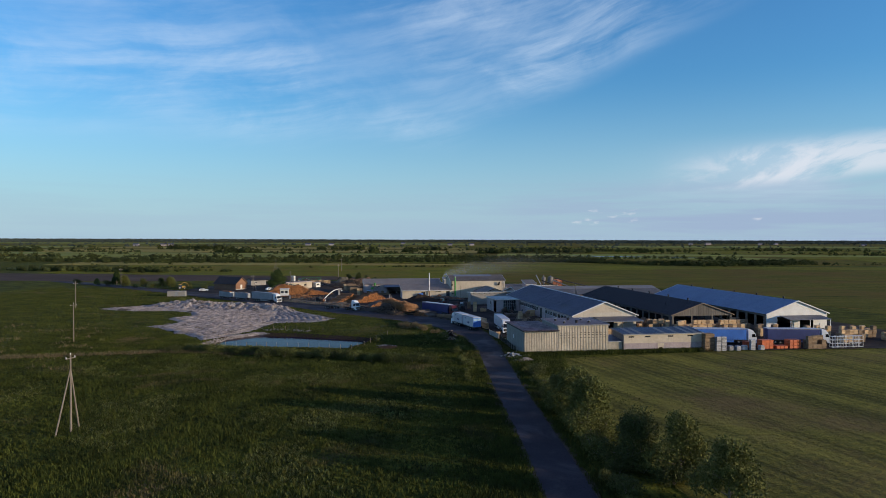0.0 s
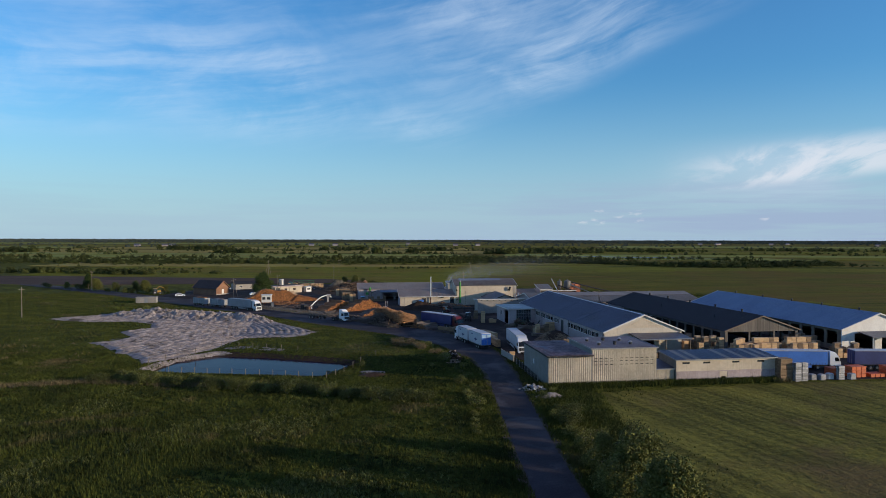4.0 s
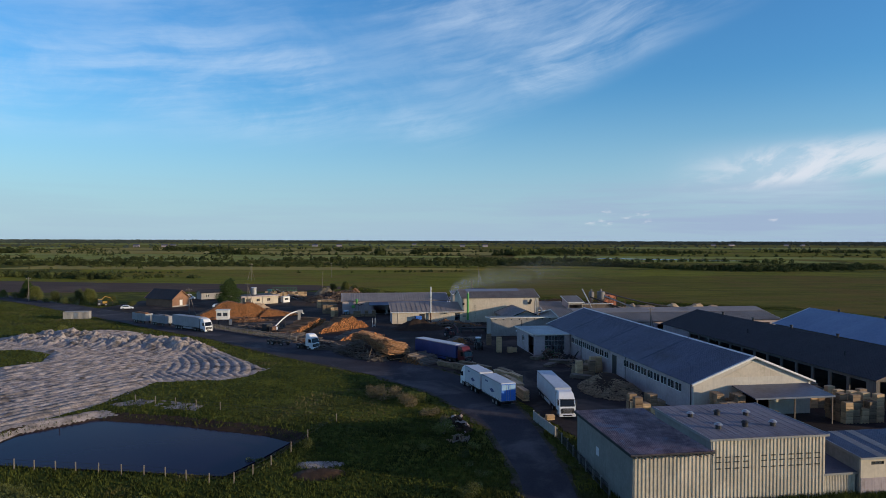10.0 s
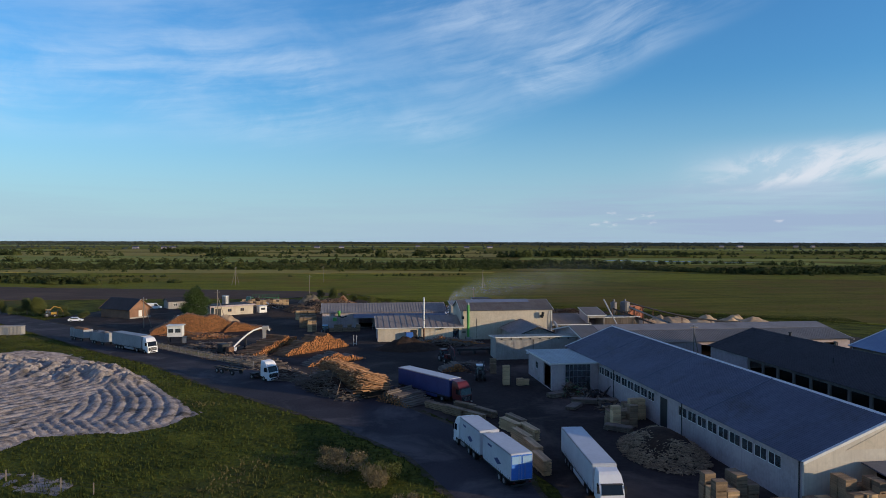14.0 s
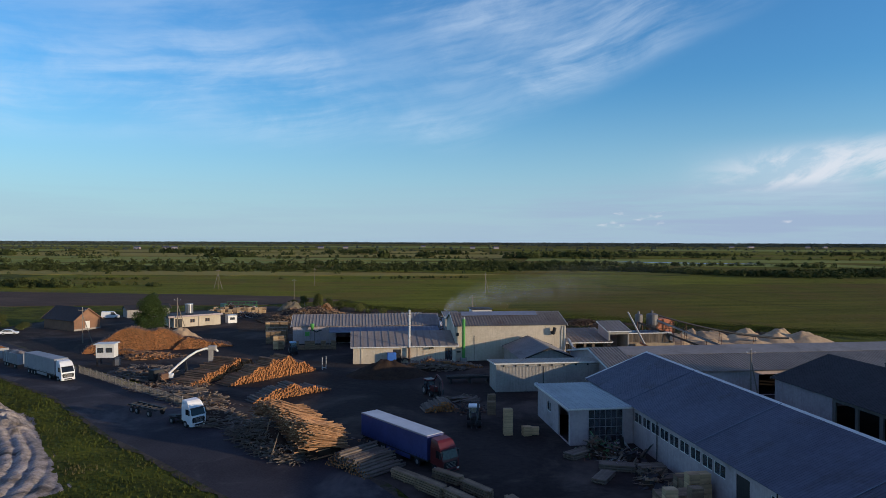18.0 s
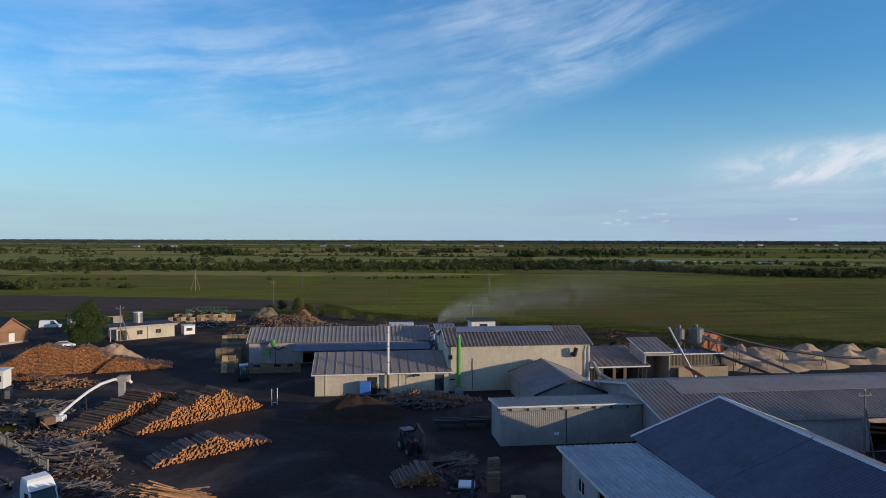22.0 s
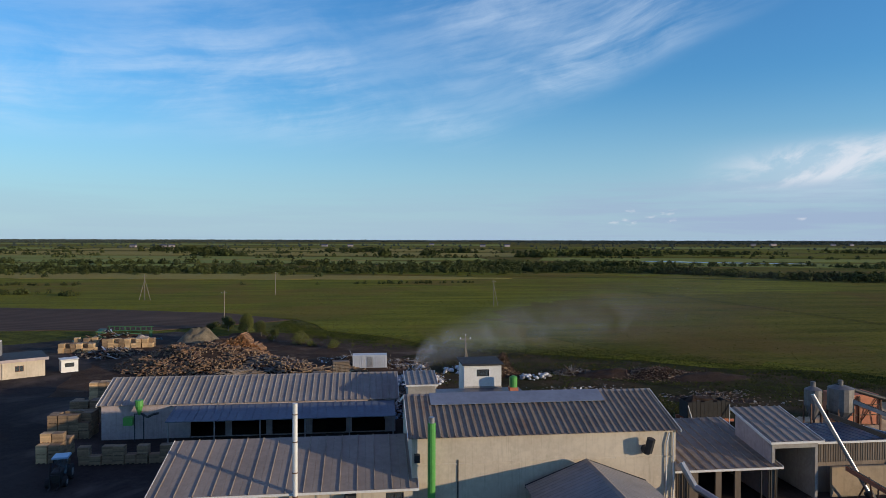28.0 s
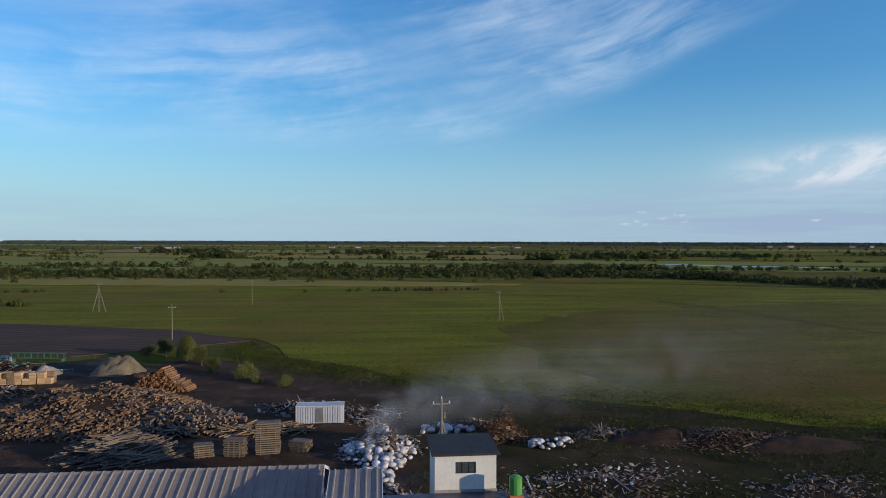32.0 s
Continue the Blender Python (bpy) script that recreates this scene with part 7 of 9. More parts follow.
# ---- crates, pallets and timber ----
def crate_shapes():
    base = Shape().box((-0.6, -0.5, 0.1), (0.6, 0.5, 0.15)).box((-0.6, -0.5, 0), (-0.45, 0.5, 0.1)).box((-0.08, -0.5, 0), (0.08, 0.5, 0.1)).box((0.45, -0.5, 0), (0.6, 0.5, 0.1))
    sides = Shape().box((-0.56, -0.46, 0.15), (0.56, 0.46, 0.98))
    for i in range(4):
        z = 0.17 + i * 0.215
        for sy in (-1, 1):
            sides.box((-0.6, min(sy * 0.47, sy * 0.5), z), (0.6, max(sy * 0.47, sy * 0.5), z + 0.175))
            sides.box((min(sy * 0.57, sy * 0.6), -0.47, z), (max(sy * 0.57, sy * 0.6), 0.47, z + 0.175))
    lid = Shape()
    for i in range(5):
        lid.box((-0.6, -0.5 + i * 0.203, 1.0), (0.6, -0.5 + i * 0.203 + 0.18, 1.04))
    return base, sides, lid


def make_crate(mat, label):
    """A slatted pallet box: pallet base, slatted sides, boarded lid."""
    ob = tagged(new("pallet_box"), label, "crate", "pallet boxes")
    for name, s in zip(("base", "slatted_side", "lid"), crate_shapes()):
        tagged(part(name, s, mat, ob), kind="stuff" if name == "slatted_side" else "")
    return ob


CRATES = [make_crate(BROWN_WOOD, "brown slatted pallet box of sawn wood"), make_crate(FRESH_WOOD, "fresh yellow slatted pallet box")]
for c, m in zip(CRATES, (site(24.6, 69.4), site(23.2, 70.6))):
    c.matrix_basis = m
crate_pick = random.Random(71)
FAR_CRATES = {0: Shape(), 1: Shape()}


def crate_block(u, v, nu, nv, heights, turn=0.0, fresh=0.25, gap_u=1.28, gap_v=1.08, far=False):
    """Rows of stacked pallet boxes; heights gives the stack of each column, cycled."""
    a = radians(turn)
    for i in range(nu):
        for j in range(nv):
            kind = int(crate_pick.random() < fresh)
            for k in range(heights[(i * nv + j) % len(heights)]):
                x, y = i * gap_u + crate_pick.uniform(-0.07, 0.07), j * gap_v + crate_pick.uniform(-0.07, 0.07)
                m = site(u + x * math.cos(a) - y * math.sin(a), v + x * math.sin(a) + y * math.cos(a), k * 1.045, turn + crate_pick.uniform(-4, 4))
                if far:
                    FAR_CRATES[kind].box((-0.6, -0.5, 0.0), (0.6, 0.5, 0.14), m).box((-0.58, -0.48, 0.17), (0.58, 0.48, 0.56), m).box((-0.6, -0.5, 0.6), (0.6, 0.5, 1.04), m)
                else:
                    copy_thing(CRATES[kind], m)


crate_block(15.6, 32.2, 2, 3, [3, 2, 3, 2, 2, 1])
crate_block(18.6, 33.6, 2, 2, [3, 3, 2, 2])
crate_block(17.0, 26.0, 7, 4, [2, 2, 2, 2, 1], fresh=0.8)
crate_block(26.4, 27.2, 3, 3, [3, 4, 4, 3, 2], fresh=0.3)
crate_block(30.6, 24.6, 3, 2, [2, 1, 2], fresh=0.5)
crate_block(17.2, 61.5, 3, 3, [3, 2, 2, 1, 2, 2])
crate_block(21.4, 65.2, 2, 3, [3, 2, 2])
crate_block(44.6, 25.0, 5, 4, [3, 4, 2, 3, 4, 3], fresh=0.6)
crate_block(-37.2, 196.0, 5, 2, [3, 3, 3, 3], turn=8, fresh=0.3)
crate_block(-34.6, 176.5, 4, 3, [3, 3, 2, 3, 2], fresh=0.1)
crate_block(-35.0, 184.0, 4, 2, [3, 3, 3, 2], fresh=0.15)
crate_block(-31.6, 167.2, 2, 4, [2, 3, 2, 2], fresh=0.05)
crate_block(-26.6, 166.0, 8, 1, [2, 1, 2, 2, 1], fresh=0.05)
crate_block(45.8, -1.6, 2, 2, [4, 4, 4, 4], fresh=0.0)
for u, v, nu, nv, hs, fr in ((51.6, 20.5, 4, 4, [3, 4, 3, 2, 3], 0.6), (57.4, 22.5, 5, 4, [3, 4, 3, 2], 0.6), (65.5, 21.0, 5, 4, [3, 2, 4, 3], 0.6), (75.0, 18.5, 5, 3, [2, 3, 2, 1], 0.5), (86.0, 14.0, 6, 3, [3, 2, 2, 1, 2], 0.6),
                             (96.0, 12.0, 8, 3, [2, 3, 1, 2, 2], 0.6), (104.0, 5.0, 5, 3, [2, 1, 2, 1], 0.4), (73.2, -2.6, 4, 2, [3, 2, 3, 2, 1], 0.1), (-62.5, 243.6, 6, 2, [2, 2, 1], 0.8), (-55.6, 250.0, 9, 2, [2, 1, 2], 0.8), (-63.0, 252.0, 4, 2, [1, 2, 1], 0.6),
                             (46.0, 34.0, 4, 6, [2, 1, 2, 3], 0.3), (76.0, 30.0, 3, 8, [2, 3, 1, 2], 0.3), (90.0, 5.0, 5, 3, [2, 3, 2], 0.5), (58.0, 14.0, 4, 2, [2, 1], 0.6)):
    crate_block(u, v, nu, nv, hs, fresh=fr, far=True)
for kind, mat in ((0, BROWN_WOOD), (1, FRESH_WOOD)):
    tagged(part("crate_store", FAR_CRATES[kind], mat), "far blocks of stacked wooden pallet boxes", "crates", kind="stuff")


def pallet_stack(label, u, v, count, turn=0.0, mat=FRESH_WOOD):
    ob = thing("pallet_stack", label, "pallet stack", u, v, turn=turn, group="stacks of empty pallets")
    s = Shape()
    for i in range(5):
        s.box((-0.6, -0.4 + i * 0.172, 0.11), (0.6, -0.4 + i * 0.172 + 0.11, 0.135))
    for y in (-0.4, -0.06, 0.28):
        s.box((-0.6, y, 0), (0.6, y + 0.12, 0.11))
    data = s.mesh("pallet", mat)
    for k in range(count):
        part("pallet", data, None, ob, at=pose(random.uniform(-0.03, 0.03), random.uniform(-0.03, 0.03), k * 0.145, 0, 0, random.uniform(-3, 3)))


pallet_stack("tall stack of pale empty pallets", 8.3, 90.8, 25)
pallet_stack("short stack of empty pallets", 10.8, 90.2, 9, 10)
pallet_stack("short stack of empty pallets", 12.0, 90.6, 7, -10)
pallet_stack("stack of empty pallets by the scrap", 8.2, 101.5, 14, 0, BROWN_WOOD)
pallet_stack("stack of empty pallets by the scrap", 9.0, 105.0, 16, 5, BROWN_WOOD)
pallet_stack("low stack of yellow pallets beside the lorry", 2.2, 33.0, 5, 0)
for u in (48.4, 49.8, 57.6):
    pallet_stack("stack of pale grey pallets at the meadow edge", u, -2.4, 24 if u < 57 else 18, 0, PLASTIC)


def timber_stack(label, u, v, turn, length, wide, layers, mat=BROWN_WOOD):
    """Sawn boards stacked in layers on stickers."""
    ob = thing("timber_stack", label, "timber stack", u, v, turn=turn, group="stacks of sawn boards")
    n = max(2, int(wide / 0.2))
    for k in range(layers):
        s = Shape()
        for i in range(n):
            j = random.uniform(-0.12, 0.12)
            s.box((j, i * 0.2 + 0.005, 0.1), (length + j + random.uniform(-0.1, 0.1), i * 0.2 + 0.19, 0.26))
        for x in (0.5, length / 2, length - 0.5):
            s.box((x, 0, 0), (x + 0.1, wide, 0.1))
        tagged(part("board_layer", s, mat, ob, at=Matrix.Translation((0, 0, k * 0.262))), kind="stuff")


for u, v, turn, ln, lay in ((-8.6, 76.4, -52, 4.4, 4), (-6.2, 72.6, -55, 4.2, 5), (-4.0, 75.6, -50, 4.0, 4), (-3.6, 69.0, -58, 4.0, 5), (-1.4, 71.8, -58, 4.2, 4),
                            (0.6, 63.5, -70, 4.2, 6), (2.2, 66.4, -72, 4.4, 5), (1.0, 58.2, -78, 4.4, 6), (2.8, 60.6, -78, 4.2, 6), (1.2, 52.8, -84, 4.2, 7), (0.9, 47.6, -86, 3.8, 7)):
    timber_stack("long stack of sawn boards beside the lorries", u, v, turn, ln, 1.2, lay, BROWN_WOOD if lay < 6 else FRESH_WOOD)
for u, v, turn, ln, lay in ((13.6, 79.0, 30, 4.6, 3), (15.6, 75.5, -20, 4.0, 3), (14.5, 71.0, 50, 3.6, 2), (18.6, 78.2, 5, 4.0, 2), (19.6, 73.0, 0, 3.0, 4), (19.8, 70.0, 4, 3.0, 3), (15.0, 60.5, -40, 3.8, 3)):
    timber_stack("loose stack of grey weathered boards by the hall", u, v, turn, ln, 1.6, lay, WOOD)
for u, v, turn, ln, lay in ((-7.6, 204.6, 14, 2.2, 6), (-4.2, 205.0, -10, 2.4, 8), (-0.4, 205.2, 6, 2.8, 15), (3.4, 206.6, -22, 2.4, 5)):
    timber_stack("tall stack of rough slabs at the far edge", u, v, turn, ln, 1.6, lay, WOOD)
log_heap("heap of dry slab wood offcuts beside the hall", 18.6, 50.0, 5.2, 8.0, 3.4, 3800, 0.75, 0.055, None, 1.5, 73, 60, bark=CHIP, end=CHIP, turn=-8, steep=1.5)

# orange crates and wrapped racks at the meadow edge
for n, (u, v, nu, nv, nz) in enumerate(((61.0, -1.4, 3, 2, 3), (64.8, -1.8, 3, 2, 1), (68.2, -2.0, 3, 2, 3), (58.6, 1.0, 2, 2, 2))):
    for i in range(nu):
        for j in range(nv):
            for k in range(nz):
                box_o = thing("orange_crate", "bright orange plastic stacking crate by lorries", "crate", u + i * 1.06, v + j * 1.06, k * 0.72, group="orange crates")
                part("shell", Shape().soft((0, 0, 0.04), (1, 1, 0.66), 0.05), ORANGE, box_o)
                part("rim", Shape().box((-0.02, -0.02, 0.62), (1.02, 1.02, 0.7)), ORANGE, box_o)
for u in (79.6, 81.4, 83.2, 85.2, 87.0):
    rack = thing("wire_rack", "white metal stillage rack", "rack", u, -2.8, group="metal racks")
    for x in (0, 1.35):
        for y in (0, 1.1):
            part("post", Shape().box((x, y, 0), (x + 0.07, y + 0.07, 3.0)), TRIM, rack)
    for z in (0.1, 1.0, 1.9, 2.8):
        part("shelf", Shape().box((0, 0, z), (1.42, 1.17, z + 0.06)), TRIM, rack)
for u, v in ((51.5, -2.2), (53.2, -2.6), (55.4, -2.0), (62.5, 6.5), (59.5, -2.8)):
    bale = thing("wrapped_bale", "white bale wrapped in plastic film", "bale", u, v, group="wrapped bales")
    part("wrap", Shape().soft((0, 0, 0), (1.3, 1.1, 1.1), 0.15), PLASTIC, bale)

# containers, tanks, sundries
def container(label, u, v, turn, ln, high, mat):
    ob = thing("container", label, "container", u, v, turn=turn)
    part("body", Shape().box((0.05, 0.05, 0.12), (ln - 0.05, 2.4, high)), mat, ob)
    rib = Shape().box((0, -0.02, 0.15), (0.12, 0.05, high - 0.05)).mesh("rib", mat)
    for i in range(int(ln / 0.35)):
        part("rib", rib, None, ob, at=Matrix.Translation((0.1 + i * 0.35, 0, 0)))
    part("top_rail", Shape().box((0, 0, high - 0.1), (ln, 0.12, high + 0.04)).box((0, 2.33, high - 0.1), (ln, 2.45, high + 0.04)), mat, ob)
    part("skid", Shape().box((0.3, 0.1, 0), (0.5, 2.3, 0.12)).box((ln - 0.5, 0.1, 0), (ln - 0.3, 2.3, 0.12)), DARK, ob)
    part("door_plate", Shape().box((ln * 0.42, -0.04, 0.3), (ln * 0.58, -0.021, high - 0.3)), STEEL, ob)


container("pale grey steel skip container at the yard edge", 2.7, 218.6, 0, 6.9, 2.6, TARP_W)
container("grey container beside the sand field", -118.6, 170.3, 0, 8.0, 2.5, CONCRETE)
tank_b = thing("blue_tank", "blue boxy fan unit against the workshop", "machine", -5.6, 143.9)
part("housing", Shape().soft((0, 0, 0.5), (1.9, 1.4, 2.5), 0.08), BLUE, tank_b)
part("stand", Shape().box((0.1, 0.1, 0), (0.25, 1.3, 0.5)).box((1.65, 0.1, 0), (1.8, 1.3, 0.5)), DARK, tank_b)
part("duct", Shape().bent([(1.9, 0.7, 1.8), (2.7, 0.7, 2.2), (3.2, 0.8, 0.9)], 0.22), DARK, tank_b)
beams = thing("beam_rack", "stack of dark steel beams on trestles", "steel beams", 4.5, 123.6)
for i in range(3):
    part("beam", Shape().box((0, i * 0.7, 0.9), (8.5, i * 0.7 + 0.35, 1.35)), DARK, beams)
for x in (0.6, 4.2, 7.6):
    part("trestle", Shape().box((x, -0.1, 0), (x + 0.25, 2.2, 0.9)), DARK, beams)
goal = thing("stake_frame", "white steel stake frame at the log pile end", "frame", -19.2, 140.2, turn=40)
part("stake", Shape().tube((0, 0, 0), (0, 0, 2.6), 0.06).tube((1.0, 0, 0), (1.0, 0, 2.6), 0.06).tube((0, 0, 0.4), (1.0, 0, 0.4), 0.05), TRIM, goal)


def scrap(label, u, v, ru, rv, high, count, mats, seed, size=0.5, plank=0.45):
    """Tipped scrap: planks, bent sheets, bags and lumps strewn unevenly over low humps of soil."""
    pick = random.Random(seed)
    ob = thing("scrap_heap", label, "scrap heap", u, v)
    humps = []
    for _ in range(6):
        a, d = pick.uniform(0, 6.2832), 0.62 * math.sqrt(pick.random())
        humps.append((ru * d * math.cos(a), rv * d * math.sin(a), pick.uniform(0.22, 0.42), pick.uniform(0.4, 1.0)))

    def rise(x, y):
        z = 0.0
        for hx, hy, w, k in humps:
            z = z + k * np.exp(-(((x - hx) / (w * ru)) ** 2 + ((y - hy) / (w * rv)) ** 2))
        return high * 0.72 * z * np.clip(1.3 - (x / ru) ** 2 - (y / rv) ** 2, 0, 1)

    n = 26
    gx, gy = np.meshgrid(np.linspace(-1.1 * ru, 1.1 * ru, n), np.linspace(-1.1 * rv, 1.1 * rv, n))
    gz = 0.9 * rise(gx, gy) * (1 + 0.25 * waves(gx, gy, seed, 0.7, 3)) - 0.06
    i = (np.arange(n - 1)[:, None] * n + np.arange(n - 1)[None]).ravel()
    soil = bpy.data.meshes.new("soil")
    soil.from_pydata(np.stack([gx, gy, gz], -1).reshape(-1, 3).tolist(), [], np.stack([i, i + 1, i + n + 1, i + n], -1).tolist())
    soil.materials.append(EARTH)
    part("soil", soil, None, ob)
    for m in mats:
        s = Shape()
        for _ in range(count // len(mats)):
            hx, hy, w, k = pick.choice(humps)
            x, y = pick.gauss(hx, 1.1 * w * ru), pick.gauss(hy, 1.1 * w * rv)
            if (x / ru) ** 2 + (y / rv) ** 2 > 1.5:
                continue
            e = size * pick.uniform(0.4, 1.3) * (1.8 if pick.random() < 0.06 else 1.0)
            m4 = Matrix.Translation((x, y, float(rise(x, y)) + e * 0.12)) @ Euler((pick.gauss(0, 0.4), pick.gauss(0, 0.4), pick.uniform(0, 6.28))).to_matrix().to_4x4()
            kind = pick.random()
            if kind < plank:
                a, w2, t = e * pick.uniform(1.8, 4.5), e * pick.uniform(0.15, 0.35), e * 0.10
            elif kind < plank + 0.3:
                a, w2, t = e * pick.uniform(0.8, 1.8), e * pick.uniform(0.5, 1.2), e * 0.06
            else:
                a, w2, t = e * 0.8, e * pick.uniform(0.4, 0.8), e * pick.uniform(0.2, 0.5)
            bow = pick.uniform(-0.3, 0.5) * w2
            s.loft([[(-a, -w2, -t), (a * 0.9, -w2, -t), (a, w2 * 0.9, -t), (-a * 0.95, w2, -t)], [(-a * 0.9, -w2 * 0.8, t + bow * 0.3), (a * 0.8, -w2 * 0.9, t), (a * 0.85, w2 * 0.7, t + bow * 0.5), (-a * 0.8, w2 * 0.8, t)]], m4)
        tagged(part("scrap", s, m, ob), kind="stuff")
    return ob


scrap("tipped heap of white plastic and film scrap", 15.4, 206.5, 5.4, 6.0, 2.2, 1500, [PLASTIC, WOOD, TARP_W, BROWN_WOOD, DARK, RUSTED], 81, 0.26, 0.15)
scrap("white plastic scrap along the yard edge", 26.0, 216.0, 5.0, 3.4, 1.0, 900, [PLASTIC, BROWN_WOOD, WOOD, DARK, EARTH, CLAY], 83, 0.18)
scrap("brown earth and rubbish heap", 31.0, 210.0, 5.0, 3.6, 2.0, 1200, [CLAY, BROWN_WOOD, CLAY, EARTH, RUSTED], 85, 0.16)
scrap("pale broken slabs and scrap", 44.5, 210.0, 6.0, 3.0, 0.7, 600, [CLAY, CONCRETE, BROWN_WOOD, DARK, WOOD], 87, 0.18)
scrap("rubble and wood waste at the yard edge", 60.0, 205.5, 13.0, 5.0, 1.1, 2200, [CLAY, WOOD, EARTH, BROWN_WOOD, RUSTED], 89, 0.15)
scrap("scrap between hut and mill", 13.0, 190.0, 5.0, 5.0, 1.6, 1500, [PLASTIC, WOOD, DARK, BROWN_WOOD, TARP_W, RUSTED], 91, 0.2)
scrap("mixed waste behind the mill", 38.0, 186.0, 12.0, 7.0, 0.25, 900, [WOOD, BROWN_WOOD, CLAY, EARTH], 93, 0.15)
scrap("low spread of tangled metal and pipes in the yard", 5.4, 104.5, 2.8, 3.4, 0.9, 220, [DARK, RUSTED, GREY_BARK, DARK], 95, 0.32)
scrap("stone rubble heap beside the road", -3.4, -1.6, 2.4, 2.0, 0.9, 120, [CONCRETE, PLASTIC, CONCRETE], 97, 0.28, 0.0)
scrap("stones and earth on the verge", -11.9, 31.5, 1.6, 3.4, 1.2, 60, [CLAY, SAND], 99, 0.45, 0.0)
scrap("old boards dumped on the verge", -12.6, 24.4, 2.0, 1.4, 0.5, 50, [WOOD, BROWN_WOOD], 101, 0.25)
scrap("machine parts and scrap by the far crates", -57.0, 261.0, 9.0, 4.0, 1.8, 200, [TEAL, DULL_GREEN, DARK, PLASTIC, WOOD, RUSTED], 105, 0.35)
scrap("mixed timber and white scrap between far crates", -50.0, 240.0, 7.5, 6.0, 1.5, 420, [WOOD, BROWN_WOOD, PLASTIC, DARK, GREY_BARK, RUSTED], 109, 0.3)
scrap("dark scrap and pallets by the hall wall", 20.5, 79.0, 3.0, 4.0, 1.0, 120, [DARK, WOOD, STEEL], 107, 0.4)


def bag_heap(label, u, v, ru, rv, high, count, seed):
    """Dumped plastic bags: slack lumpy sacks lying over one another."""
    pick = random.Random(seed)
    ob = thing("bag_heap", label, "rubbish heap", u, v)
    for k in range(count):
        a, d = pick.uniform(0, 6.2832), math.sqrt(pick.random())
        x, y, r = ru * d * math.cos(a), rv * d * math.sin(a), pick.uniform(0.25, 0.75)
        z = high * (1 - d ** 1.5) * pick.uniform(0.5, 1.0)
        turn = Matrix.Translation((x, y, z)) @ Euler((pick.gauss(0, 0.3), pick.gauss(0, 0.3), pick.uniform(0, 6.28))).to_matrix().to_4x4()
        rings = [[(g * r * pick.uniform(0.75, 1.15) * math.cos(6.2832 * i / 7), g * r * 0.8 * pick.uniform(0.75, 1.15) * math.sin(6.2832 * i / 7), h * r) for i in range(7)] for g, h in ((0.7, -0.1), (1.0, 0.25), (0.8, 0.6), (0.25, 0.85))]
        part("bag", Shape().loft(rings, turn), pick.choice([BAGS, BAGS, BAGS, PLASTIC, TARP_G]), ob, smooth=True)
    return ob


bag_heap("dumped white plastic bags and film beside the hut", 14.6, 204.5, 4.6, 6.0, 1.8, 150, 601)
bag_heap("dumped white plastic bags and film beside the hut", 14.0, 194.5, 2.6, 4.0, 1.2, 60, 603)
bag_heap("white bags dumped at the weedy edge", 23.5, 213.5, 4.0, 2.0, 0.8, 36, 605)
bag_heap("white bags and torn film on the waste ground", 37.0, 206.0, 3.4, 1.8, 0.8, 34, 607)
bin_ob = thing("waste_bin", "black boarded waste bin on orange steel rails", "bin", 50.2, 174.2)
for y in (0.0, 2.5):
    for i in range(10):
        part("board", Shape().box((0.05 + i * 0.62, y, 0.6), (0.63 + i * 0.62, y + 0.06, 3.0 + 0.12 * ((i * 7) % 3))), BLACK, bin_ob)
for x in (0.0, 6.2):
    part("end_wall", Shape().box((x, 0.06, 0.6), (x + 0.06, 2.5, 3.0)), BLACK, bin_ob)
    part("corner_brace", Shape().tube((x, -0.05, 2.6), (x + (0.5 if x < 1 else -0.5), -0.9, 0), 0.06), TRIM, bin_ob)
for y in (-0.3, 1.2, 2.7):
    part("rail", Shape().box((-0.4, y, 0.15), (6.7, y + 0.2, 0.6)), BRICKRED, bin_ob)
part("waste", Shape().loft([[(0.1, 0.1, 2.4), (6.1, 0.1, 2.4), (6.1, 2.4, 2.4), (0.1, 2.4, 2.4)], [(1.2, 0.8, 3.4), (4.6, 0.7, 3.2), (4.2, 1.8, 3.3), (1.5, 1.7, 3.6)]]), EARTH, bin_ob)
gantry = thing("green_gantry", "old green machine gantry at the far edge", "machine", -62.0, 269.0, turn=-8)
part("truss", Shape().box((0, 0, 1.4), (12, 0.25, 1.65)).box((0, 0, 2.5), (12, 0.25, 2.75)), DULL_GREEN, gantry)
for i in range(9):
    part("web", Shape().box((0.2 + i * 1.4, 0.05, 1.6), (0.4 + i * 1.4, 0.2, 2.6)), DULL_GREEN, gantry)
for x in (0.5, 11.2):
    part("leg", Shape().box((x, -0.4, 0), (x + 0.3, 0.7, 1.5)), DULL_GREEN, gantry)
part("head", Shape().soft((-2.6, -0.3, 0), (-0.5, 1.2, 1.9), 0.2), TEAL, gantry)


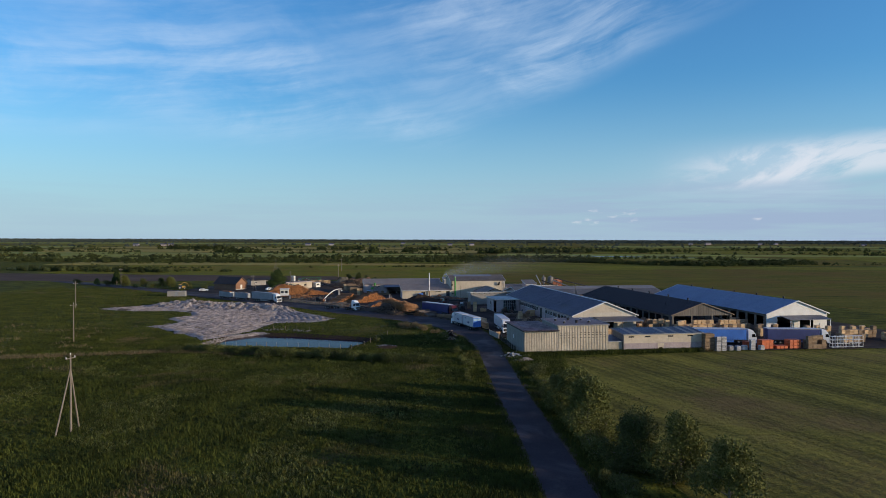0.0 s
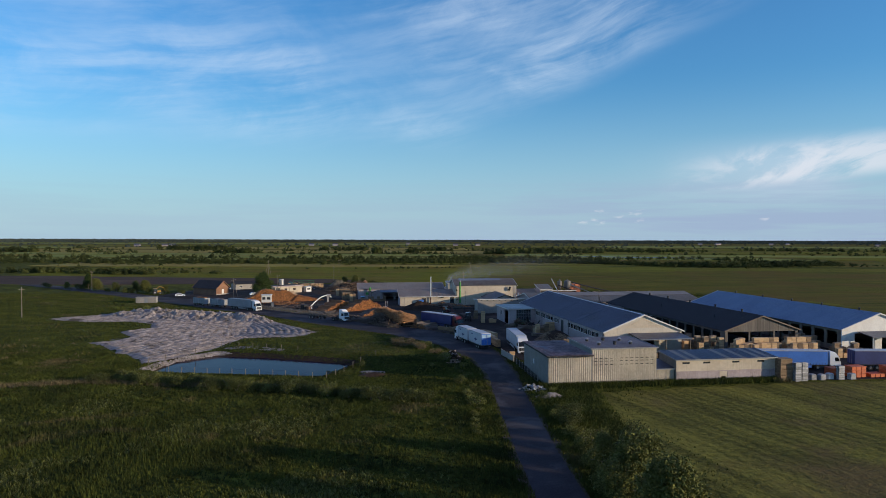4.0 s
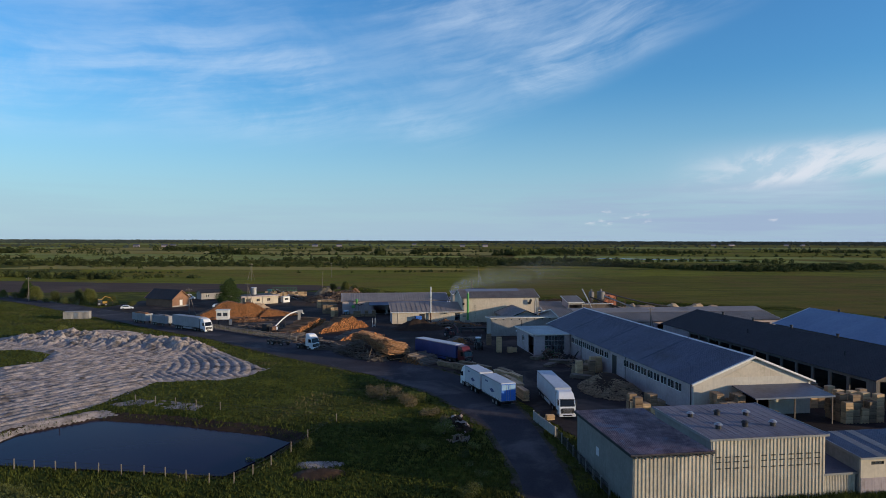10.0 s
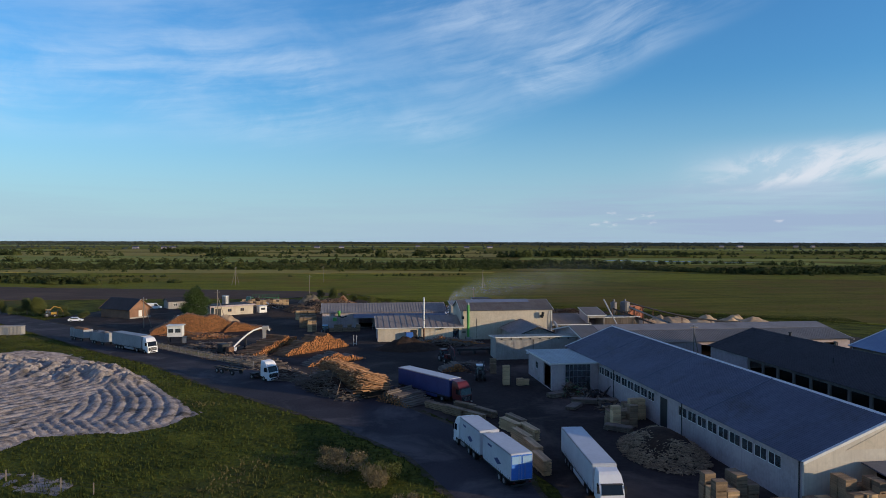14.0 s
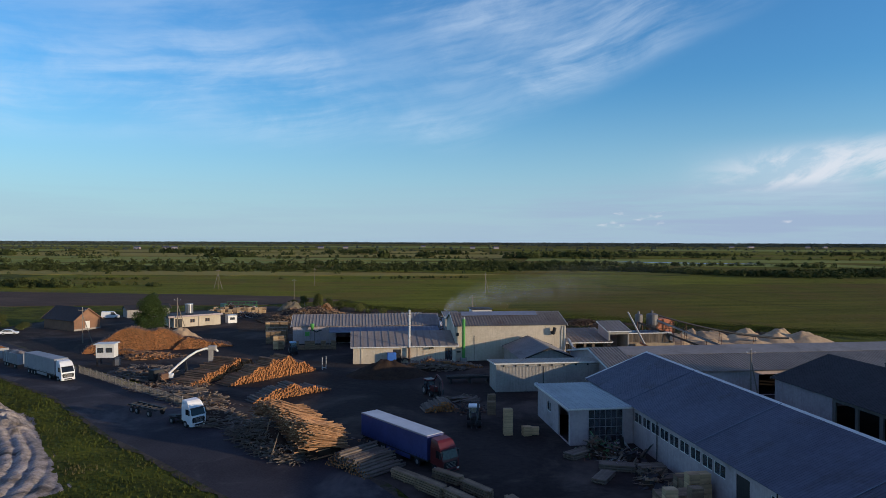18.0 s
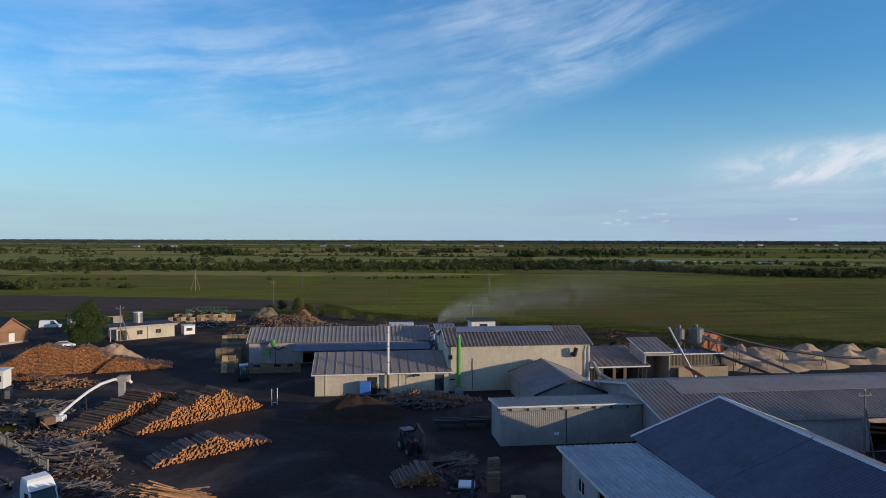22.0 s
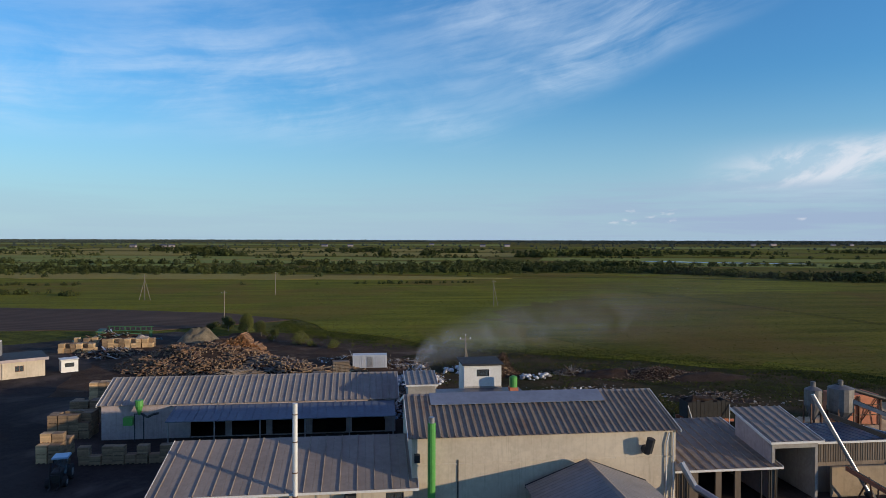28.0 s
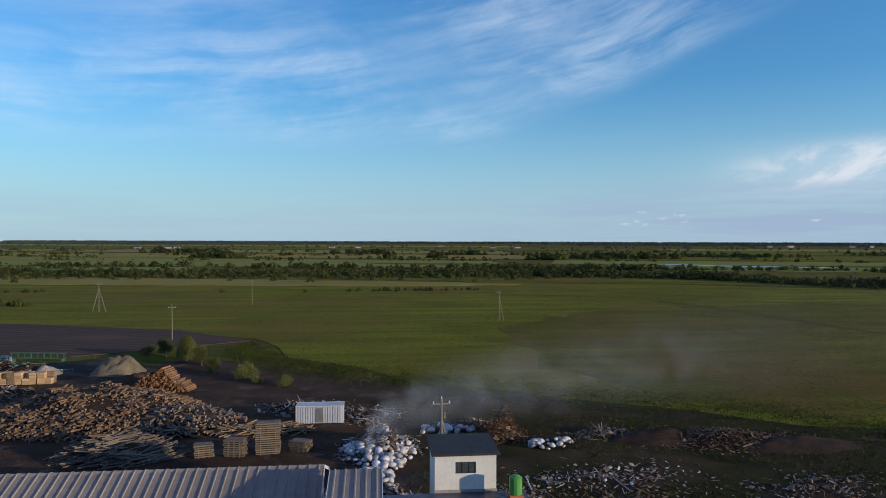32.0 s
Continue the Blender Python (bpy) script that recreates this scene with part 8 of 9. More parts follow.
def mound(name, label, u, v, ru, rv, high, mat, seed, kind="", category="heap", sharp=1.3):
    n = 30
    xs = np.linspace(-1, 1, n)
    gx, gy = np.meshgrid(xs, xs)
    rad = np.clip(np.hypot(gx, gy), 0, 1)
    z = high * (1 - rad ** sharp) * (0.72 + 0.55 * np.abs(waves(gx * ru, gy * rv, seed, 1.5))) + 0.10 * (1 - rad) * waves(gx * ru, gy * rv, seed + 1, 0.5, 2) - 0.08
    verts = np.stack([gx * ru, gy * rv, z], -1).reshape(-1, 3)
    i = (np.arange(n - 1)[:, None] * n + np.arange(n - 1)[None]).ravel()
    data = bpy.data.meshes.new(name)
    data.from_pydata(verts.tolist(), [], np.stack([i, i + 1, i + n + 1, i + n], -1).tolist())
    data.shade_smooth()
    data.materials.append(mat)
    ob = new(name, data)
    ob.matrix_basis = site(u, v)
    return tagged(ob, label, category, "", kind)


for n, (u, v, ru, rv, hh) in enumerate(((73, 167, 8, 6, 2.6), (83, 170, 7, 6, 3.0), (91, 168, 7, 6, 2.5), (99, 166, 7, 6, 2.9), (77, 159, 9, 5, 2.0), (66, 169, 6, 5, 2.6), (107, 165, 8, 6, 3.0), (88, 161, 8, 5, 2.2), (95, 172, 5, 4, 3.4), (79, 172, 5, 4, 3.2), (104, 171, 5, 4, 3.6), (70, 161, 6, 4, 1.8))):
    mound("sawdust_heap", "pale yellow conical sawdust heap", u, v, ru, rv, hh, SAWDUST, 200 + n)
mound("bark_heap", "pale bark chip heap by the log mound", -58.5, 184.5, 6.5, 4.0, 4.4, SAWDUST, 221)
mound("earth_heap", "dusty pale earth heap at the far edge", -36.6, 259.5, 5.2, 4.6, 4.2, BRUSH, 223)
mound("sand_heap", "small pale sand heap beside far crates", -50.0, 259.0, 3.0, 2.4, 2.2, SAND, 224)
mound("earth_heap", "reddish soil bank at the far edge", -29.5, 251.0, 6.0, 4.0, 2.0, CLAY, 225)
mound("earth_heap", "low reddish clay heap in the meadow grass", -31.0, 14.6, 3.4, 2.2, 0.9, CLAY, 228)
mound("sand_bank", "small pale sand patch beside the clay heap", -31.6, 18.0, 3.6, 1.6, 0.45, SAND, 230)
SPILL = [tuple(S(u, v).xy) for u, v in ((-65, 50.5), (-61, 54), (-54, 51), (-47, 46.8), (-47.5, 44.2), (-55, 46.8), (-62, 49.2))]
spill = grid_sheet("sand_bank", np.arange(-71, -46, 0.3), np.arange(178, 202, 0.3), lambda x, y: 0.05 + 0.16 * np.abs(waves(x, y, 43, 1.1, 3)) + 0.06 * waves(x, y, 44, 0.4, 2), SAND,
                   lambda x, y: inside(SPILL, x + 1.5 * waves(x, y, 45, 1.4, 4), y + 1.5 * waves(x, y, 46, 1.4, 4)), False)
tagged(spill, "thin pale sand spilled along the pond fence", "sand", kind="stuff")
mound("mulch_heap", "dark heap of bark mulch", -6.0, 133.8, 8.4, 5.8, 3.4, EARTH, 229)
mound("waste_bank", "dark soil and wood waste bank", 52.0, 207.5, 8.0, 4.0, 1.5, EARTH, 231)
mound("waste_bank", "brown waste bank at the works edge", 68.0, 203.0, 10.0, 4.0, 1.3, EARTH, 233)


def utility_pole(label, x, y, high, braces=1, arm=True, turn=0.0):
    ob = new("utility_pole")
    ob.matrix_basis = pose(x, y, 0, 0, 0, turn)
    tagged(ob, label, "utility pole", "power line poles")
    part("pole", Shape().tube((0, 0, -0.2), (0, 0, high), 0.15, 0.10, 10), POLE_WOOD, ob)
    for k in range(braces):
        part("brace", Shape().tube((2.2 if k == 0 else -2.2, 0.6, -0.2), (0, 0, high * 0.82), 0.12, 0.09, 8), POLE_WOOD, ob)
    if arm:
        part("crossarm", Shape().box((-0.9, -0.06, high - 0.6), (0.9, 0.06, high - 0.48)), POLE_WOOD, ob)
        for d in (-0.8, 0.0, 0.8):
            z = high - 0.48 if d else high
            part("insulator", Shape().tube((d, 0, z), (d, 0, z + 0.22), 0.06, 0.04, 8), TRIM, ob)


for x, y, hh, br, tn in ((-54.8, 88.0, 11.0, 2, 80), (-103.4, 166.2, 10.0, 0, 60), (-152, 245, 10, 0, 60), (-193, 352, 10, 0, 60), (-152, 500, 10.5, 2, 30), (-91, 441, 9, 0, 30), (-107.6, 532, 10, 0, 30),
                         (-7, 492, 10, 1, 30), (-106.4, 314.5, 9, 1, 30), (-96.5, 345, 9, 1, 20)):
    utility_pole("weathered wooden power pole", x, y, hh, br, True, tn)
for u, v, hh in ((53.0, 104.5, 8.6), (20.6, 187.0, 11.0)):
    p = S(u, v)
    utility_pole("wooden pole between the buildings", p.x, p.y, hh, 1, True, 20)
mound("sand_bank", "pale sandy bank on the road verge", -2.2, -7.4, 2.8, 1.8, 1.1, SAND, 241)
scrap("dark machine parts and boards before the annex", 18.5, 80.5, 3.6, 3.2, 1.3, 260, [DARK, WOOD, RUSTED, DULL_GREEN, GREY_BARK], 251, 0.28)
scrap("loose boards and offcuts along the hall wall", 20.6, 71.0, 2.4, 4.2, 0.9, 240, [WOOD, BROWN_WOOD, DARK], 253, 0.26)
scrap("weathered slabs and bark beside the pole pile", -8.5, 92.0, 4.0, 3.0, 0.5, 160, [GREY_BARK, WOOD, BARK], 255, 0.22)
scrap("bark and slab waste round the log feeder", -46.0, 127.5, 7.0, 4.0, 0.6, 420, [GREY_BARK, WOOD, EARTH, BARK], 257, 0.24)
scrap("bark litter before the log mound", -57.0, 160.0, 8.0, 4.0, 0.5, 420, [BARK, GREY_BARK, EARTH, WOOD], 259, 0.2)
scrap("slab waste between the log piles", -36.0, 112.5, 5.0, 3.0, 0.6, 260, [GREY_BARK, WOOD, BARK], 261, 0.22)
scrap("broken boards and rubbish on the waste ground", 4.0, 228.0, 8.0, 5.0, 0.7, 420, [BROWN_WOOD, WOOD, PLASTIC, CLAY], 263, 0.2)
scrap("grey slab litter behind the far container", 14.0, 222.0, 7.0, 5.0, 0.5, 360, [WOOD, GREY_BARK, PLASTIC, CLAY], 265, 0.2)
scrap("pale broken boards strewn over weeds", 40.0, 194.0, 12.0, 6.0, 0.25, 520, [BROWN_WOOD, CONCRETE, WOOD, PLASTIC, CLAY], 271, 0.17)
scrap("pale broken boards strewn over weeds", 62.0, 188.0, 12.0, 6.0, 0.25, 460, [BROWN_WOOD, CONCRETE, WOOD, CLAY], 273, 0.17)
scrap("rubbish and slabs strewn behind the hut", 29.0, 188.0, 7.0, 6.0, 0.4, 420, [BROWN_WOOD, PLASTIC, WOOD, CLAY, RUSTED], 275, 0.17)
scrap("torn white film and bags beside the hut", 12.2, 186.0, 4.6, 5.0, 1.8, 620, [PLASTIC, TARP_W, WOOD, DARK, PALE_BLUE], 277, 0.3, 0.1)


# ---- trees, bushes, grass ----
def leaf_cloud(name, centres, radii, per, size, mat, seed, squash=0.8):
    """Many small leaf sprays round several centres, as one crown with gaps."""
    rng = np.random.default_rng(seed)
    verts, faces = [], []
    total = 0
    for (cx, cy, cz), r in zip(centres, radii):
        k = max(6, int(per * r * r))
        way = rng.normal(size=(k, 3))
        way /= np.linalg.norm(way, axis=1)[:, None]
        dist = r * (0.55 + 0.5 * rng.random(k)) * (1 + 0.25 * rng.normal(size=k) * 0.5)
        p = way * dist[:, None] * (1, 1, squash) + (cx, cy, cz)
        a, b = rng.normal(size=(k, 3)), rng.normal(size=(k, 3))
        a += way * 0.3
        a /= np.linalg.norm(a, axis=1)[:, None]
        b -= (a * b).sum(1)[:, None] * a
        b /= np.linalg.norm(b, axis=1)[:, None]
        s = size * (0.6 + 0.8 * rng.random(k))[:, None]
        quad = np.stack([p - a * s, p + b * s * 0.55, p + a * s, p - b * s * 0.55], 1)
        verts.append(quad.reshape(-1, 3))
        faces.append(np.arange(k * 4).reshape(-1, 4) + total)
        total += k * 4
    verts = np.concatenate(verts)
    verts[:, 2] = np.maximum(verts[:, 2], 0.02)
    data = bpy.data.meshes.new(name)
    data.from_pydata(verts.tolist(), [], np.concatenate(faces).tolist())
    data.materials.append(mat)
    return data


def make_tree(label, high, wide, mat, seed, per=90, leaf=0.22, bush=False):
    pick = random.Random(seed)
    ob = tagged(new("bush" if bush else "tree"), label, "bush" if bush else "tree", "bushes" if bush else "trees")
    centres, radii = [], []
    if bush:
        for _ in range(7):
            a, d = pick.uniform(0, 6.28), wide * 0.32 * math.sqrt(pick.random())
            r = wide * pick.uniform(0.24, 0.4)
            centres.append((d * math.cos(a) * 1.5, d * math.sin(a), high * pick.uniform(0.25, 0.62))), radii.append(min(r, high * 0.5))
        s = Shape()
        for _ in range(5):
            a = pick.uniform(0, 6.28)
            s.tube((0.1 * math.cos(a), 0.1 * math.sin(a), 0), (wide * 0.25 * math.cos(a), wide * 0.25 * math.sin(a), high * 0.6), 0.05, 0.02, 5)
        tagged(part("stem", s, POLE_WOOD, ob), kind="stuff")
    else:
        part("trunk", Shape().tube((0, 0, -0.1), (0.1, 0.05, high * 0.3), 0.22, 0.16).tube((0.1, 0.05, high * 0.3), (0, 0, high * 0.85), 0.16, 0.05), POLE_WOOD, ob)
        for _ in range(14):
            a, z = pick.uniform(0, 6.28), high * pick.uniform(0.06, 0.68)
            d = wide * 0.34 * pick.uniform(0.5, 1.15) * (1.15 - 0.75 * z / high)
            tip = (d * math.cos(a), d * math.sin(a), z + high * pick.uniform(0.06, 0.16))
            part("limb", Shape().tube((0.05, 0, z), tip, 0.07, 0.025, 6), POLE_WOOD, ob)
            centres.append(tip), radii.append(wide * pick.uniform(0.16, 0.27))
        for _ in range(9):
            a, d = pick.uniform(0, 6.28), wide * 0.16 * pick.random()
            centres.append((d * math.cos(a), d * math.sin(a), high * pick.uniform(0.5, 0.93))), radii.append(wide * pick.uniform(0.12, 0.22))
    part("crown", leaf_cloud("crown", centres, radii, per, leaf, mat, seed), mat, ob)
    return ob


TREES = [make_tree("leafy green roadside tree", 8.2, 8.0, LEAF, 301, 230, 0.14), make_tree("slender leafy roadside tree", 7.4, 6.6, LEAF_DARK, 303, 200, 0.13), make_tree("broad dark green leafy tree", 11.0, 9.0, TREE_LEAF, 305, 260, 0.17)]
BUSHES = [make_tree("dense dark green roadside bush", 2.4, 3.6, LEAF_DARK, 311, 260, 0.10, True), make_tree("pale green bush in rough grass", 1.7, 2.8, LEAF, 313, 280, 0.09, True), make_tree("tall scrubby green willow bush", 3.6, 4.2, LEAF, 315, 240, 0.11, True)]
DRY_BUSH = make_tree("pale dry brush heap on the road verge", 2.3, 4.6, REED, 317, 330, 0.10, True)
tree_pick = random.Random(331)


def plant(ob, x, y, size=1.0, z=None):
    zz = float(ground_height(np.array([x]), np.array([y]))[0]) - 0.05 if z is None else z
    m = Matrix.Translation((x, y, zz)) @ Matrix.Rotation(tree_pick.uniform(0, 6.28), 4, "Z")
    made = copy_thing(ob, m)
    made.scale = [size * tree_pick.uniform(0.9, 1.1) for _ in range(2)] + [size * tree_pick.uniform(0.92, 1.08)]
    return made


def settle(ob, x, y, size=1.0):
    ob.location, ob.scale = (x, y, -0.08), (size,) * 3


settle(TREES[0], 17.6, 91.5), settle(TREES[1], 20.8, 78.5)
o = S(-72.0, 207.5)
settle(TREES[2], o.x, o.y, 1.0)
for kind, x, y, s in ((0, 25.2, 74.5, 0.9), (0, 16.4, 103.5, 0.5), (1, 22.8, 83.0, 0.75),  (0, 15.4, 111.5, 0.5), (2, -201, 362, 0.72), (0, -194, 357, 0.75), (1, -177, 346, 0.7), (1, -167, 346, 0.75), (0, -161, 343, 0.75),
                      (1, -150, 341, 0.6), (0, -72, 413, 0.62), (1, -79, 417, 0.6), (1, -60, 401, 0.5), (1, -66, 408, 0.6), (0, -215, 366, 0.5), (2, 640, 520, 0.8), (1, 23.5, 52.0, 0.9), (0, 17.4, 101.5, 0.95), (1, 18.4, 111.0, 0.75), (0, 27.5, 66.0, 0.9)):
    plant(TREES[kind], x, y, s)
o = S(-21.5, 50.0)
settle(DRY_BUSH, o.x, o.y)
for u, v, size in ((-18.0, 44.5, 0.8), (-15.2, 38.0, 0.55), (-22.5, 54.0, 0.6), (-13.6, 33.0, 0.5)):
    o = S(u, v)
    plant(DRY_BUSH, o.x, o.y, size)
settle(BUSHES[0], -46.4, 146.6), settle(BUSHES[1], 14.4, 124.0), settle(BUSHES[2], 16.4, 106.0)
for i in range(34):  # hedge south of the pond
    f = i / 33
    x, y = -70 + 62 * f, 151.5 - 11 * f ** 1.6 + tree_pick.uniform(-1.5, 1.5)
    plant(BUSHES[tree_pick.choice([0, 0, 0, 2])], x, y, tree_pick.uniform(0.7, 1.1))
for i in range(24):  # right verge of the road
    y = 60 + i * 3.4 + tree_pick.uniform(-1, 1)
    plant(BUSHES[tree_pick.choice([0, 1, 1, 2])], 17.0 - (y - 60) * 0.055 + tree_pick.uniform(-0.4, 3.2), y, tree_pick.uniform(0.5, 0.95))
for i in range(16):  # left verge
    y = 124 + i * 3.2
    plant(BUSHES[tree_pick.choice([1, 1, 0])], 3.2 - (y - 124) * 0.09 - tree_pick.uniform(0.8, 3.4), y, tree_pick.uniform(0.35, 0.7))
for x, y, s in ((21.5, 76.5, 1.1), (24.0, 73.0, 1.1), (26.6, 75.5, 1.0), (22.5, 81.0, 1.1), (19.0, 90.0, 1.0), (17.2, 83, 1.1), (18.2, 77.5, 1.0), (19.6, 88, 0.9), (16.2, 96, 1.0), (15.6, 106, 1.1), (14.8, 118, 0.9), (13.6, 138, 0.8), (14.2, 134, 0.7), (0.6, 140, 1.0), (-1.0, 146, 0.8), (-7, 178, 0.7), (-9, 171, 0.6), (-13, 196, 0.7), (-208, 365, 1.2), (-183, 349, 1.3), (-170, 345, 1.2), (-154, 341, 1.2), (-140, 337, 1.0), (-230, 372, 1.2), (-48, 394, 1.0), (-52, 398, 1.1),
                (-42, 392, 0.8), (-85, 420, 1.0), (-30, 168, 0.5), (-24, 171, 0.5), (-70, 160, 0.6), (27.0, 238.2, 0.5), (12.6, 134, 0.8), (13.8, 130, 0.9), (11.8, 146, 0.5), (13.5, 150.5, 0.5), (-96, 167, 0.6), (-118, 262, 1.1), (-122, 255, 1.0)):
    plant(BUSHES[tree_pick.choice([0, 1, 2])], x, y, s)


def tufts(name, label, spots, high, mat, seed, blades=4, wide=0.10, lean=0.35):
    """Grass tufts, each a few bent blades, joined."""
    rng = np.random.default_rng(seed)
    x, y = spots
    n = len(x)
    z = ground_height(x, y)
    verts, faces = [], []
    for b in range(blades):
        a = rng.random(n) * 6.2832
        h = high * (0.5 + rng.random(n))
        off = rng.normal(size=(n, 2)) * high * 0.35
        tip = np.stack([np.cos(a), np.sin(a)], -1) * (lean * h)[:, None]
        side = np.stack([-np.sin(a), np.cos(a)], -1) * wide * (0.7 + 0.6 * rng.random(n))[:, None]
        base = np.stack([x, y], -1) + off
        p = np.concatenate([np.c_[base - side, z - 0.03], np.c_[base + side, z - 0.03], np.c_[base + tip, z + h]], 1).reshape(-1, 3)
        verts.append(p)
        faces.append(np.arange(n * 3).reshape(-1, 3) + b * n * 3)
    data = bpy.data.meshes.new(name)
    data.from_pydata(np.concatenate(verts).tolist(), [], np.concatenate(faces).tolist())
    data.materials.append(mat)
    return tagged(new(name, data), label, "grass", kind="stuff")


def scatter(n, x0, x1, y0, y1, seed, clump=7.0, keep=0.0, clear=0.6):
    rng = np.random.default_rng(seed)
    x, y = rng.uniform(x0, x1, n), rng.uniform(y0, y1, n)
    ok = waves(x, y, seed + 7, clump) > keep
    rim = np.minimum(np.minimum(x - x0, x1 - x), np.minimum(y - y0, y1 - y)) + 9 * waves(x, y, seed + 9, 12.0, 3)
    ok &= rng.random(n) < np.clip(rim / min(26.0, 0.25 * (x1 - x0)), 0, 1)
    ok &= ~(inside(ROAD_RING, x, y) | inside(YARD_RING, x, y) | inside(SANDY, x, y) | inside(POND, x, y))
    ok &= (away(ROAD_RING, x, y) > clear) & (away(POND, x, y) > 0.8)
    return x[ok], y[ok]


tufts("meadow_tufts", "coarse green meadow tufts", scatter(190000, -125, 30, 25, 190, 401, 9.0, -0.9), 0.27, BLADE, 411, 4, 0.055)
tufts("meadow_tufts", "coarse green meadow tufts", scatter(130000, -240, 25, 145, 350, 403, 9.0, -0.8), 0.28, BLADE, 413, 4, 0.055)
tufts("verge_grass", "long verge grass beside the road", scatter(40000, -2, 22, 40, 160, 405, 3.0, -0.6, 0.25), 0.45, BLADE, 415, 4, 0.05)
tufts("weed_patches", "pale broad-leaved weeds in the meadow", scatter(60000, -95, 4, 48, 150, 407, 5.0, 0.22), 0.28, LEAF, 417, 4, 0.11, 0.9)
tufts("rank_grass", "taller seeding grass in patches", scatter(36000, -100, 4, 48, 200, 443, 11.0, 0.15), 0.46, BLADE, 445, 4, 0.05, 0.3)
tx, ty = scatter(11000, -100, 6, 50, 160, 447, 4.0, 0.0)
rng = np.random.default_rng(449)
tx, ty = np.repeat(tx, 7) + rng.normal(size=7 * len(tx)) * 0.34, np.repeat(ty, 7) + rng.normal(size=7 * len(ty)) * 0.34
tufts("grass_tussocks", "rounded tussocks of coarse pale grass", (tx, ty), 0.42, BLADE, 451, 3, 0.07, 0.6)
tufts("dry_reeds", "dry straw-coloured reeds", scatter(6000, -150, -80, 128, 200, 409, 3.0, 0.25), 0.6, REED, 419, 4, 0.05)
rng = np.random.default_rng(421)
rx = rng.uniform(-125, -34, 3200)
tufts("reed_line", "line of dry pale reeds along a ditch", (rx, 151 + 0.30 * np.minimum(rx + 71, 0) - 0.06 * np.maximum(rx + 71, 0) + rng.normal(size=3200) * 0.6), 0.75, REED, 423, 3, 0.04)


rng = np.random.default_rng(431)
hx, hy = rng.uniform(14, 118, 150000), rng.uniform(48, 152, 150000)
swath = np.sin((0.91 * hx + 0.41 * hy) * 2.42 + 0.9 * waves(hx, hy, 35, 9, 2))
ok = inside(HAY_RING, hx, hy) & (rng.random(150000) < 0.24 + 0.05 * swath + 0.2 * waves(hx, hy, 41, 4, 3)) & (away(ROAD_RING, hx, hy) > 1.5)
tufts("hay_swaths", "drying cut grass lying in swaths", (hx[ok], hy[ok]), 0.12, HAY_BLADE, 433, 3, 0.07, 1.3)
px, py = rng.uniform(-330, 330, 60000), 372 + 300 * rng.random(60000) ** 1.3
ok = (py > 466 - 0.1 * (px + 150)) | (py > 455) & (px > -120) | (px > -60) & (py > 420 - 0.75 * (px + 55)) & (py > 372)
ok &= (px > -225) | (py > 480)
tufts("pasture_grass", "uneven seeding pasture grass", (px[ok], py[ok]), 0.20, PASTURE_BLADE, 435, 2, 0.28, 0.6)
wx, wy = rng.uniform(-60, 125, 60000), rng.uniform(318, 412, 60000)
wu = (wx - 13.3) * CO + (wy - 154.2) * SI
wv = -(wx - 13.3) * SI + (wy - 154.2) * CO
ok = (wu > 18) & (wu < 112) & (wv > 176 + 0.06 * (wu - 18)) & (wv < 226 - 0.22 * (wu - 18)) & (waves(wx, wy, 37, 5, 3) > -0.1)
tufts("waste_weeds", "rank weeds over the waste ground", (wx[ok], wy[ok]), 0.26, BLADE, 437, 4, 0.07, 0.6)
fu, fv = rng.uniform(-2, 47, 5000), -1.0 + rng.normal(size=5000) * 0.7
foot = [S(a, b) for a, b in zip(fu, np.minimum(fv, -0.15))]
tufts("shed_weeds", "tall weeds along the foot of the sheds", (np.array([p.x for p in foot]), np.array([p.y for p in foot])), 0.7, BLADE, 441, 4, 0.07, 0.4)
ex = rng.uniform(-70, 120, 16000)
ey = np.interp(ex, [-70, -56, -30, 8, 40, 62, 120], [436, 414, 402, 391.5, 384, 367, 352]) + rng.normal(size=16000) * 4.5
tufts("waste_weeds", "tall dark weeds along the pasture edge", (ex, ey), 0.30, BLADE, 439, 4, 0.07, 0.6)


def far_clumps(name, label, x, y, high, mat, seed, base=0.0, leaves=26):
    """Far bushes and trees: ragged clumps of leaf sprays, joined."""
    rng = np.random.default_rng(seed)
    n = len(x)
    k = leaves
    way = rng.normal(size=(n, k, 3))
    way /= np.linalg.norm(way, axis=2)[..., None]
    way[..., 2] = np.abs(way[..., 2])
    r = (0.62 + 0.38 * rng.random((n, k)))[..., None]
    p = way * r * np.stack([high * 0.62, high * 0.62, high * 0.95], -1)[:, None]
    p += np.stack([x, y, np.full(n, base)], -1)[:, None]
    tilted = way + 0.38 * rng.normal(size=(n, k, 3))
    a = np.cross(tilted, rng.normal(size=(n, k, 3)))
    b = np.cross(tilted, a)
    a /= np.linalg.norm(a, axis=2)[..., None]
    b /= np.linalg.norm(b, axis=2)[..., None]
    s = (high * 0.95 / math.sqrt(k))[:, None, None] * (0.6 + 0.8 * rng.random((n, k)))[..., None]
    v = np.stack([p - a * s, p + b * s, p + a * s, p - b * s], 2).reshape(-1, 3)
    v[:, 2] = np.maximum(v[:, 2], 0)
    data = bpy.data.meshes.new(name)
    data.from_pydata(v.tolist(), [], np.arange(n * k * 4).reshape(-1, 4).tolist())
    data.materials.append(mat)
    return tagged(new(name, data), label, "woodland", kind="stuff")


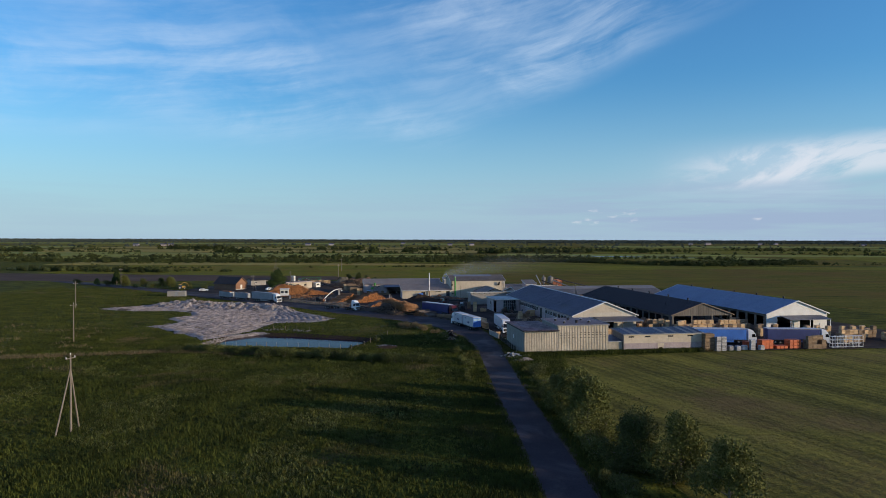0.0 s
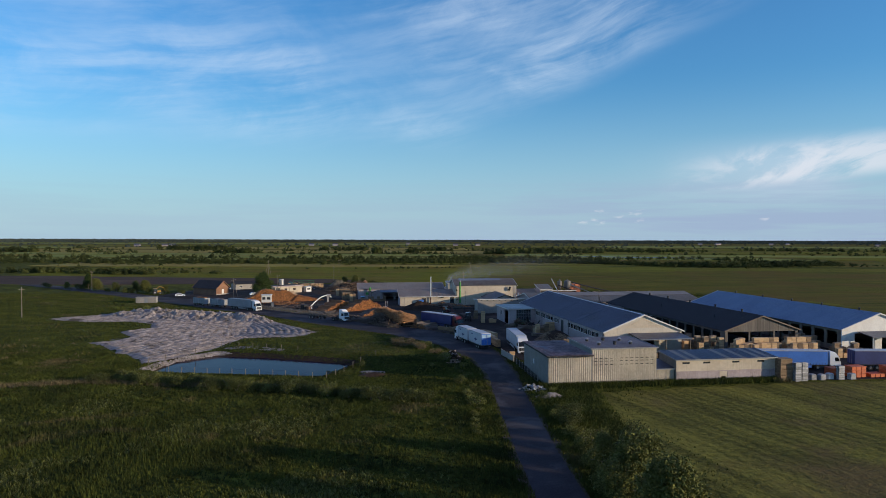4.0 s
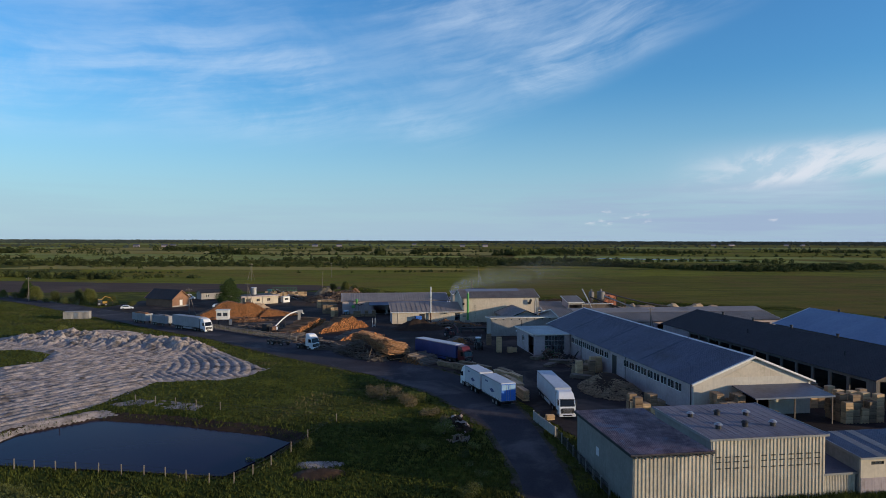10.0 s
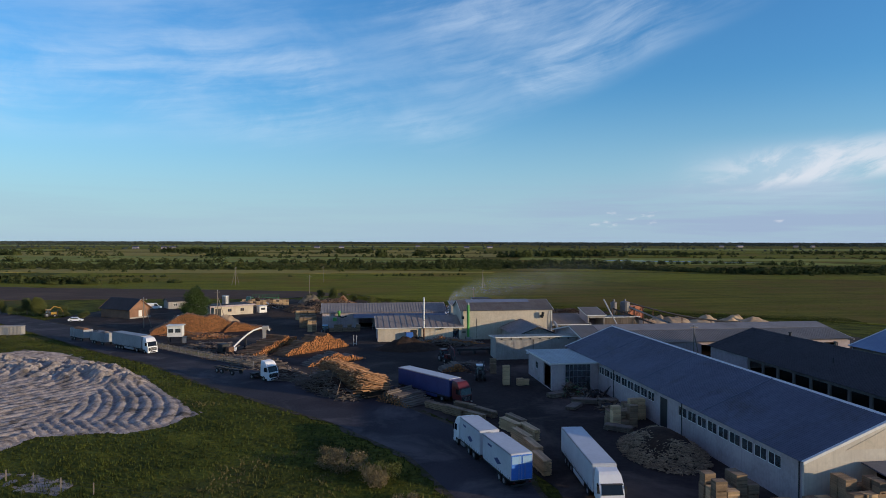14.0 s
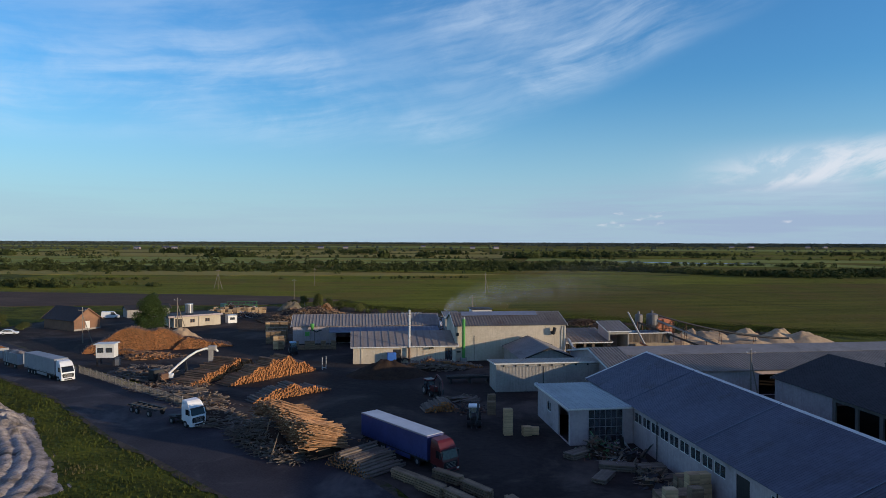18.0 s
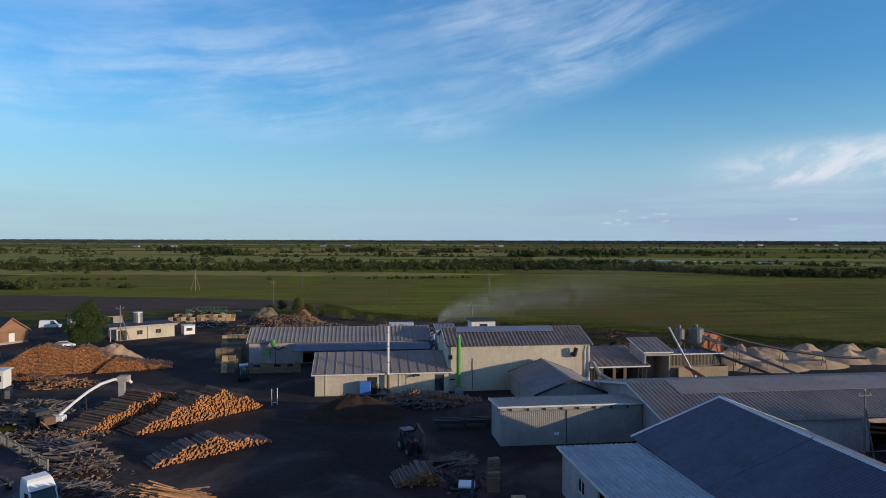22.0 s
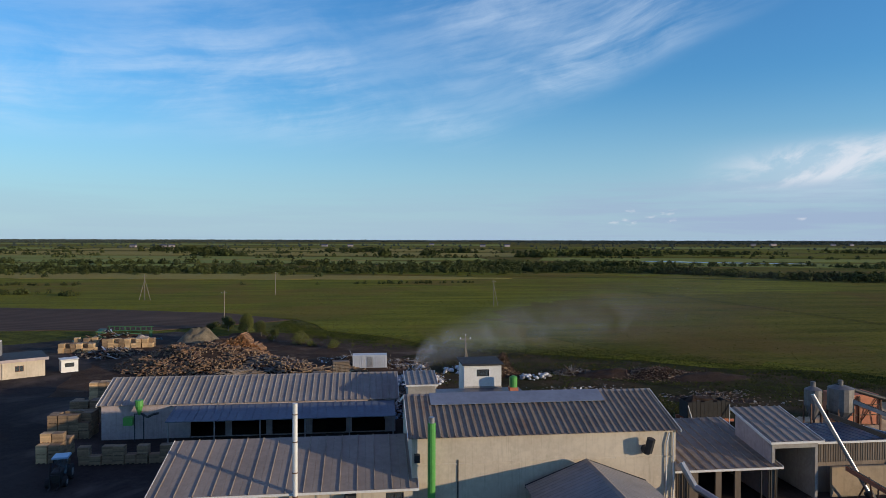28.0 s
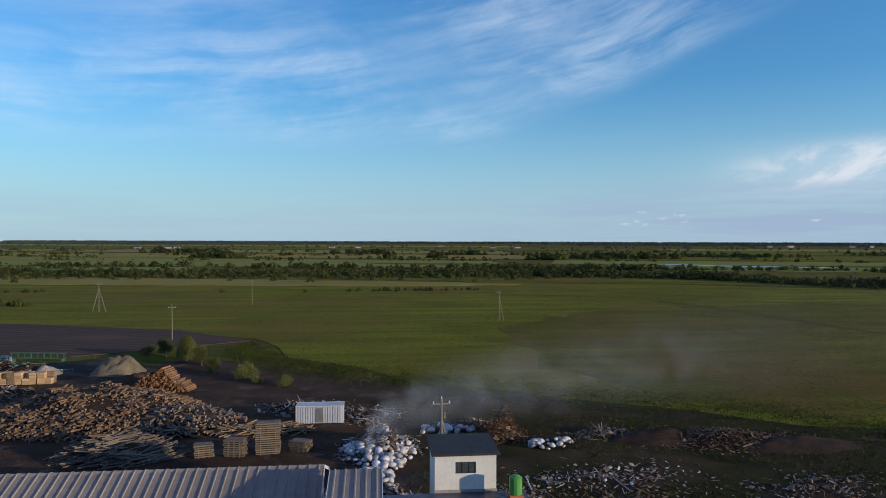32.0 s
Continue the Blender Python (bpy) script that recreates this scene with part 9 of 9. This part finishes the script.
def fan(n, y0, y1, seed, keep, size, stretch=4.0, half=0.78):
    """Spots in a widening belt ahead, kept where a drawn-out noise is high."""
    rng = np.random.default_rng(seed)
    y = rng.uniform(y0, y1, n)
    x = rng.uniform(-half, half, n) * (y + 120)
    ok = waves(x / stretch, y, seed + 3, size, 3) > keep
    return x[ok], y[ok]


def belt(name, label, spots, lo, hi, mat, seed, leaves):
    rng = np.random.default_rng(seed + 50)
    x, y = spots
    far_clumps(name, label, x, y, lo + (hi - lo) * rng.random(len(x)) ** 2, mat, seed, 0.0, leaves)


def hedge(name, label, line, count, spread, lo, hi, mat, seed, leaves, gaps=0.0):
    """A hedge or belt of scrub along a line, thick and thin by turns."""
    rng = np.random.default_rng(seed)
    xs, ys = np.array([p[0] for p in line], float), np.array([p[1] for p in line], float)
    t = rng.random(count) * (len(line) - 1)
    x = np.interp(t, np.arange(len(line)), xs) + rng.normal(size=count) * spread * 0.6
    y = np.interp(t, np.arange(len(line)), ys) + rng.normal(size=count) * spread
    swell = waves(x / 2.2, y, seed + 5, 16.0, 3)
    ok = swell > gaps - 0.6
    high = (lo + (hi - lo) * rng.random(count) ** 1.6) * (0.75 + 0.4 * np.clip(swell, -0.5, 1))
    far_clumps(name, label, x[ok], y[ok], high[ok], mat, seed, 0.0, leaves)


def copse(name, label, spots, mat, seed, leaves):
    """Single copses: centre, half width, half depth, height and number of crowns."""
    rng = np.random.default_rng(seed)
    xs, ys, hs = [], [], []
    for x, y, wide, deep, high, count in spots:
        xs.append(x + rng.normal(size=count) * wide * 0.5), ys.append(y + rng.normal(size=count) * deep * 0.5)
        hs.append(high * (0.55 + 0.5 * rng.random(count)))
    far_clumps(name, label, np.concatenate(xs), np.concatenate(ys), np.concatenate(hs), mat, seed + 1, 0.0, leaves)


hedge("shrub_belt", "low round bushes lining the pasture", [(-330, 560), (-240, 575), (-150, 590), (-60, 612), (20, 640)], 210, 2.5, 1.6, 3.0, FAR_LEAF, 541, 60, 0.62)
copse("shrub_belt", "thicket at the corner of the ploughed field", [(-262, 502, 34, 9, 4.5, 60), (-330, 520, 60, 12, 5.0, 90), (-225, 520, 14, 5, 3.2, 16), (-196, 515, 6, 4, 3.0, 8)], FAR_LEAF, 561, 60)
hedge("shrub_belt", "deep belt of scrub behind the pasture", [(-1000, 800), (-520, 735), (-330, 715), (-180, 740), (-40, 770), (60, 790)], 2300, 26, 2.2, 7.5, FAR_LEAF, 543, 64, 0.2)
hedge("shrub_belt", "second belt of scrub before the plain", [(-900, 930), (-480, 850), (-200, 860), (40, 880)], 700, 18, 2.5, 9.0, FAR_LEAF, 563, 48, 0.5)
hedge("shrub_belt", "willow belt along the river", [(20, 800), (110, 760), (170, 715), (220, 690), (280, 700), (360, 740)], 1500, 15, 2.6, 7.5, FAR_LEAF, 545, 64, 0.05)
hedge("shrub_belt", "willow scrub beyond the river bend", [(-40, 890), (90, 880), (190, 900), (330, 860)], 420, 14, 2.5, 8.0, FAR_LEAF, 565, 48, 0.4)
hedge("shrub_belt", "thin scrub across the open plain", [(300, 720), (480, 730), (700, 760), (960, 820)], 300, 14, 1.6, 4.5, FAR_LEAF, 567, 22, 0.45)
belt("shrub_belt", "scattered scrub before the river", fan(1200, 715, 1040, 503, 0.75, 26, 7), 1.6, 4.5, FAR_LEAF, 513, 34)
copse("tree_group", "dark tall copses on the plain", [(118, 1230, 75, 22, 12, 90), (30, 1150, 26, 14, 11, 26), (-180, 1165, 12, 8, 14, 10), (-120, 1200, 16, 9, 12, 12), (-420, 1150, 30, 14, 12, 26), (-600, 1420, 90, 20, 12, 60), (-300, 1480, 60, 18, 11, 36),
      (-90, 1380, 40, 14, 11, 26), (300, 1330, 120, 20, 9, 60), (640, 1100, 10, 8, 9, 5), (700, 1500, 160, 20, 9, 60), (-820, 1180, 60, 20, 11, 40)], FAR_LEAF, 571, 44)
for k, (y, hi) in enumerate(((1050, 8), (1160, 8), (1290, 9), (1430, 9), (1600, 10), (1800, 10), (2050, 11), (2350, 12), (2700, 12), (3050, 12))):
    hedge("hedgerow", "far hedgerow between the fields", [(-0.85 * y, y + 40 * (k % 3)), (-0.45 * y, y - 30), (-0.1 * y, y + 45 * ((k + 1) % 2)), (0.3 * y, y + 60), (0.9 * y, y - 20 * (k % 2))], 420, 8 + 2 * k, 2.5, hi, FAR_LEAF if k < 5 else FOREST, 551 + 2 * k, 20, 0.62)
belt("shrub_belt", "copses between far fields", fan(5200, 1060, 1800, 505, 0.85, 40, 3), 3.0, 11.0, FAR_LEAF, 515, 16)
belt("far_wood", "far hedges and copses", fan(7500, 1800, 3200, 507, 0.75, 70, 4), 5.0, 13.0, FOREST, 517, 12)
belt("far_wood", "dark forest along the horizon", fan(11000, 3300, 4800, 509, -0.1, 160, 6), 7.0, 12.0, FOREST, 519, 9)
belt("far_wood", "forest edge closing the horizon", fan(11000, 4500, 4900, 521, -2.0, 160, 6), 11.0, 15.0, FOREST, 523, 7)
for x, y, n in ((1215, 2900, 2), (-560, 2150, 2), (-1010, 1900, 3), (-300, 2650, 1), (-95, 2250, 2), (905, 2850, 3), (1420, 2500, 1)):
    for i in range(n):
        farm = new("farmhouse")
        farm.matrix_basis = pose(x + i * 47 + (i % 2) * 29, y + 15 * (i % 3), 0, 0, 0, 20 * i)
        tagged(farm, "distant white farmhouse with a grey roof", "house", "distant farmhouses")
        part("wall", Shape().box((0, 0, 0), (16, 9, 5)), PLASTER, farm)
        part("roof", Shape().prism([(-0.6, 5), (9.6, 5), (4.5, 8.4)], "x", -0.6, 16.6), ROOF_GREY, farm)
